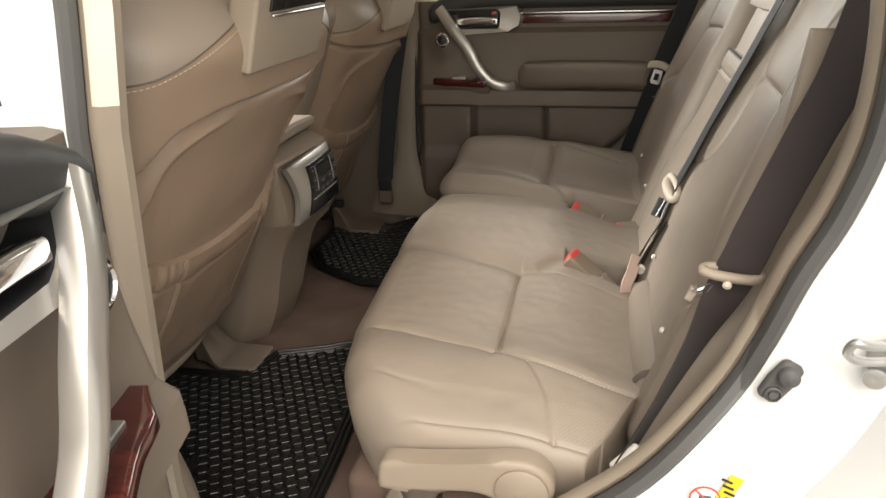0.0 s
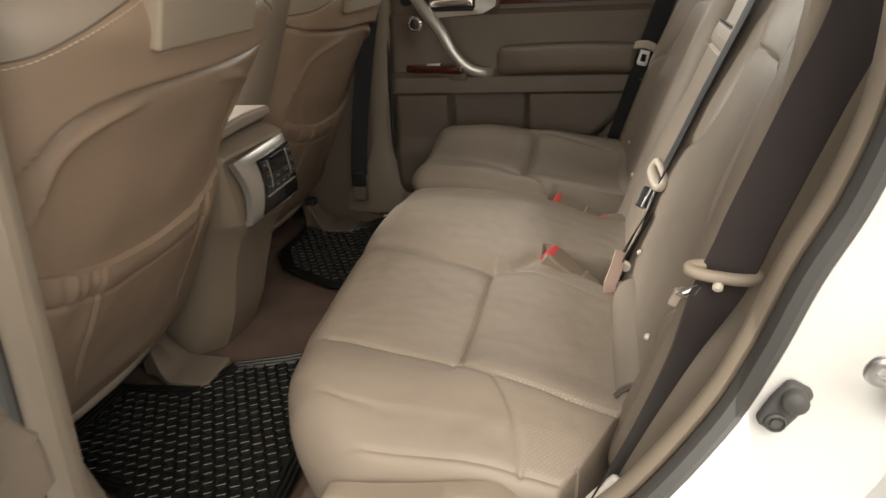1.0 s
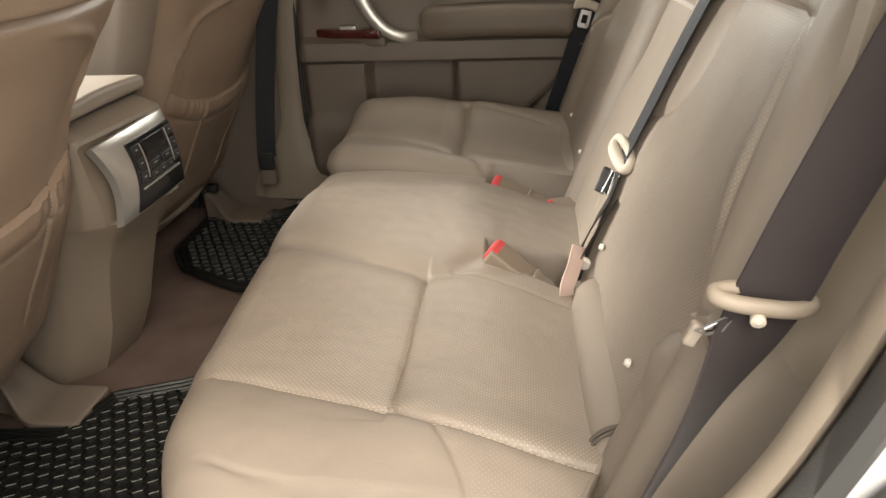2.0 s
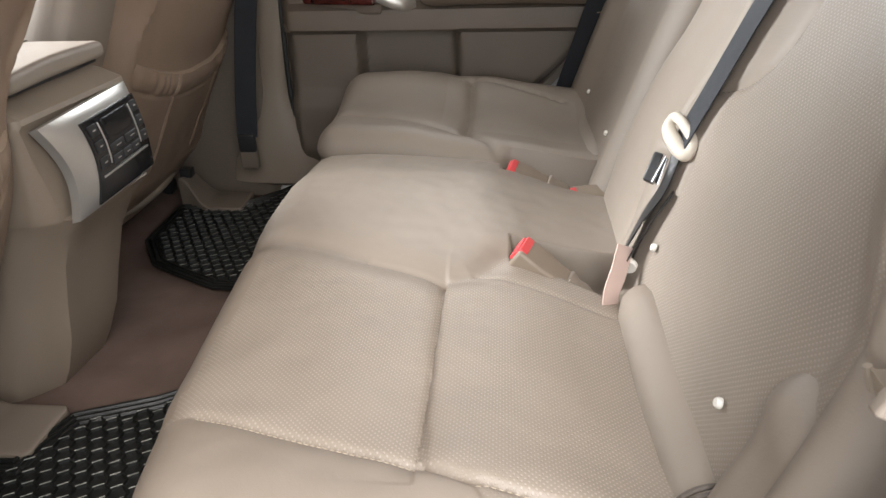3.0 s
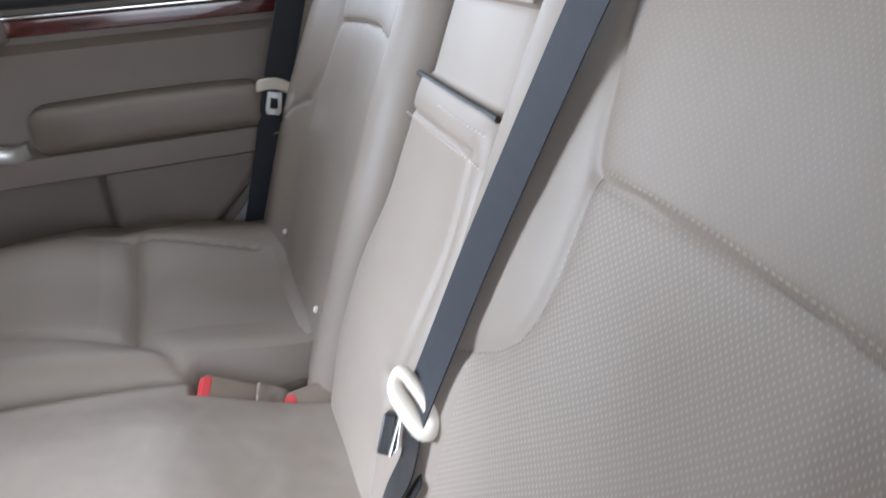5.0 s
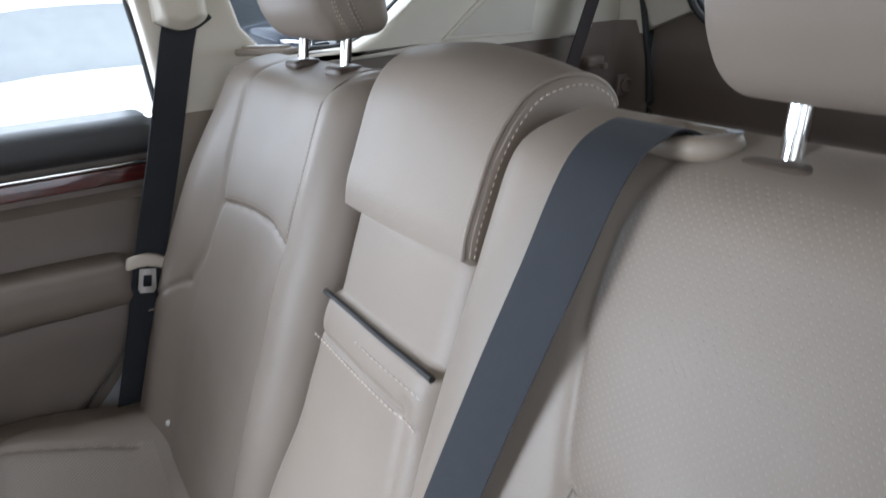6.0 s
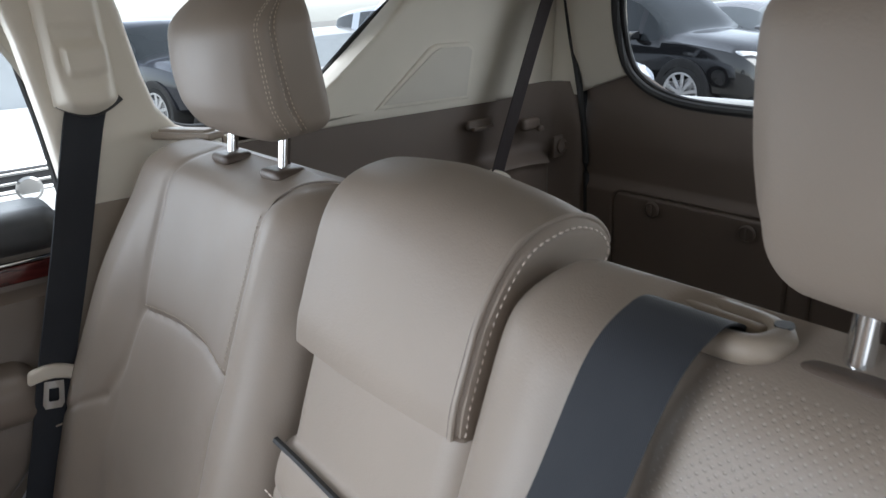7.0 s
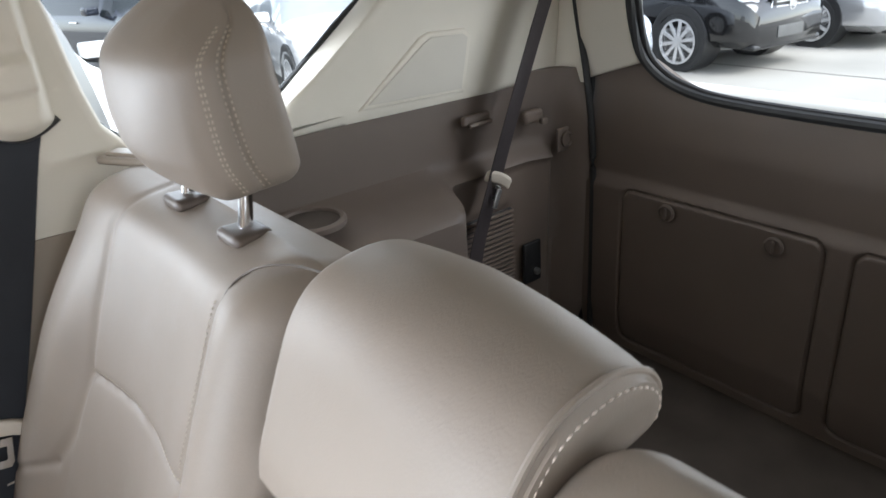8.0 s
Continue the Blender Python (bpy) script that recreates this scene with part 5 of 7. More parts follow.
def front_seat(s, label, stitch_at, ahead=0.0, drop=0.0):
    """A front seat seen from behind: moulded back with a hooded panel, a gathered map pocket, headrest with a screen."""
    cy = s * 0.447
    root = thing("front_seat", (-0.75 - ahead, cy, 0.74), label, "car seat", "front seats")
    base = BASEF + np.array((0, cy, 0)) - ahead * NRF - drop * UPF
    bead = [(0.232, -0.26), (0.238, -0.05), (0.230, 0.11), (0.216, 0.165), (0.198, 0.210), (0.172, 0.240), (0.138, 0.258), (0.10, 0.268), (0.06, 0.272)]
    run = [(0.254, 0.264), (0.243, 0.275), (0.228, 0.286), (0.206, 0.300), (0.18, 0.315), (0.14, 0.332), (0.08, 0.350), (0.03, 0.358)]

    hood = along(PANEL_TOP, 4)

    def wrap(y):
        return 0.056 * (1 - 0.45 * sstep(0.16, -0.08, y))

    def wide(x, y):
        """Half width of the back: the driver's is fuller at the shoulder on the side of the console."""
        return np.where((-s * x > 0) & (s < 0), table(HALF_IN, y), table(HALF_W, y)) / 0.258

    def shape(P):
        x, y, z = P[:, 0].copy(), P[:, 1] + 0.045, P[:, 2]
        rear = sstep(-0.01, 0.05, z)
        over = dist_line(s * x, y, hood) * np.where(y > table(PANEL_TOP, s * x), 1, -1)
        dc = 0.009 * sstep(-0.006, 0.006, over) * np.exp(-np.maximum(over, 0) / 0.05) - 0.010 * np.exp(-((over + 0.004) / 0.0065) ** 2)
        for sd in (-1, 1):
            d = dist_line(x, y, along([(sd * p[0], p[1]) for p in bead], 4))
            dc = dc + 0.0062 * np.exp(-(d / 0.0075) ** 2) * sstep(0.05, 0.12, sd * x)
        dc = dc - 0.005 * sstep(0.275, 0.20, y) * sstep(0.225, 0.185, np.abs(x)) + 0.006 * np.exp(-((x / 0.13) ** 2 + ((y - 0.10) / 0.12) ** 2))
        dc = dc - 0.02 * sstep(-0.22, -0.32, y)
        P[:, 2] += (dc + wobble(np.stack([x, y, z], 1), 0.003, 9, 11.0 + s)) * rear
        P[:, 2] -= wrap(y) * (np.abs(x) / 0.265) ** 3.2
        P[:, 2] -= 0.07 * sstep(0.345, 0.45, y) ** 1.5
        P[:, 0] *= wide(x, y)
        return P
    seat_place = place_front(cy, 0.045 - drop, -0.07 - ahead)
    pad = Pad("backrest", (0.258, 0.400, 0.07), 0.045, (170, 230, 8), shape, seat_place, root, [LEATHER_B, LEATHER], "brown leather seat back with a hooded panel", lambda x, y: (y > np.interp(np.abs(x), [p[0] for p in run[::-1]], [p[1] for p in run[::-1]]) + 0.007))
    # double seam of the front cover that runs over the shoulder
    for sd in (-1, 1):
        edge = [(sd * x, y, 0.025 + math.sqrt(0.045 ** 2 - max(x - 0.213, 0) ** 2)) for x, y in along(run, 5)]
        tube("shoulder_seam", pad.side([(x, y + 0.007, z) for x, y, z in edge], 0.0004), 0.0012, SEAM, root, "dark seam over the shoulder", seg=5)
        stitches(pad.side(edge, 0.0006), root, THREAD, r=0.0007, length=0.0050, gap=0.0022)
    # map pocket: a sheet with a gathered band along its sagging mouth

    def mouth(a):
        return 0.032 + np.where(-s * a > 0, 0.044, 0.028) * (np.abs(a) / 0.235) ** 2

    def sheet(u, v):
        a = (u - 0.5) * 0.462
        top = mouth(a)
        b = -0.285 + (0.285 + top) * v
        below = top - b
        band = sstep(0.050, 0.042, below)
        end = sstep(0.07, 0.13, np.abs(a))
        c = 0.002 - 0.02 * sstep(-0.22, -0.32, b) - 0.05 * np.maximum(0.0 - b, 0) + 0.006 * np.sin(v * math.pi * 0.5) * (1 - (2 * u - 1) ** 4)
        c = c + 0.0040 * np.exp(-((below - 0.022) / 0.018) ** 2) - 0.0038 * np.exp(-((below - 0.048) / 0.0040) ** 2)
        fold = 0.0012 * np.sin(a * 210 + 3.0 * np.sin(a * 41)) + 0.0012 * np.sin(a * 117 + 1.0)
        c = c + fold * band * end * sstep(0.229, 0.19, np.abs(a)) + 0.0014 * np.sin(a * 105 + 1.3) * end * sstep(0.12, 0.05, below) * (1 - band)
        for q in stitch_at:
            c = c - 0.0032 * np.exp(-((a - q) / 0.0026) ** 2) + 0.0018 * np.exp(-((a - q - 0.006) / 0.005) ** 2)
        c = c + wobble(np.stack([a, b, 0 * a], 1), 0.004, 14, 20.0 + s) * sstep(0.02, 0.3, v)
        rim = np.exp(-(np.minimum(np.minimum(u, 1 - u) * 0.452, v * 0.3 + 0.02) / 0.006) ** 2)
        c = c - 0.005 * rim
        P = np.stack([a * wide(a, b), b, c - wrap(b) * (np.abs(a) / 0.265) ** 3.2], 1)
        return place_front(cy, -drop, -ahead)(P)
    pk = relief("map_pocket", 190, 90, sheet, LEATHER_B, tuple(-0.012 * NRF), root, "brown leather map pocket with a gathered mouth")
    for q in stitch_at:
        line = sheet(np.full(30, q / 0.462 + 0.5), np.linspace(0.30, 0.985, 30)) + 0.0010 * NRF
        stitches(list(line), pk, THREAD_P, r=0.0005, length=0.0040, gap=0.0028)
    # cords that hold the pocket's sheet at its lower corner
    for sd in (-1, 1):
        rbox("pocket_clip", tuple(base + np.array((0, sd * 0.222, 0)) - 0.255 * UPF - 0.060 * NRF), (0.012, 0.014, 0.012), 0.003, BLACK, root, "small black pocket clip")
    # hard lower rim
    rbox("lower_cover", base - 0.292 * UPF - 0.042 * NRF, (0.060, 0.455, 0.030), 0.014, PLASTIC, root, "beige plastic lower edge of the seat back", rot=Matrix.Rotation(radians(25.6), 4, "Y"), n=(2, 14, 1), k=3, warp=lambda P: P + np.stack([-0.05 * (np.abs(P[:, 1]) / 0.227) ** 3, 0 * P[:, 0], 0.045 * (np.abs(P[:, 1]) / 0.227) ** 3], 1))
    rbox("seat_cushion", (-0.87 - ahead, cy, 0.95), (0.50, 0.50, 0.16), 0.06, LEATHER, root, n=(8, 8, 3), k=4)
    rbox("seat_base", (-0.86 - ahead, cy, 0.83), (0.36, 0.40, 0.10), 0.02, BLACK, root, "black seat frame", k=2)
    # front cover with its side bolsters, wrapped round the shell

    def cover(P):
        w = table(HALF_W, P[:, 2] * 1.05 + 0.03) / 0.258
        P[:, 1] *= w * (1 + 0.03 * sstep(0.0, 0.05, P[:, 0])) * (1.14 if s > 0 else 1.0)
        P[:, 0] -= 0.035 * np.exp(-((np.abs(P[:, 1]) - 0.20) / 0.06) ** 2) * (P[:, 0] < 0)
        return P
    rbox("backrest_front", base + 0.035 * UPF - 0.135 * NRF, (0.13, 0.525, 0.72), 0.055, LEATHER, root, "taupe leather front cover with side bolsters", rot=Matrix.Rotation(radians(25.6), 4, "Y"), n=(3, 30, 40), k=4, warp=cover)
    for sd in (-1, 1):
        rbox("seat_rail", (-0.93, cy + sd * 0.19, 0.760), (0.36, 0.035, 0.035), 0.006, BLACK, root, "black seat rail")
    # headrest with a screen in its back
    hc = np.array((0, cy - s * 0.020, 0)) - ahead * NRF - drop * UPF
    hr = softbox((0.060, 0.112, 0.100), 0.045, (6, 16, 12), 4)
    h = hr[0].copy()
    h[:, 0] += 0.3 * (h[:, 2]) * 0.4
    hd = build("headrest", h + hc + np.array((-0.382, 0, 1.530)), hr[1], LEATHER_B, root, "brown leather headrest")
    SC = Matrix.Translation(tuple(hc + np.array((-0.314, 0, 1.505)))) @ Matrix.Rotation(radians(16), 4, "Y")
    rbox("screen_frame", tuple(SC @ Vector((0, 0, 0))), (0.040, 0.238, 0.205), 0.006, PLASTIC, hd, "beige housing of the headrest screen", rot=SC.to_3x3().to_4x4(), n=(1, 6, 6), k=3)
    rbox("screen", tuple(SC @ Vector((0.0205, 0.012, 0.040))), (0.006, 0.190, 0.12), 0.002, GLOSSBLACK, hd, "black headrest screen", rot=SC.to_3x3().to_4x4())
    rbox("screen_edge", tuple(SC @ Vector((0.0225, 0.012, -0.025))), (0.006, 0.180, 0.005), 0.002, CHROME, hd, "bright edge below the screen", rot=SC.to_3x3().to_4x4())
    return root


front_seat(-1, "brown leather front seat, its back with a map pocket and screen", (-0.118, 0.150))
front_seat(1, "brown leather passenger seat, its back with a map pocket and screen", (-0.105, 0.120), 0.06, 0.06)

# rail covers on the floor


def foot_cover(x, y, w, label):
    """A low flat cover that climbs to a narrow neck at the seat's rail."""
    P, F = softbox((0.080, w, 0.030), 0.010, (16, 10, 4), 3)
    neck = sstep(0.005, -0.070, P[:, 0])
    top = 0.016 + 0.060 * neck ** 1.5
    P[:, 2] = (P[:, 2] + 0.030) / 0.060 * top
    P[:, 1] = P[:, 1] * (1.12 - 0.42 * neck) + 0.25 * w * neck
    P[:, 2] -= 0.006 * np.exp(-((P[:, 1] - 0.2 * w) / 0.010) ** 2) * neck * (P[:, 2] > 0.03)
    root = thing("rail_cover", (x, y, FLOOR + 0.010), label, "trim cover", "rail covers")
    # darker vinyl, not console beige: shade under the seat put into the colour
    build("cover", P + np.array((x, y, FLOOR + 0.010)), F, VINYL, root)
    rbox("clip", (x - 0.066, y + w * 0.3, FLOOR + 0.090), (0.030, 0.026, 0.022), 0.004, BLACK, root, "black fixing clip")
    return root


foot_cover(-0.635, -0.225, 0.045, "beige plastic cover over a front seat rail's end")
foot_cover(-0.640, -0.615, 0.045, "beige plastic cover over a front seat rail's end")
foot_cover(-0.625, 0.585, 0.045, "beige plastic cover over a front seat rail's end")

# rear end of the centre console
con = thing("centre_console", (-0.75, -0.035, FLOOR), "beige centre console with a padded lid and rear climate panel", "console")
# height, rear end, far side, near side and reach of the rounded rear corner
CONSOLE_ROWS = [(0.725, -0.600, 0.000, -0.150, 0.06), (0.765, -0.578, 0.004, -0.155, 0.06), (0.82, -0.556, 0.010, -0.160, 0.06), (0.88, -0.541, 0.016, -0.166, 0.06), (0.95, -0.520, 0.020, -0.174, 0.06), (1.00, -0.494, 0.024, -0.180, 0.055), (1.024, -0.470, 0.026, -0.184, 0.05), (1.032, -0.464, 0.026, -0.186, 0.05), (1.036, -0.468, 0.026, -0.188, 0.040), (1.040, -0.475, 0.026, -0.190, 0.03), (1.08, -0.472, 0.026, -0.194, 0.02), (1.13, -0.472, 0.026, -0.202, 0.012), (1.166, -0.470, 0.026, -0.208, 0.008), (1.172, -0.466, 0.026, -0.206, 0.008), (1.178, -0.468, 0.026, -0.206, 0.008), (1.190, -0.494, 0.025, -0.204, 0.010), (1.196, -0.512, 0.022, -0.200, 0.012)]
verts = []
for z, xr, far, near, reach in CONSOLE_ROWS:
    row = [(-1.15, far), (xr - 0.03, far)] + [(xr - 0.012 + 0.012 * math.sin(a), far - 0.012 + 0.012 * math.cos(a)) for a in np.linspace(0.2, math.pi / 2, 5)]
    row += [(xr - 0.010 * q, far + (near + 0.75 * reach - far) * q) for q in (0.4, 0.8, 1.0)]
    row += [(xr - 0.012 - reach * q, near + 0.75 * reach * (1 - q) ** 1.6) for q in (0.1, 0.25, 0.45, 0.7, 1.0)] + [(-0.80, near), (-1.15, near)]
    verts += [(x, y, z) for x, y in row]
nr = len(verts) // len(CONSOLE_ROWS)
faces = [(k * nr + i, k * nr + (i + 1) % nr, (k + 1) * nr + (i + 1) % nr, (k + 1) * nr + i) for k in range(len(CONSOLE_ROWS) - 1) for i in range(nr)]
faces += [tuple(range(nr))[::-1], tuple(range(len(verts) - nr, len(verts)))]
build("body", verts, faces, CONSOLE, con, "beige plastic console body", angle=35)
rbox("lid_gap", (-0.770, -0.070, 1.198), (0.522, 0.208, 0.007), 0.002, BLACK, con, "dark gap under the lid")
rbox("lid", (-0.752, -0.070, 1.2115), (0.512, 0.226, 0.021), 0.009, LEATHER, con, "padded leather console lid", n=(8, 8, 1), k=4, warp=lambda P: P + np.stack([0.006 * sstep(0.0, -0.11, P[:, 1]) * (P[:, 0] > 0), 0 * P[:, 0], 0.005 * np.cos(P[:, 1] * 12) * (P[:, 2] > 0)], 1))
tube("lid_seam", [(-0.60, -0.172 + 0.2 * q, 1.2262) for q in np.linspace(0, 1, 12)], 0.0012, SEAM, con, "stitched seam across the lid", seg=5)


def panel(u, v):
    """Bowed rear face of the console: u from the near to the far side, v upwards."""
    low, high = np.array((-0.468, -0.158, 1.034)), np.array((-0.461, -0.197, 1.167))
    low_f, high_f = np.array((-0.447, 0.006, 1.048)), np.array((-0.459, 0.004, 1.174))
    u, v = np.asarray(u)[..., None], np.asarray(v)[..., None]
    P = (low * (1 - u) + low_f * u) * (1 - v) + (high * (1 - u) + high_f * u) * v
    P = P + np.array((0.006, 0, 0)) * np.sin(v * math.pi) + np.array((0.006, 0, 0.003)) * np.sin(u * math.pi)
    return P + np.array((0.0, 0.016, 0)) * np.sin(v * math.pi) * (1 - u)


def face_at(fu, fv):
    """Place on the black face that is set into the silver panel."""
    v = 0.035 + 0.835 * fv
    left = 0.17 + 0.09 * v
    return left + (0.965 - left) * fu, v


OUT = np.array((0.965, 0.0, 0.26))


def on_panel(name, fu, fv, w, size, r, m, parent, label="", k=2, n=(1, 1, 1)):
    """A rounded piece on the black face; size is thickness, and width and height in shares of the face."""
    def warp(P):
        p = panel(*face_at(fu + P[:, 1] / 0.14, fv + P[:, 2] / 0.115))
        return p + (w + P[:, 0])[:, None] * OUT
    return rbox(name, (0, 0, 0), (size[0], size[1] * 0.14, size[2] * 0.115), r, m, parent, label, n=n, k=k, warp=warp)


pan = relief("panel_frame", 30, 24, lambda u, v: panel(u, v) + (0.005 * (1 - (2 * u - 1) ** 8) * (1 - (2 * v - 1) ** 8))[:, None] * OUT, SATIN, (-0.012, 0, -0.003), con, "satin silver frame of the rear climate panel")
on_panel("panel_face", 0.5, 0.5, 0.0055, (0.004, 1.0, 1.0), 0.0015, GLOSSBLACK, pan, "black control panel", 2, (1, 12, 10))
on_panel("display", 0.50, 0.80, 0.0078, (0.003, 0.50, 0.26), 0.001, GLOSSBLACK, pan, "dark display", 2, (1, 6, 3))
on_panel("trim_line", 0.49, 0.30, 0.0082, (0.003, 0.86, 0.028), 0.001, SATIN, pan, "silver line under the buttons", 1, (1, 8, 1))
for fu in (0.20, 0.80):
    on_panel("trim_line", fu, 0.66, 0.0082, (0.002, 0.012, 0.52), 0.0005, SATIN, pan, "silver line beside the display", 1, (1, 1, 6))
BUTTONS = [(fu, fv, 0.12, 0.14) for fu in (0.10, 0.90) for fv in (0.86, 0.66, 0.46)] + [(fu, 0.56, 0.24, 0.10) for fu in (0.36, 0.64)] + [(fu, 0.41, 0.16, 0.11) for fu in (0.32, 0.50, 0.68)]
for fu, fv, wb, hb in BUTTONS:
    bt = on_panel("button", fu, fv, 0.0080, (0.004, wb, hb), 0.0012, BLACK, pan)
    on_panel("button_mark", fu, fv, 0.0101, (0.0006, wb * 0.36, hb * 0.13), 0.0002, SATIN, bt, "", 1)

# rubber floor mats with a honeycomb of low ribs


def floor_mat(outline, label):
    root = thing("floor_mat", (sum(p[0] for p in outline) / len(outline), sum(p[1] for p in outline) / len(outline), FLOOR), label, "floor mat", "rubber floor mats")
    zf = FLOOR + 0.013
    plate("base", outline, lambda u, v, w: (u, v, zf + w), 0.004, 0.001, MATRUB, root)
    o = np.array(outline)
    n = len(o)
    cen = o.mean(axis=0)
    rims = []
    for inset in (0.004, 0.014, 0.024):
        pts = []
        for i in range(n):
            a, b, c = o[i - 1], o[i], o[(i + 1) % n]
            t1, t2 = (b - a) / np.linalg.norm(b - a), (c - b) / np.linalg.norm(c - b)
            n1, n2 = np.array((-t1[1], t1[0])), np.array((-t2[1], t2[0]))
            m_ = (n1 + n2) / max(np.linalg.norm(n1 + n2), 1e-6)
            m_ = m_ / max(np.dot(m_, n1), 0.5)
            pts.append(b + m_ * inset)
        rims.append(tube_geo([(p[0], p[1], zf + 0.006 - inset * 0.08) for p in pts], 0.0042, 6, True))
    build("rim", *merge(rims), MATRUB, root, "raised ribbed rim")
    # honeycomb
    def inside(p):
        c, j = False, n - 1
        for i in range(n):
            if (o[i][1] > p[1]) != (o[j][1] > p[1]) and p[0] < (o[j][0] - o[i][0]) * (p[1] - o[i][1]) / (o[j][1] - o[i][1]) + o[i][0]:
                c = not c
            j = i
        return c
    R = 0.0136
    seen, ribs, tall = set(), [], []
    x0, x1, y0, y1 = o[:, 0].min(), o[:, 0].max(), o[:, 1].min(), o[:, 1].max()
    for j in range(int((y1 - y0) / (1.5 * R)) + 2):
        for i in range(int((x1 - x0) / (R * 1.7321)) + 2):
            hx, hy = x0 + (i + 0.5 * (j % 2)) * R * 1.7321, y0 + j * 1.5 * R
            for k in range(6):
                a, b = math.radians(60 * k + 30), math.radians(60 * k + 90)
                p, q = np.array((hx + R * math.cos(a), hy + R * math.sin(a))), np.array((hx + R * math.cos(b), hy + R * math.sin(b)))
                mid = (p + q) / 2
                key = (round(mid[0], 3), round(mid[1], 3))
                if key in seen or not all(inside(mid + d) for d in (np.array((0.027, 0)), np.array((-0.027, 0)), np.array((0, 0.027)), np.array((0, -0.027)))):
                    continue
                seen.add(key)
                t = (q - p) / np.linalg.norm(q - p)
                nn = np.array((-t[1], t[0]))
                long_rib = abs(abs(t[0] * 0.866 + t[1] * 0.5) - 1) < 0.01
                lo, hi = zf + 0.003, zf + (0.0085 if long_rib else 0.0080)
                vs = [(*(p - nn * 0.0016), lo), (*(p + nn * 0.0016), lo), (*(q + nn * 0.0016), lo), (*(q - nn * 0.0016), lo), (*(p - nn * 0.0008), hi), (*(p + nn * 0.0008), hi), (*(q + nn * 0.0008), hi), (*(q - nn * 0.0008), hi)]
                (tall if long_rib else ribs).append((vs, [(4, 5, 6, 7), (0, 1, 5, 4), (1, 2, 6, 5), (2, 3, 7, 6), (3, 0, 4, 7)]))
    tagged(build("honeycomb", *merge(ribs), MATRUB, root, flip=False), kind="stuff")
    # the tops' pale colour stands in for glints on these ribs
    tagged(build("cross_ribs", *merge(tall), [MATRUB, MATGLINT], root, "ribs with scuffed tops", fmat=[1, 0, 0, 0, 0] * len(tall), flip=False), kind="stuff")
    return root


NEAR_MAT = [(-0.735, -0.548), (-0.595, -0.551), (-0.543, -0.560), (-0.534, -0.62), (-0.530, -0.655), (-0.265, -0.655), (-0.275, -0.50), (-0.295, -0.30), (-0.290, -0.105), (-0.40, -0.118), (-0.44, -0.142), (-0.547, -0.185), (-0.576, -0.277), (-0.735, -0.289)]
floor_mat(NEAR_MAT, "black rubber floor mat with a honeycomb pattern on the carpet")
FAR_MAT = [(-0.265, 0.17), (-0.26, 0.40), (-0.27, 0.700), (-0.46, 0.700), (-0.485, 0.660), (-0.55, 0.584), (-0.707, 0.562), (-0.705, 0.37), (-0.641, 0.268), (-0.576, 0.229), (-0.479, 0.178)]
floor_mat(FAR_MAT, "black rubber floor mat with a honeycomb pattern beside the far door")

# dashboard, seen past the driver's seat
dash = thing("dashboard", (-1.35, 0, 1.0), "pale dashboard with silver-framed air vents", "dashboard")
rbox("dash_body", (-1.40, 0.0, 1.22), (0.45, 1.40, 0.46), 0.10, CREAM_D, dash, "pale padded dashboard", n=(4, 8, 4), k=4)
for yv in (0.36, 0.16):
    v = rbox("air_vent", (-1.170, yv, 1.415), (0.03, 0.15, 0.085), 0.012, SATIN, dash, "silver-framed air vent", k=3)
    rbox("vent_recess", (-1.157, yv, 1.415), (0.012, 0.125, 0.065), 0.004, BLACK, v, "dark vent opening")
    for kz in range(4):
        rbox("vent_slat", (-1.150, yv, 1.392 + kz * 0.0155), (0.008, 0.122, 0.004), 0.001, SEALGREY, v)
lay(rbox("firewall", (-1.66, 0, 0.95), (0.06, 1.5, 0.8), 0.02, BLACK), "dark panel ahead of the dashboard", "panel")
lay(rbox("hood_panel", (-2.2, 0, 1.02), (1.1, 1.6, 0.10), 0.04, PAINT), "white painted bonnet", "body panel")

# ---- belts, buckles and small fittings of the rear seats ----


def belt_x(z, off):
    return 0.245 + 0.37 * (z - 1.023) - off


# far outer belt
fb = thing("seat_belt", (0.20, 0.64, 0.98), "dark blue-grey seat belt with an ivory stop and steel tongue", "seat belt", "rear seat belts")
fb_pts = [(0.405, 0.612, 1.66), (0.390, 0.598, 1.60), (0.372, 0.592, 1.55), (0.325, 0.590, 1.40), (0.279, 0.598, 1.255), (0.245, 0.615, 1.13), (0.203, 0.640, 0.985), (0.19, 0.645, 0.95)]
strap("webbing", fb_pts, [(1, 0.0, 0.1), (1, 0.0, 0.1), (1, 0, 0.05), (1, 0.05, -0.1), (1, 0.1, -0.2), (1, 0.1, -0.25), (1, 0.1, -0.3), (1, 0.1, -0.3)], 0.047, BELT, fb)


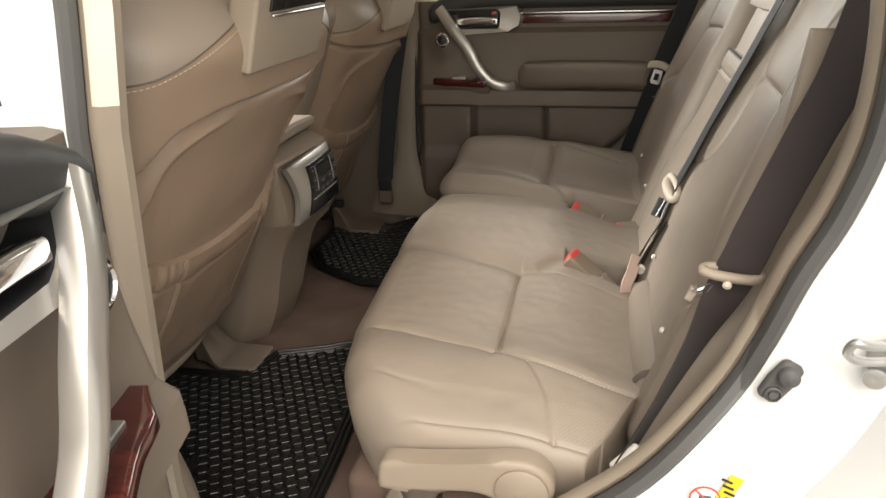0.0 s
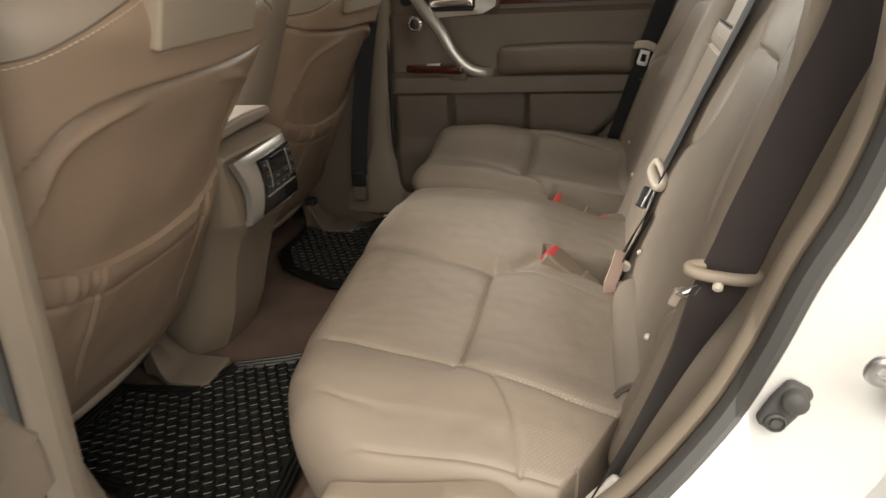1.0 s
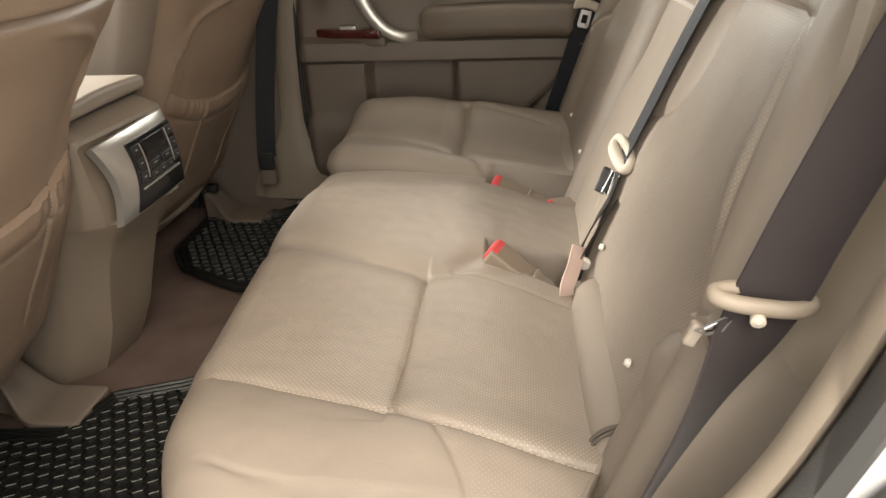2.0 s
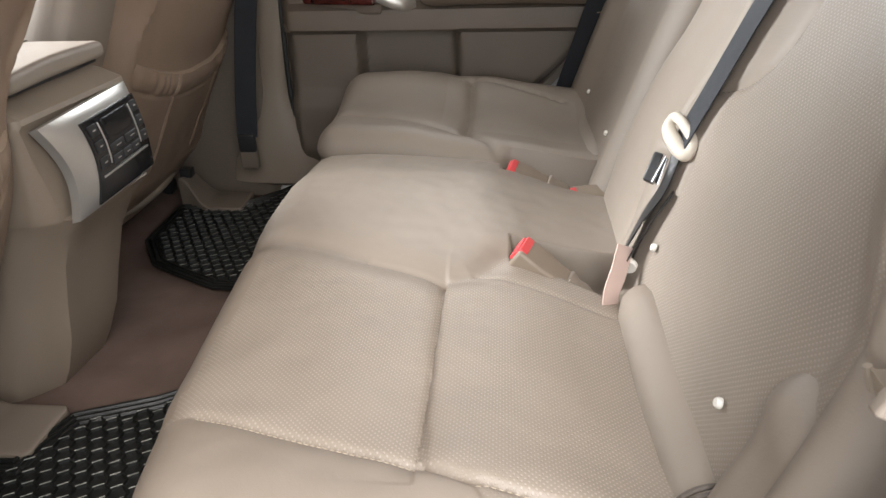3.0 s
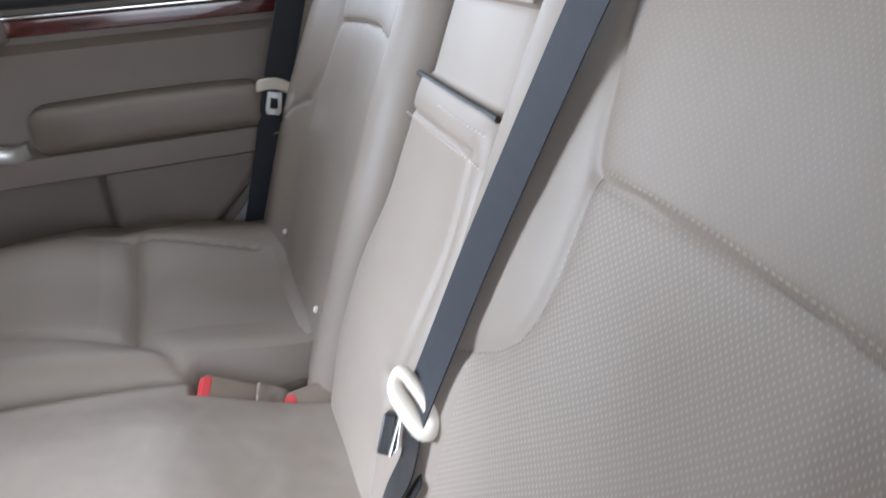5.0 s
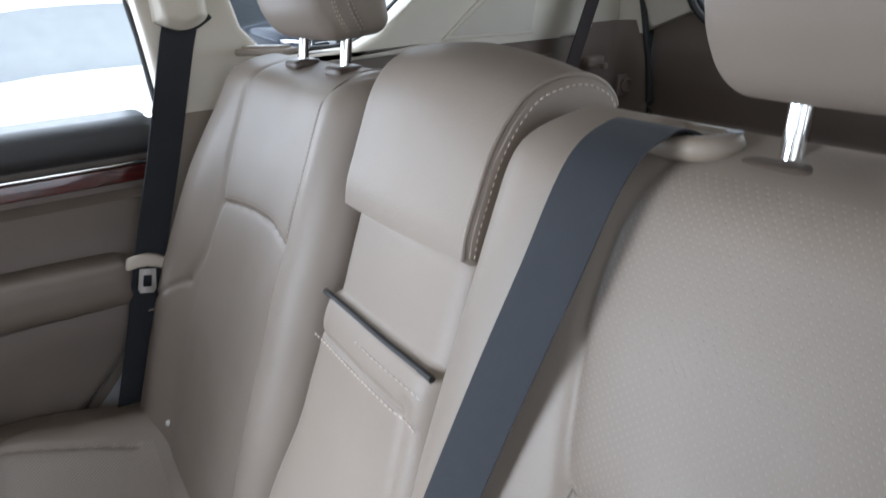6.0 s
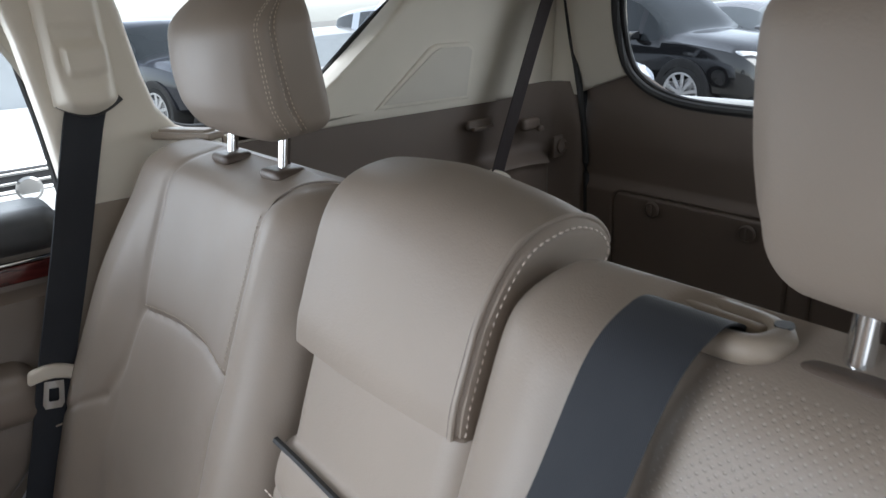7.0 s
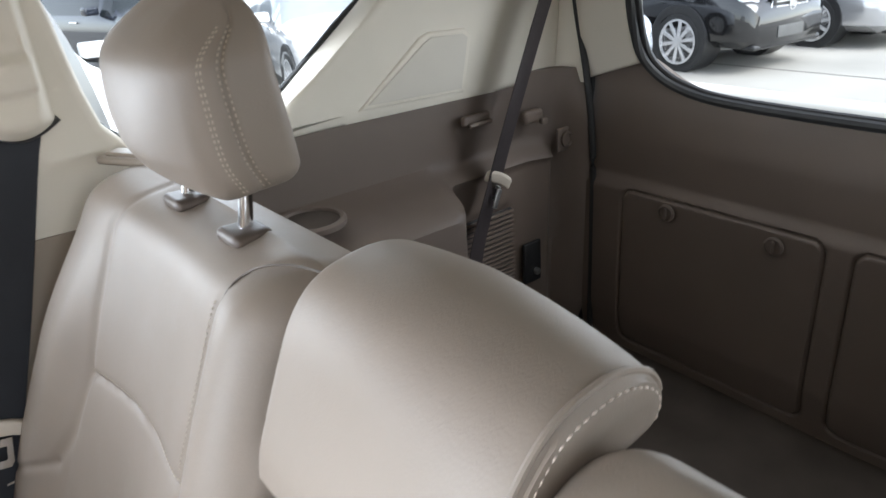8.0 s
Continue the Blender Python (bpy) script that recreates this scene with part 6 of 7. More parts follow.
def tongue(root, at, m, scale=1.0):
    """Steel tongue with a slot, and the plastic sleeve that the belt runs through."""
    M = Matrix.Translation(at) @ m
    R = np.array(M.to_3x3())
    q = softbox((0.031 * scale, 0.006, 0.010), 0.005, (4, 1, 1), 3)
    P = q[0].copy()
    P[:, 2] += 0.006 * np.cos(P[:, 0] * 60)
    sl = build("belt_sleeve", P @ R.T + np.array(at), q[1], IVORY, root, "ivory plastic belt sleeve")
    out = [(-0.012, -0.008), (0.012, -0.008), (0.0135, -0.040), (0.010, -0.046), (-0.010, -0.046), (-0.0135, -0.040)]
    inn = [(-0.006, -0.018), (0.006, -0.018), (0.0065, -0.034), (0.005, -0.036), (-0.005, -0.036), (-0.0065, -0.034)]
    v = [(x, y, z) for y in (-0.0015, 0.0015) for x, z in out + inn]
    f = []
    for i in range(6):
        j = (i + 1) % 6
        f += [(i, j, 6 + j, 6 + i), (12 + i, 12 + j, 18 + j, 18 + i), (i, j, 12 + j, 12 + i), (6 + i, 6 + j, 18 + j, 18 + i)]
    build("tongue", np.array(v) * scale @ R.T + np.array(at), f, CHROME, root, "steel belt tongue")
    return sl


tongue(fb, (0.272, 0.592, 1.247), pose(0, 0, 0, -4, 14, 6))
rbox("anchor_cover", (0.196, 0.640, 0.968), (0.03, 0.014, 0.03), 0.005, WHITEPL, fb, "pale anchor tab", rot=pose(0, 0, 0, 0, 25, 0))

# near outer belt, through a loop on the seat's shoulder
nb = thing("seat_belt", (0.16, -0.70, 0.95), "dark brown seat belt drawn through a beige guide loop", "seat belt", "rear seat belts")
nb_pts = [(0.430, -0.625, 1.66), (0.405, -0.630, 1.58), (0.382, -0.642, 1.49), (0.364, -0.652, 1.42), (0.342, -0.656, 1.36), (0.309, -0.656, 1.262), (0.295, -0.655, 1.215), (0.262, -0.660, 1.125), (0.230, -0.664, 1.045), (0.198, -0.675, 0.975), (0.180, -0.685, 0.940)]
strap("webbing", nb_pts, [(1, -0.2, 0.0)] * 3 + [(1, -0.25, 0.0)] * 4 + [(0.70, 0.62, -0.30), (0.45, 0.78, -0.40), (0.38, 0.80, -0.45), (0.38, 0.80, -0.45)], 0.045, BELT_B, nb)
gl, gr = np.array((0.258, -0.654, 1.209)), np.array((0.318, -0.656, 1.204))
mid_, ax1 = (gl + gr) / 2, (gr - gl) / 2
ax2 = np.array((0.001, 0.0095, 0.002))
ring = [mid_ + ax1 * (np.sign(math.cos(a)) * abs(math.cos(a)) ** 0.7) + ax2 * math.sin(a) * (0.9 + 0.1 * math.cos(a)) for a in np.linspace(0, 2 * math.pi, 40, endpoint=False)]
guide = tube("guide_loop", ring, 0.0060, PLASTIC, nb, "beige plastic belt guide loop", seg=10, closed=True)
lathe("guide_stud", [(0.0048, -0.004), (0.0048, 0.002), (0.0, 0.004)], IVORY, guide, "pale stud", 16, (-0.2, -0.9, -0.2), (0.283, -0.668, 1.198))
buckle_eye = np.array((0.258, -0.664, 1.186))
tube("guide_ring", [tuple(buckle_eye + np.array(p)) for p in ((-0.010, 0.006, -0.003), (0.008, 0.006, 0.008), (0.012, 0.006, 0.006), (0.007, 0.005, -0.002), (-0.003, 0.005, -0.005))], 0.0008, SEALGREY, nb, "small dark wire eye", closed=True)
rbox("eye_plate", tuple(buckle_eye + np.array((0.003, 0.008, 0.0))), (0.015, 0.0016, 0.005), 0.0006, CHROME, nb, "bright plate in the wire eye", rot=pose(0, 0, 0, 0, -24, 0))
rbox("eye_tab", (0.249, -0.650, 1.176), (0.010, 0.010, 0.018), 0.003, LEATHER, nb, "folded leather tab of the eye", rot=pose(0, 0, 0, 0, 24, 0), k=3)
rbox("anchor_sleeve", (0.196, -0.690, 0.962), (0.046, 0.012, 0.030), 0.005, WHITEPL, nb, "white sleeve at the belt's anchor", rot=pose(0, 0, 0, 0, -48, 10))

# middle belt
mb = thing("seat_belt", (0.21, -0.165, 0.97), "dark blue-grey seat belt of the middle seat with an ivory loop", "seat belt", "rear seat belts")
mb_pts = [(0.476, -0.222, 1.528), (0.466, -0.221, 1.540), (0.446, -0.221, 1.543), (belt_x(1.525, 0.014), -0.219, 1.525), (belt_x(1.46, 0.020), -0.210, 1.46), (belt_x(1.38, 0.020), -0.193, 1.38), (belt_x(1.28, 0.022), -0.177, 1.28), (belt_x(1.20, 0.022), -0.166, 1.20), (belt_x(1.14, 0.024), -0.161, 1.14)]
strap("webbing", mb_pts, [(0.0, 1, 0.0)] * 4 + [(0.02, 1, 0)] * 5, 0.047, BELT, mb)
mb_low = [(belt_x(1.14, 0.024), -0.163, 1.14), (0.252, -0.166, 1.09), (0.232, -0.160, 1.045), (0.214, -0.162, 1.0), (0.206, -0.165, 0.965)]
strap("lower_webbing", mb_low, [(0.02, 1, 0), (0.15, 1, 0), (0.25, 0.95, 0), (0.3, 0.95, 0), (0.3, 0.95, 0)], 0.040, BLACK, mb, "black folded belt under the loop")
strap("lower_webbing", [(p[0] + 0.008, p[1] - 0.012, p[2]) for p in mb_low[1:]], [(0.3, 0.95, 0), (0.4, 0.9, 0), (0.5, 0.85, 0), (0.5, 0.85, 0)], 0.036, BLACK, mb, "black folded belt under the loop")
loop_l, loop_r = np.array((0.258, -0.134, 1.156)), np.array((0.270, -0.186, 1.138))
lp_c, lw, lh = (loop_l + loop_r) / 2, (loop_r - loop_l) / 2, np.array((0.005, 0.002, 0.009))
lp_p = [lp_c + lw * np.sign(math.cos(a)) * abs(math.cos(a)) ** 0.6 + lh * np.sign(math.sin(a)) * abs(math.sin(a)) ** 0.8 for a in np.linspace(0, 2 * math.pi, 32, endpoint=False)]
tube("belt_loop", lp_p, [0.0062 + 0.0030 * max(0.0, -math.sin(a)) for a in np.linspace(0, 2 * math.pi, 32, endpoint=False)], IVORY, mb, "ivory plastic belt loop", seg=10, closed=True)
M = pose(0, 0, 0, 10, 30, 62)
q = softbox((0.010, 0.006, 0.018), 0.0025, (1, 1, 1), 2)
tg = build("tongue_body", q[0] @ np.array(M.to_3x3()).T + np.array((0.246, -0.132, 1.098)), q[1], BLACK, mb, "black belt tongue")
tube("tongue_frame", [np.array(M.to_3x3()) @ np.array((0.009 * sx, -0.007, 0.016 * sz)) + np.array((0.246, -0.132, 1.098)) for sx, sz in ((-1, -1), (1, -1), (1, 1), (-1, 1))], 0.0022, CHROME, tg, "steel edge of the tongue", closed=True)

# belt outlet on top of the left backrest
bz = thing("belt_outlet", (0.47, -0.222, 1.53), "beige plastic belt outlet on top of the backrest", "belt guide")
OUT = Matrix.Translation((0.474, -0.222, 1.529)) @ Matrix.Rotation(radians(-11), 4, "Z") @ Matrix.Rotation(radians(-4), 4, "X")
RO = OUT.to_3x3().to_4x4()
rim_ = [OUT @ Vector((0.015 * np.sign(math.cos(a)) * abs(math.cos(a)) ** 0.7, 0.038 * np.sign(math.sin(a)) * abs(math.sin(a)) ** 0.55, 0.003)) for a in np.linspace(0, 2 * math.pi, 40, endpoint=False)]
tube("frame", [tuple(p) for p in rim_], 0.0072, PLASTIC, bz, "rounded beige frame", seg=10, closed=True)
rbox("slot", tuple(OUT @ Vector((0, 0, 0.0015))), (0.022, 0.066, 0.006), 0.002, BLACK, bz, "dark belt slot", rot=RO)
rbox("roller", tuple(OUT @ Vector((0.004, 0, 0.006))), (0.007, 0.062, 0.006), 0.0028, PLASTIC, bz, "beige bar across the slot", rot=RO)
for yb in (-0.036, 0.036):
    lathe("screw_hole", [(0.0045, 0), (0.0045, 0.001), (0.0, 0.001)], BLACK, bz, "small dark hole", 14, (0, 0, 1), tuple(OUT @ Vector((0.010, yb, 0.0092))))

# seat release lever plate on the right backrest's shoulder
rl = thing("seat_release", (0.49, 0.548, 1.55), "beige seat release lever set in the backrest's shoulder", "lever")
rbox("plate", (0.490, 0.548, 1.540), (0.034, 0.100, 0.010), 0.004, PLASTIC, rl, rot=pose(0, 0, 0, 0, 0, 28), k=3)
rbox("lever", (0.490, 0.548, 1.546), (0.022, 0.080, 0.006), 0.0025, PLASTIC, rl, rot=pose(0, 0, 0, 0, 0, 28), k=3)


def buckle(at, m, label, size=1.0, group="belt buckles"):
    """Belt buckle with a red press button, in a soft creased sleeve with a pale seam."""
    root = thing("belt_buckle", at, label, "buckle", group)
    R = np.array(m.to_3x3()) * size

    def w(P):
        return np.array(P) @ R.T + np.array(at)
    q = softbox((0.036, 0.021, 0.0135), 0.005, (4, 3, 1), 3)
    P = q[0].copy()
    P[:, 1] *= 1 - 0.12 * (P[:, 0] > 0)
    b = build("body", w(P), q[1], CONSOLE, root, "taupe buckle housing")
    q = softbox((0.005, 0.0165, 0.0085), 0.002, (1, 1, 1), 2)
    build("press_button", w(q[0] + np.array((-0.0345, 0, 0.001))), q[1], RED, root, "red press button")
    build("button_top", w(q[0] * np.array((1.1, 0.97, 0.35)) + np.array((-0.031, 0, 0.0115))), q[1], RED, root, "red press button")
    q = softbox((0.034, 0.020, 0.012), 0.005, (10, 5, 2), 3)
    P = q[0].copy()
    fold = 0.0016 * np.sin(P[:, 0] * 190 + P[:, 1] * 60) + 0.0010 * np.sin(P[:, 0] * 330 - P[:, 1] * 90)
    P = np.stack([P[:, 0] + 0.066, P[:, 1] * (1.08 - 0.2 * sstep(-0.01, 0.03, P[:, 0])), P[:, 2] * 1.1 - 0.010 * sstep(-0.01, 0.03, P[:, 0]) + fold * (P[:, 2] > 0)], 1)
    build("sleeve", w(P), q[1], LEATHER, root, "soft creased taupe sleeve")
    ringp = [(0.036, 0.0205 * math.cos(a), 0.0138 * math.sin(a)) for a in np.linspace(0, 2 * math.pi, 24, endpoint=False)]
    tube("seam", list(w(np.array(ringp))), 0.0009, THREAD_P, b, "pale seam round the sleeve", closed=True, seg=5)
    return root


buckle((0.116, -0.158, 0.976), pose(0, 0, 0, 6, 36, -16), "taupe belt buckle with a red button in the seat's pocket")
buckle((0.108, 0.158, 0.970), pose(0, 0, 0, 26, 24, -8), "taupe belt buckle with a red button between the seats", 0.95)
buckle((0.213, 0.132, 0.948), pose(0, 0, 0, 30, -6, 4), "taupe belt buckle with a red button, sunk beside the backrest", 0.95)
# tag strap beside the near buckle
tagp = thing("label_strap", (0.20, -0.205, 0.95), "short pale pink webbing strap with a printed mark", "strap")
strap("webbing", [(0.212, -0.182, 1.020), (0.205, -0.196, 0.995), (0.196, -0.210, 0.972), (0.196, -0.212, 0.95)], [(1, 0.5, 0.1)] * 4, 0.022, mat("pink_webbing", (0.50, 0.37, 0.32), 0.8), tagp)
lathe("anchor_ring", [(0.010, -0.004), (0.012, 0.0), (0.010, 0.004), (0.006, 0.003), (0.006, -0.003)], WHITEPL, tagp, "pale plastic ring", 18, (0.3, 1, 0.4), (0.218, -0.178, 0.992))

# bolster roll that fills the gap behind each outer cushion
for s, y0, y1 in ((-1, -0.565, -0.215), (1, 0.23, 0.585)):
    rp = [(0.234, s * a, 0.957 + 0.003 * math.sin(9 * a)) for a in np.linspace(min(abs(y0), abs(y1)), max(abs(y0), abs(y1)), 14)]
    seat = left_seat if s < 0 else right_seat
    ro = tube("gap_roll", rp, [0.028] + [0.034] * 12 + [0.024], LEATHER, seat, "rolled leather apron below the backrest", seg=16)
    if s < 0:
        for da, rr in ((0.0, 0.0024), (0.007, 0.0018)):
            tube("apron_slit", [(0.233 - 0.034 * math.cos(a), y0 + 0.040 - da, 0.958 + 0.034 * math.sin(a)) for a in np.linspace(0.05, 1.9, 12)], rr, SEAM, ro, "dark folded slit at the apron's end", seg=6)
        stitches(left_pad.on([(0.2125, y) for y in np.linspace(-0.525, -0.195, 60)], 0.001), seat, SEAM, r=0.0010, length=0.004, gap=0.003)

# press studs along the lower edges of the backrests
for sy in (-0.474, -0.204, 0.218, 0.49):
    st = lathe("press_stud", [(0.0048, 0), (0.0048, 0.002), (0.0035, 0.0045), (0.0, 0.005)], WHITEPL, None, "", 16, tuple(NRM), tuple(BASE + np.array((0, sy, 0)) + 0.004 * UP + 0.006 * NRM))
    tagged(st, "small white plastic press stud on the seat cover", "stud", "press studs")

# recline lever cover on the near flank
lev = thing("recline_cover", (0.0, -0.71, 0.90), "beige plastic recline lever and cover on the seat's flank", "lever")
lpoly = [(-0.122, 0.906), (-0.120, 0.940), (-0.108, 0.951), (-0.065, 0.956), (-0.02, 0.962), (0.020, 0.969), (0.055, 0.974), (0.082, 0.970), (0.103, 0.952), (0.108, 0.928), (0.098, 0.904), (0.075, 0.892), (0.050, 0.896), (0.030, 0.912), (0.0, 0.918), (-0.06, 0.910)]
plate("cover", [tuple(p[:2]) for p in curve([(*p, 0) for p in lpoly + lpoly[:1]], 3)][:-1], lambda u, v, w: (u, -0.695 - w + 0.06 * max(u - 0.03, 0), v - 0.010), 0.030, 0.009, PLASTIC, lev)
lathe("hub", [(0.034, 0.0), (0.034, 0.005), (0.030, 0.008), (0.0, 0.009)], PLASTIC, lev, "round hub of the lever", 36, (0, -1, 0), (0.067, -0.722, 0.922))
lay(rbox("seat_plinth", (0.02, -0.45, 0.80), (0.44, 0.42, 0.10), 0.02, CARPET), "brown carpeted plinth under the rear seat", "plinth")
lay(rbox("seat_plinth_far", (0.02, 0.30, 0.80), (0.44, 0.70, 0.10), 0.02, CARPET), "brown carpeted plinth under the far seats", "plinth")

# ---- trim below the C-pillars, handle covers, hooks ----
for s, tag in ((-1, "near"), (1, "far")):
    def c_low(u, v, s=s):
        z = 1.163 + 0.297 * v
        x0 = np.interp(z, [1.16, 1.2, 1.3, 1.46], [0.258, 0.275, 0.318, 0.340])
        x = x0 + (0.47 - x0) * u
        if s < 0:
            low = np.interp(x, [0.256, 0.270, 0.293, 0.343, 0.47], [1.175, 1.140, 1.113, 1.098, 1.07])
            z = low + (1.46 - low) * v
        xs = np.interp(z, [1.16, 1.2, 1.26, 1.36, 1.46], [0.305, 0.320, 0.341, 0.376, 0.412])
        y = 0.612 + 0.10 * sstep(0.0, 0.06, x - xs) * (sstep(0.0, 0.4, v) if s < 0 else 1.0) - 0.010 * v
        y = y - 0.004 * np.exp(-(v / 0.012) ** 2)
        return np.stack([x, s * y, z], 1)
    lay(relief("c_pillar_lower_" + tag, 30, 40, c_low, PLASTIC, (0, s * 0.02, 0)), "beige lower pillar trim beside the seat", "pillar trim")
    if s < 0:
        lay(tube("pillar_trim_edge_" + tag, [c_low(np.array([q]), np.array([0.0]))[0] + np.array((0, -0.001, 0)) for q in np.linspace(0, 1, 24)], 0.0024, PLASTIC), "rolled lower edge of the beige pillar trim", "trim")
    
    def side_low(u, v, s=s):
        z = 0.80 + 0.37 * v
        x0 = np.interp(z, [0.80, 1.0, 1.12, 1.17], [0.15, 0.26, 0.315, 0.335]) + (0.075 if s < 0 else 0.0)
        return np.stack([x0 + (0.48 - x0) * u, s * (0.620 + 0.11 * sstep(0.08, 0.16, x0 + (0.48 - x0) * u - (x0 - 0.03))), z], 1)
    # near panel takes the dark carpet colour to paint the gap's shade
    lay(relief("seat_side_panel_" + tag, 8, 12, side_low, PLASTIC_D if s > 0 else CARGO, (0, s * 0.01, 0)), "brown panel in the gap beside the seat, near one darkened as shade", "side trim")
    # belt cover: bulging cream panel with a pull recess
    def cover(u, v, s=s):
        z = 1.592 + 0.155 * v
        x = 0.345 + 0.004 + 0.076 * u - 0.055 * (z - 1.59) * (0.4 + 0.2 * u)
        e = np.minimum(np.minimum(u, 1 - u) * 0.08, np.minimum(v * 0.155, (1 - v) * 0.155 + 0.01))
        y = 0.598 - 0.09 * (z - 1.5) - 0.014 * sstep(0, 0.012, e) - 0.012 * np.exp(-((v - 0.12) / 0.12) ** 2) * sstep(0, 0.02, np.minimum(u, 1 - u) * 0.08)
        y = y + 0.004 * np.exp(-((v - 0.55) / 0.06) ** 4) * sstep(0.12, 0.2, u) * sstep(0.88, 0.8, u)
        y = y - 0.010 * sstep(0.23, 0.30, v) * sstep(0.50, 0.43, v) * sstep(0.22, 0.32, u) * sstep(0.96, 0.90, u)
        z = z - 0.014 * np.sin(u * math.pi) * (1 - v) ** 3
        return np.stack([x, s * y, z], 1)
    lay(relief("belt_cover_" + tag, 36, 40, cover, CREAM, (0, s * 0.02, 0)), "cream cover over the belt outlet on the pillar", "trim cover")
    lay(tube("belt_slot_" + tag, [(0.352 + 0.076 * q, s * 0.592, 1.594 - 0.016 * math.sin(q * math.pi)) for q in np.linspace(0, 1, 10)], 0.004, BLACK), "dark slot below the belt cover", "slot")
    # charcoal wedge under the belt at the window line
    if s > 0:
        lay(rbox("pillar_wedge_" + tag, (0.372, s * 0.628, 1.425), (0.05, 0.02, 0.065), 0.008, DARKPAD), "charcoal end piece of the window ledge", "trim")

cg = thing("cargo_hook", (1.04, 0.60, 1.47), "brown plastic coat hook on the cargo side trim", "hook", "cargo hooks")
rbox("hook_base", (1.046, 0.594, 1.468), (0.060, 0.012, 0.018), 0.005, PLASTIC_D, cg, k=3)
rbox("hook_lip", (1.046, 0.582, 1.462), (0.052, 0.010, 0.007), 0.003, PLASTIC_D, cg, k=3)
cg2 = thing("cargo_hook", (1.18, 0.58, 1.44), "brown plastic belt holder on the cargo side trim", "hook", "cargo hooks")
rbox("holder", (1.165, 0.578, 1.452), (0.045, 0.018, 0.024), 0.007, PLASTIC_D, cg2, k=3)
rbox("holder_lip", (1.182, 0.566, 1.442), (0.014, 0.012, 0.012), 0.004, PLASTIC_D, cg2, k=3)
kn = thing("lamp_switch", (1.238, 0.565, 1.40), "round brown socket in a rounded square plate", "socket")
rbox("plate", (1.235, 0.561, 1.399), (0.044, 0.006, 0.044), 0.003, PLASTIC_D, kn, k=3)
lathe("ring", [(0.015, 0), (0.015, 0.005), (0.010, 0.006), (0.009, 0.002), (0.0, 0.002)], PLASTIC_D, kn, "round socket ring", 24, (0, -1, 0), (1.235, 0.558, 1.399))
# speaker grille of fine slats
sg = thing("speaker_grille", (1.04, 0.575, 1.20), "dark brown slatted speaker grille in the cargo side", "grille")
rbox("backing", (1.040, 0.585, 1.205), (0.150, 0.006, 0.175), 0.002, BLACK, sg)
for k in range(19):
    rbox("slat", (1.040, 0.580, 1.122 + k * 0.0092), (0.150, 0.008, 0.0042), 0.001, PLASTIC_D, sg, k=1)
bl = thing("tie_down", (1.17, 0.575, 1.15), "recessed pocket with a small steel tie-down", "tie-down")
rbox("pocket", (1.165, 0.5815, 1.165), (0.045, 0.008, 0.085), 0.003, BLACK, bl)
lathe("stud", [(0.007, 0), (0.007, 0.006), (0.0, 0.008)], STEEL, bl, "steel stud", 16, (0, -1, 0), (1.172, 0.577, 1.145))
# cup holder in the ledge
cp = thing("cup_holder", (0.70, 0.535, 1.38), "round brown cup holder set in the cargo ledge", "cup holder")
lathe("ring", [(0.049, -0.004), (0.049, 0.003), (0.045, 0.0065), (0.041, 0.005), (0.0395, -0.004)], PLASTIC_D, cp, "raised rim", 40, (0, 0, 1), (0.692, 0.545, 1.402))
# no real depth here: the recess's shade is the disc's dark colour
lathe("cup", [(0.0405, 0.0025), (0.0, 0.0020)], CARGO, cp, "flat dark disc, painted as the cup's shaded inside", 40, (0, 0, 1), (0.692, 0.545, 1.4005))

# third-row belt hanging against the cargo side
tb = thing("seat_belt", (0.95, 0.53, 1.15), "dark brown seat belt hanging at the cargo side", "seat belt", "cargo belts")
strap("webbing", [(1.205, 0.520, 1.775), (1.156, 0.535, 1.65), (1.087, 0.548, 1.47), (1.037, 0.545, 1.362), (0.985, 0.535, 1.26), (0.925, 0.500, 1.14), (0.90, 0.47, 1.06)], [(0.9, 0.30, -0.2)] * 7, 0.046, BELT_B, tb)
tongue(tb, (1.040, 0.538, 1.372), pose(0, 0, 0, 0, 24, -38), 0.72)
rbox("tongue_tip", (1.030, 0.530, 1.345), (0.010, 0.004, 0.034), 0.0015, STEEL, tb, "steel tip of the tongue", rot=pose(0, 0, 0, 0, 24, 0))
rbox("anchor_cap", (1.205, 0.525, 1.765), (0.05, 0.03, 0.05), 0.012, CREAM, tb, "cream upper anchor cap", k=3)

# front passenger's belt beside the far B-pillar
pb = thing("seat_belt", (-0.53, 0.60, 0.87), "dark seat belt running down the far pillar to its anchor", "seat belt", "front seat belts")
strap("webbing", [(-0.43, 0.66, 1.60), (-0.455, 0.645, 1.40), (-0.49, 0.620, 1.20), (-0.515, 0.605, 1.02), (-0.528, 0.600, 0.90)], [(1, 0.2, 0.05)] * 5, 0.047, BELT, pb)
rbox("anchor", (-0.530, 0.600, 0.885), (0.042, 0.016, 0.045), 0.006, BLACK, pb, "black belt anchor cover", k=3)
rbox("anchor_foot", (-0.532, 0.606, 0.848), (0.045, 0.020, 0.06), 0.009, VINYL, pb, "brown anchor cover", k=3)

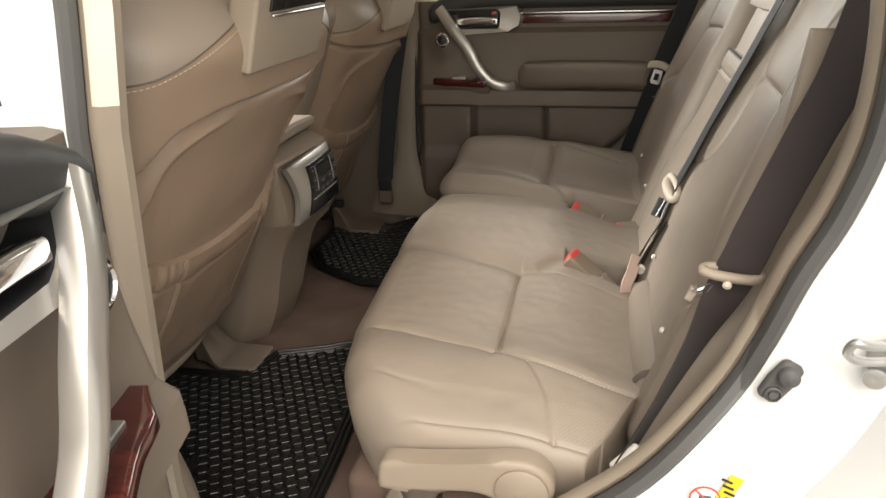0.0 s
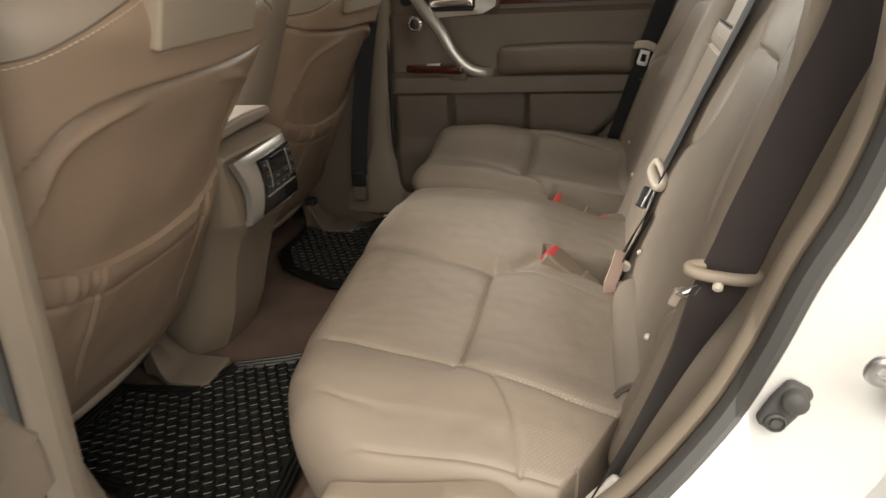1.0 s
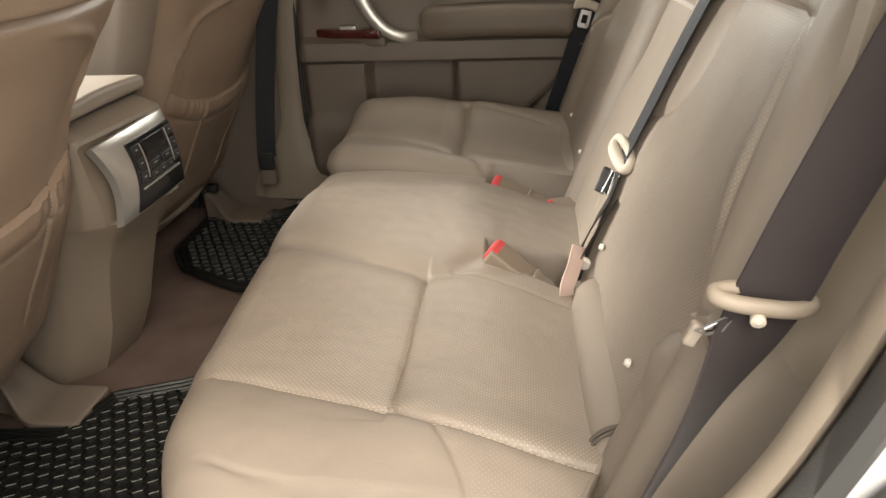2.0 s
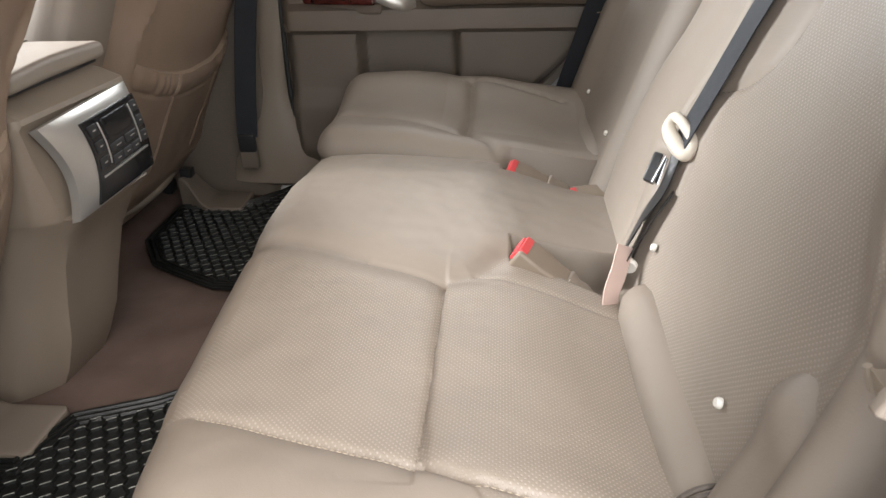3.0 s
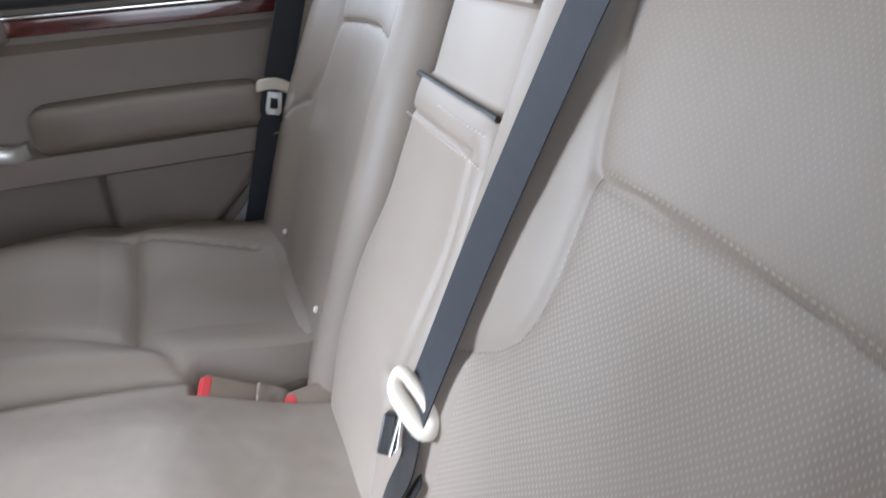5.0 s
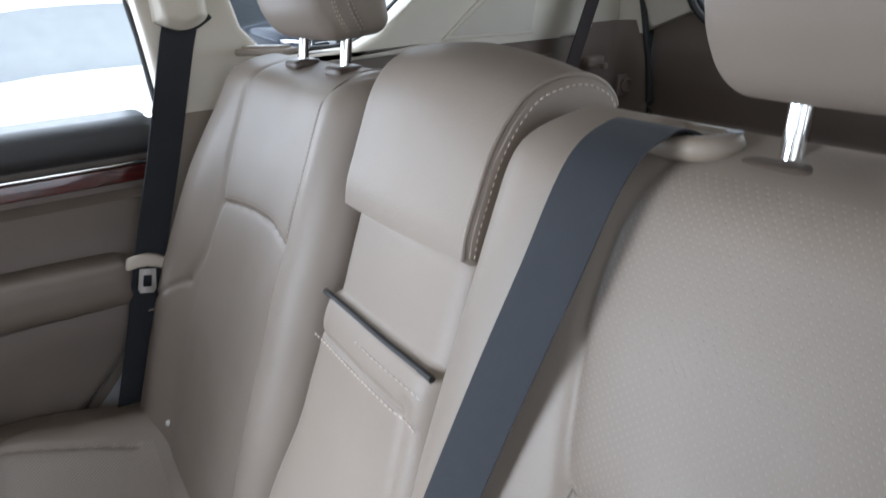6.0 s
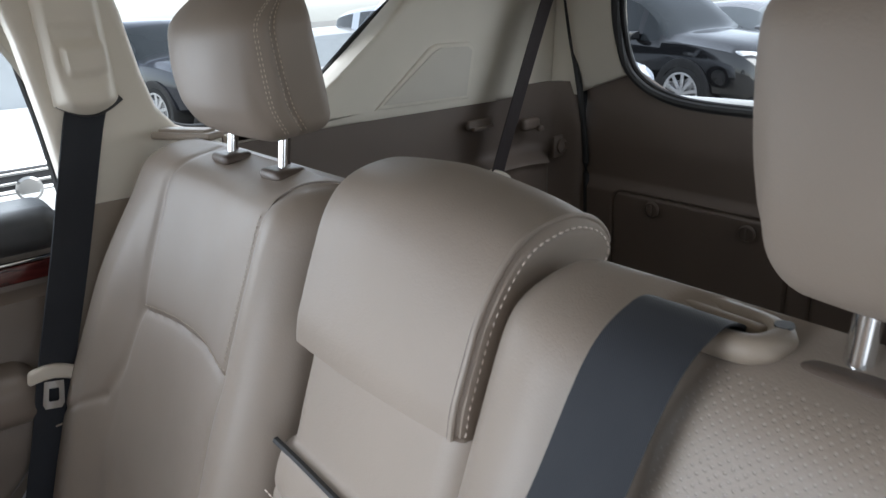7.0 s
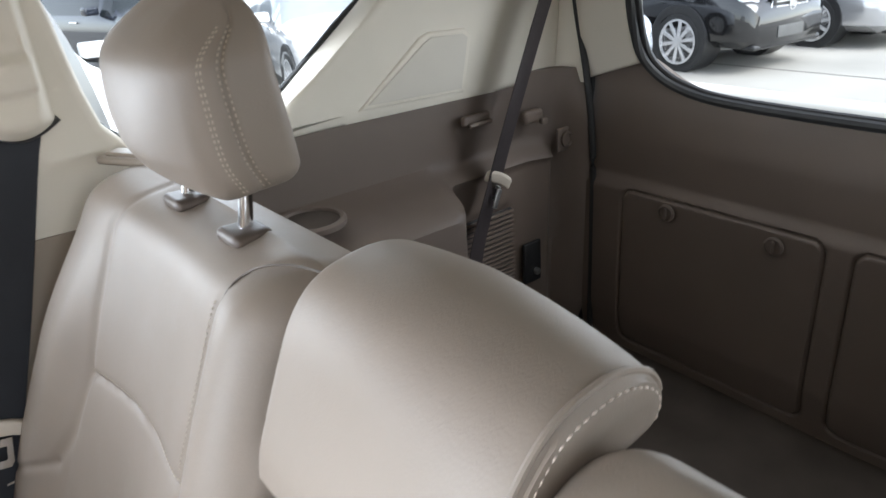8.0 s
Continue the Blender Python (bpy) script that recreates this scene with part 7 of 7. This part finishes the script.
# ---- fittings on the near door jamb ----
dsw = thing("door_switch", (0.323, -0.785, 1.155), "grey rubber courtesy-light switch on the white jamb", "switch")
Rsw = np.array(pose(0, 0, 0, 0, 28, 0).to_3x3())
q = softbox((0.0130, 0.005, 0.0235), 0.0048, (2, 1, 2), 3)
P = q[0].copy()
rad = np.hypot(P[:, 0], np.maximum(np.abs(P[:, 2]) - 0.0145, 0))
P[:, 0] *= np.sqrt(np.clip(1 - (np.maximum(np.abs(P[:, 2]) - 0.0115, 0) / 0.0155) ** 2, 0.05, 1))
build("boot", P @ Rsw.T + np.array((0.321, -0.782, 1.153)), q[1], SEALGREY, dsw)
lathe("plunger", [(0.0098, 0), (0.0098, 0.008), (0.008, 0.010), (0.0, 0.011)], SEALGREY, dsw, "rubber plunger", 24, (-0.1, -1, 0.05), tuple(np.array((0.321, -0.786, 1.153)) + Rsw @ np.array((0.0, 0, 0.0113))))
lathe("screw", [(0.0082, 0), (0.0082, 0.003), (0.0068, 0.004), (0.0062, 0.0015), (0.004, 0.0015), (0.004, 0.004), (0.0, 0.004)], SEALGREY, dsw, "screw head", 24, (0, -1, 0), tuple(np.array((0.321, -0.787, 1.153)) + Rsw @ np.array((0.0, 0, -0.0130))))
stk = thing("door_striker", (0.42, -0.80, 1.19), "zinc-plated door striker loop on the white jamb", "striker")
lathe("striker_plate", [(0.021, 0), (0.021, 0.003), (0.018, 0.0045), (0.0, 0.0045)], STEEL, stk, "round zinc plate", 28, (-0.25, -1, 0), (0.405, -0.797, 1.195))
tube("loop", curve([(0.420, -0.802, 1.213), (0.372, -0.832, 1.226), (0.358, -0.836, 1.230), (0.356, -0.830, 1.216), (0.372, -0.824, 1.206), (0.420, -0.800, 1.198)], 6), 0.0042, STEEL, stk, "steel striker loop", seg=10)
lathe("screw", [(0.010, 0), (0.010, 0.003), (0.006, 0.004), (0.0, 0.003)], STEEL, stk, "screw", 18, (-0.25, -1, 0), (0.392, -0.803, 1.178))
sy = thing("warning_label", (0.286, -0.79, 1.05), "small yellow warning label on the white jamb", "label")
Rl = pose(0, 0, 0, 0, 22, 0)
rbox("paper", (0.290, -0.7860, 1.018), (0.014, 0.0012, 0.038), 0.0005, YELLOW, sy, rot=Rl)
for k in range(4):
    rbox("print_bar", (0.290 + 0.002 * (k - 1.5), -0.7870, 1.030 - 0.008 * k), (0.012, 0.0006, 0.003), 0.0002, BLACK, sy, rot=Rl)
sr = thing("warning_sticker", (0.265, -0.79, 1.028), "round red and white prohibition sticker on the jamb", "label")
lathe("disc", [(0.0165, 0), (0.0165, 0.0006), (0.0, 0.0006)], WHITEPL, sr, "", 36, (0, -1, 0), (0.268, -0.7850, 1.003))
tube("red_ring", [(0.268 + 0.015 * math.cos(a), -0.7861, 1.003 + 0.015 * math.sin(a)) for a in np.linspace(0, 2 * math.pi, 36, endpoint=False)], 0.0011, RED, sr, closed=True, seg=5)
tube("red_bar", [(0.268 - 0.0105, -0.7861, 1.0135), (0.268 + 0.0105, -0.7861, 0.9925)], 0.0011, RED, sr, seg=5)
rbox("pictogram", (0.268, -0.7861, 1.003), (0.012, 0.0005, 0.008), 0.0002, SEALGREY, sr)

# ---- parked cars on the lot ----


def car_paint(name, base, metal=0.0, rough=0.10):
    return mat(name, base, rough, metal=metal, var=0.02, coat=0.8)


CARGLASS = mat("car_window", (0.02, 0.024, 0.026), 0.06, var=0.05)
# the sky's reflection is painted in as a pale glass colour
CARGLASS_L = mat("car_window_skylit", (0.30, 0.32, 0.33), 0.06, var=0.05)
LAMP = mat("lamp_lens", (0.78, 0.79, 0.80), 0.08, metal=0.3, var=0.2, vscale=30)
TYRE = mat("tyre_rubber", (0.02, 0.02, 0.02), 0.7, bump=0.4, var=0.2)
ALLOY = mat("alloy_rim", (0.74, 0.74, 0.75), 0.3, metal=0.6, var=0.05)
SHAPES = {
    "suv": dict(x=[-2.38, -2.30, -2.15, -1.9, -1.2, -0.4, 0.35, 0.75, 1.05, 1.35, 1.8, 2.1, 2.28, 2.36],
                top=[0.95, 1.25, 1.55, 1.64, 1.69, 1.68, 1.62, 1.40, 1.14, 1.08, 1.02, 0.95, 0.84, 0.72],
                belt=[0.9, 0.98, 1.0, 1.02, 1.03, 1.03, 1.03, 1.03, 1.03, 1.01, 0.95, 0.89, 0.80, 0.68],
                w=[0.75, 0.86, 0.92, 0.94, 0.94, 0.94, 0.94, 0.94, 0.94, 0.94, 0.92, 0.88, 0.80, 0.68], r=0.365, zb=0.30),
    "low": dict(x=[-2.45, -2.38, -2.2, -1.9, -1.3, -0.5, 0.2, 0.65, 1.05, 1.4, 1.8, 2.15, 2.36, 2.45],
                top=[0.78, 0.90, 0.98, 1.08, 1.32, 1.42, 1.38, 1.18, 0.96, 0.90, 0.85, 0.77, 0.66, 0.55],
                belt=[0.74, 0.84, 0.90, 0.93, 0.94, 0.94, 0.94, 0.93, 0.92, 0.87, 0.82, 0.74, 0.63, 0.52],
                w=[0.72, 0.84, 0.92, 0.95, 0.95, 0.93, 0.93, 0.94, 0.95, 0.95, 0.93, 0.88, 0.78, 0.64], r=0.345, zb=0.22),
}


def parked_car(kind, paint, place, label, pane=None, grille="slats", group="parked cars"):
    """A whole car standing at place, nose along its own x."""
    S = SHAPES[kind]
    root = thing("parked_car", (0, 0, 0), label, "car", group)
    rows = [p for p in curve(list(zip(S["x"], S["top"], S["belt"], S["w"])), 4)]
    zb, r = S["zb"], S["r"]
    half, verts, faces, fm = 9, [], [], []
    for x, top, belt, w in rows:
        wt = w * (0.74 if top - belt > 0.25 else 0.86 + 0.0)
        k = min(max((top - belt - 0.05) / 0.3, 0), 1)
        wt = w * (0.90 - 0.14 * k)
        prof = [(0.0, zb), (w * 0.80, zb), (w * 0.97, zb + 0.10), (w, zb + 0.30), (w * 0.985, belt - 0.12), (w * 0.955, belt), (wt + 0.015, top - 0.07), (wt * 0.88, top - 0.015), (wt * 0.45, top + 0.012), (0, top + 0.018)]
        n = len(prof)
        verts += [(x, y, z) for y, z in prof] + [(x, -y, z) for y, z in prof[-2:0:-1]]
    nr = 2 * n - 2
    for i in range(len(rows) - 1):
        x0, t0, b0 = rows[i][:3]
        xm = (rows[i][0] + rows[i + 1][0]) / 2
        tall = min(rows[i][1] - rows[i][2], rows[i + 1][1] - rows[i + 1][2])
        slope = abs(rows[i + 1][1] - rows[i][1]) / (rows[i + 1][0] - rows[i][0])
        for k in range(nr):
            faces.append((i * nr + k, i * nr + (k + 1) % nr, (i + 1) * nr + (k + 1) % nr, (i + 1) * nr + k))
            kk = k if k < n - 1 else nr - 1 - k
            g = 0
            if kk == 5 and tall > 0.16 and abs(xm + 0.42) > 0.06 and abs(xm - 0.62) > 0.05 and abs(xm + 1.45) > 0.05:
                g = 1
            if kk in (6, 7, 8) and slope > 0.38 and tall > 0.04 and min(rows[i][1], rows[i + 1][1]) > S["top"][9]:
                g = 1
            fm.append(g)
    faces += [tuple(range(nr))[::-1], tuple((len(rows) - 1) * nr + k for k in range(nr))]
    fm += [0, 0]
    M = np.array(place)

    def w_(P):
        P = np.atleast_2d(np.array(P, float))
        return P @ M[:3, :3].T + M[:3, 3]
    build("body", w_(verts), faces, [paint, pane or CARGLASS], root, fmat=fm, angle=35)
    nose = S["x"][-1]
    for sx in (1.42, -1.40):
        for sy in (-1, 1):
            yv = sy * 0.80
            wh = build("wheel", w_(np.array(lathe_geo([(r * 0.69, -0.11), (r * 0.93, -0.115), (r, -0.08), (r, 0.08), (r * 0.93, 0.115), (r * 0.77, 0.12), (r * 0.75, 0.10)], 36, (0, sy, 0), (sx, yv + sy * 0.03, r))[0])), lathe_geo([(r * 0.69, -0.11), (r * 0.93, -0.115), (r, -0.08), (r, 0.08), (r * 0.93, 0.115), (r * 0.77, 0.12), (r * 0.75, 0.10)], 36, (0, sy, 0), (sx, yv, r))[1], TYRE, root, "black tyre")
            v, f = lathe_geo([(r * 0.76, 0.085), (r * 0.76, 0.118), (r * 0.71, 0.118), (r * 0.69, 0.07), (0.0, 0.05)], 36, (0, sy, 0), (sx, yv + sy * 0.03, r))
            build("rim_well", w_(v), f, GLOSSBLACK, wh)
            geos = [lathe_geo([(r * 0.77, 0.10), (r * 0.77, 0.121), (r * 0.70, 0.121), (r * 0.69, 0.10)], 36, (0, sy, 0), (sx, yv + sy * 0.03, r)), lathe_geo([(0.055, 0.07), (0.05, 0.112), (0.0, 0.115)], 16, (0, sy, 0), (sx, yv + sy * 0.03, r))]
            for a in range(10):
                th = 2 * math.pi * a / 10 + 0.2
                c_, s_ = math.cos(th), math.sin(th)
                p0, p1 = 0.045, r * 0.73
                geos.append(([(sx + c_ * p - s_ * q, yv + sy * (0.03 + d), r + s_ * p + c_ * q) for d in (0.085, 0.113) for p, q in ((p0, -0.018), (p0, 0.018), (p1, 0.026), (p1, -0.026))], [(0, 1, 2, 3), (7, 6, 5, 4), (0, 1, 5, 4), (1, 2, 6, 5), (2, 3, 7, 6), (3, 0, 4, 7)]))
            v, f = merge(geos)
            build("rim", w_(v), f, ALLOY, wh, "ten-spoke alloy rim")
            v, f = lathe_geo([(r * 1.17, -0.25), (r * 1.17, 0.105), (r * 1.10, 0.110), (r * 0.8, 0.085), (0.0, 0.08)], 36, (0, sy, 0), (sx, yv + sy * 0.045, r + 0.03))
            build("wheel_arch", w_(v), f, BLACK, root, "dark wheel arch")
    for sy in (-1, 1):
        q = softbox((0.17, 0.12, 0.06), 0.04, (3, 3, 2), 3)
        P = q[0] + np.array((nose - 0.26, sy * 0.66, S["belt"][-3] - 0.06))
        P[:, 0] -= 0.55 * np.maximum(np.abs(P[:, 1]) - 0.60, 0)
        P[:, 2] += 0.12 * np.maximum(np.abs(P[:, 1]) - 0.55, 0)
        build("headlight", w_(P), q[1], LAMP, root, "clear headlight")
        q = softbox((0.07, 0.11, 0.06), 0.03, (2, 2, 2), 3)
        build("mirror", w_(q[0] + np.array((0.62, sy * 1.03, S["belt"][6] + 0.08))), q[1], paint, root, "door mirror")
        for xh in (-0.10, -1.05):
            q = softbox((0.10, 0.02, 0.014), 0.01, (2, 1, 1), 2)
            build("door_handle", w_(q[0] + np.array((xh, sy * 0.945, S["belt"][5] - 0.10))), q[1], CHROME, root, "chrome door handle")
        q = softbox((0.05, 0.07, 0.04), 0.02, (1, 1, 1), 2)
        build("fog_lamp", w_(q[0] + np.array((nose - 0.17, sy * 0.60, zb + 0.14))), q[1], LAMP, root, "fog lamp")
        q = softbox((0.05, 0.10, 0.08), 0.03, (1, 1, 1), 2)
        build("tail_light", w_(q[0] + np.array((-nose + 0.10, sy * 0.72, S["belt"][1] - 0.05))), q[1], RED, root, "red tail light")
    gz = S["belt"][-3] - 0.13
    gh = 0.15 if kind == "suv" else 0.09
    q = softbox((0.05, 0.36, gh), 0.03, (1, 4, 2), 3)
    gr_ = build("grille", w_(q[0] + np.array((nose - 0.075, 0, gz))), q[1], BLACK, root, "black radiator grille")
    for k in range(5):
        q = softbox((0.012, 0.33, 0.009), 0.004, (1, 1, 1), 2)
        build("grille_slat", w_(q[0] + np.array((nose - 0.020, 0, gz - gh * 0.75 + k * gh * 0.38))), q[1], CHROME if grille == "slats" else SEALGREY, gr_)
    lo_, hi_ = gz - gh * 1.1, gz + gh
    tb_ = tube_geo([(nose - 0.035, y, z) for y, z in ((-0.36, hi_), (0.36, hi_), (0.40, gz), (0.30, gz - gh * 0.5), (0.38, lo_ - 0.10), (-0.38, lo_ - 0.10), (-0.30, gz - gh * 0.5), (-0.40, gz))], 0.014, 6, True)
    build("grille_frame", w_(tb_[0]), tb_[1], CHROME, gr_, "bright grille frame")
    v, f = lathe_geo([(0.075, 0), (0.075, 0.012), (0.060, 0.014), (0.058, 0.008), (0.0, 0.008)], 28, (1, 0, 0), (nose - 0.012, 0, gz + gh * 0.1))
    build("badge", w_(v), f, CHROME, gr_, "plain oval badge")
    q = softbox((0.012, 0.26, 0.07), 0.006, (1, 1, 1), 2)
    build("plate_bar", w_(q[0] + np.array((nose + 0.0, 0, zb + 0.17))), q[1], SEALGREY, root, "plain dark plate holder")
    q = softbox((0.10, 0.70, 0.035), 0.03, (1, 4, 1), 2)
    build("bumper_lip", w_(q[0] + np.array((nose - 0.10, 0, zb + 0.02))), q[1], BLACK, root, "dark lower bumper")
    return root


HEAD = -90
parked_car("suv", car_paint("paint_black", (0.010, 0.010, 0.011), 0.2), pose(9.50, 6.27, 0, 0, 0, HEAD - 6), "black parked car with chrome grille and alloy wheels")
parked_car("low", car_paint("paint_silver", (0.50, 0.50, 0.51), 0.6), pose(11.95, 5.75, 0, 0, 0, HEAD - 4), "silver low parked car with alloy wheels", CARGLASS_L)
parked_car("suv", car_paint("paint_charcoal", (0.018, 0.018, 0.019), 0.2), pose(14.6, 5.2, 0, 0, 0, HEAD), "charcoal parked car at the end of the row")
parked_car("suv", car_paint("paint_bluegrey", (0.52, 0.55, 0.60), 0.3), pose(6.15, 6.55, 0, 0, 0, HEAD - 3), "pale blue-grey parked car with a bright grille")
parked_car("suv", PAINT, pose(0.745, 6.68, 0, 0, 0, HEAD), "white parked car with a slatted grille facing the lot", CARGLASS_L)
parked_car("low", car_paint("paint_pale", (0.75, 0.75, 0.74), 0.2), pose(5.33, 8.32, 0, 0, 0, HEAD - 15), "pale silver parked car beside the white one", CARGLASS_L)
parked_car("suv", car_paint("paint_navy", (0.02, 0.024, 0.035), 0.3), pose(3.93, 12.19, 0, 0, 0, HEAD + 15), "dark blue parked car standing askew behind the pale one")
parked_car("low", car_paint("paint_blue", (0.06, 0.14, 0.36), 0.4), pose(6.2, 23.0, 0, 0, 0, HEAD), "blue parked car far across the lot")
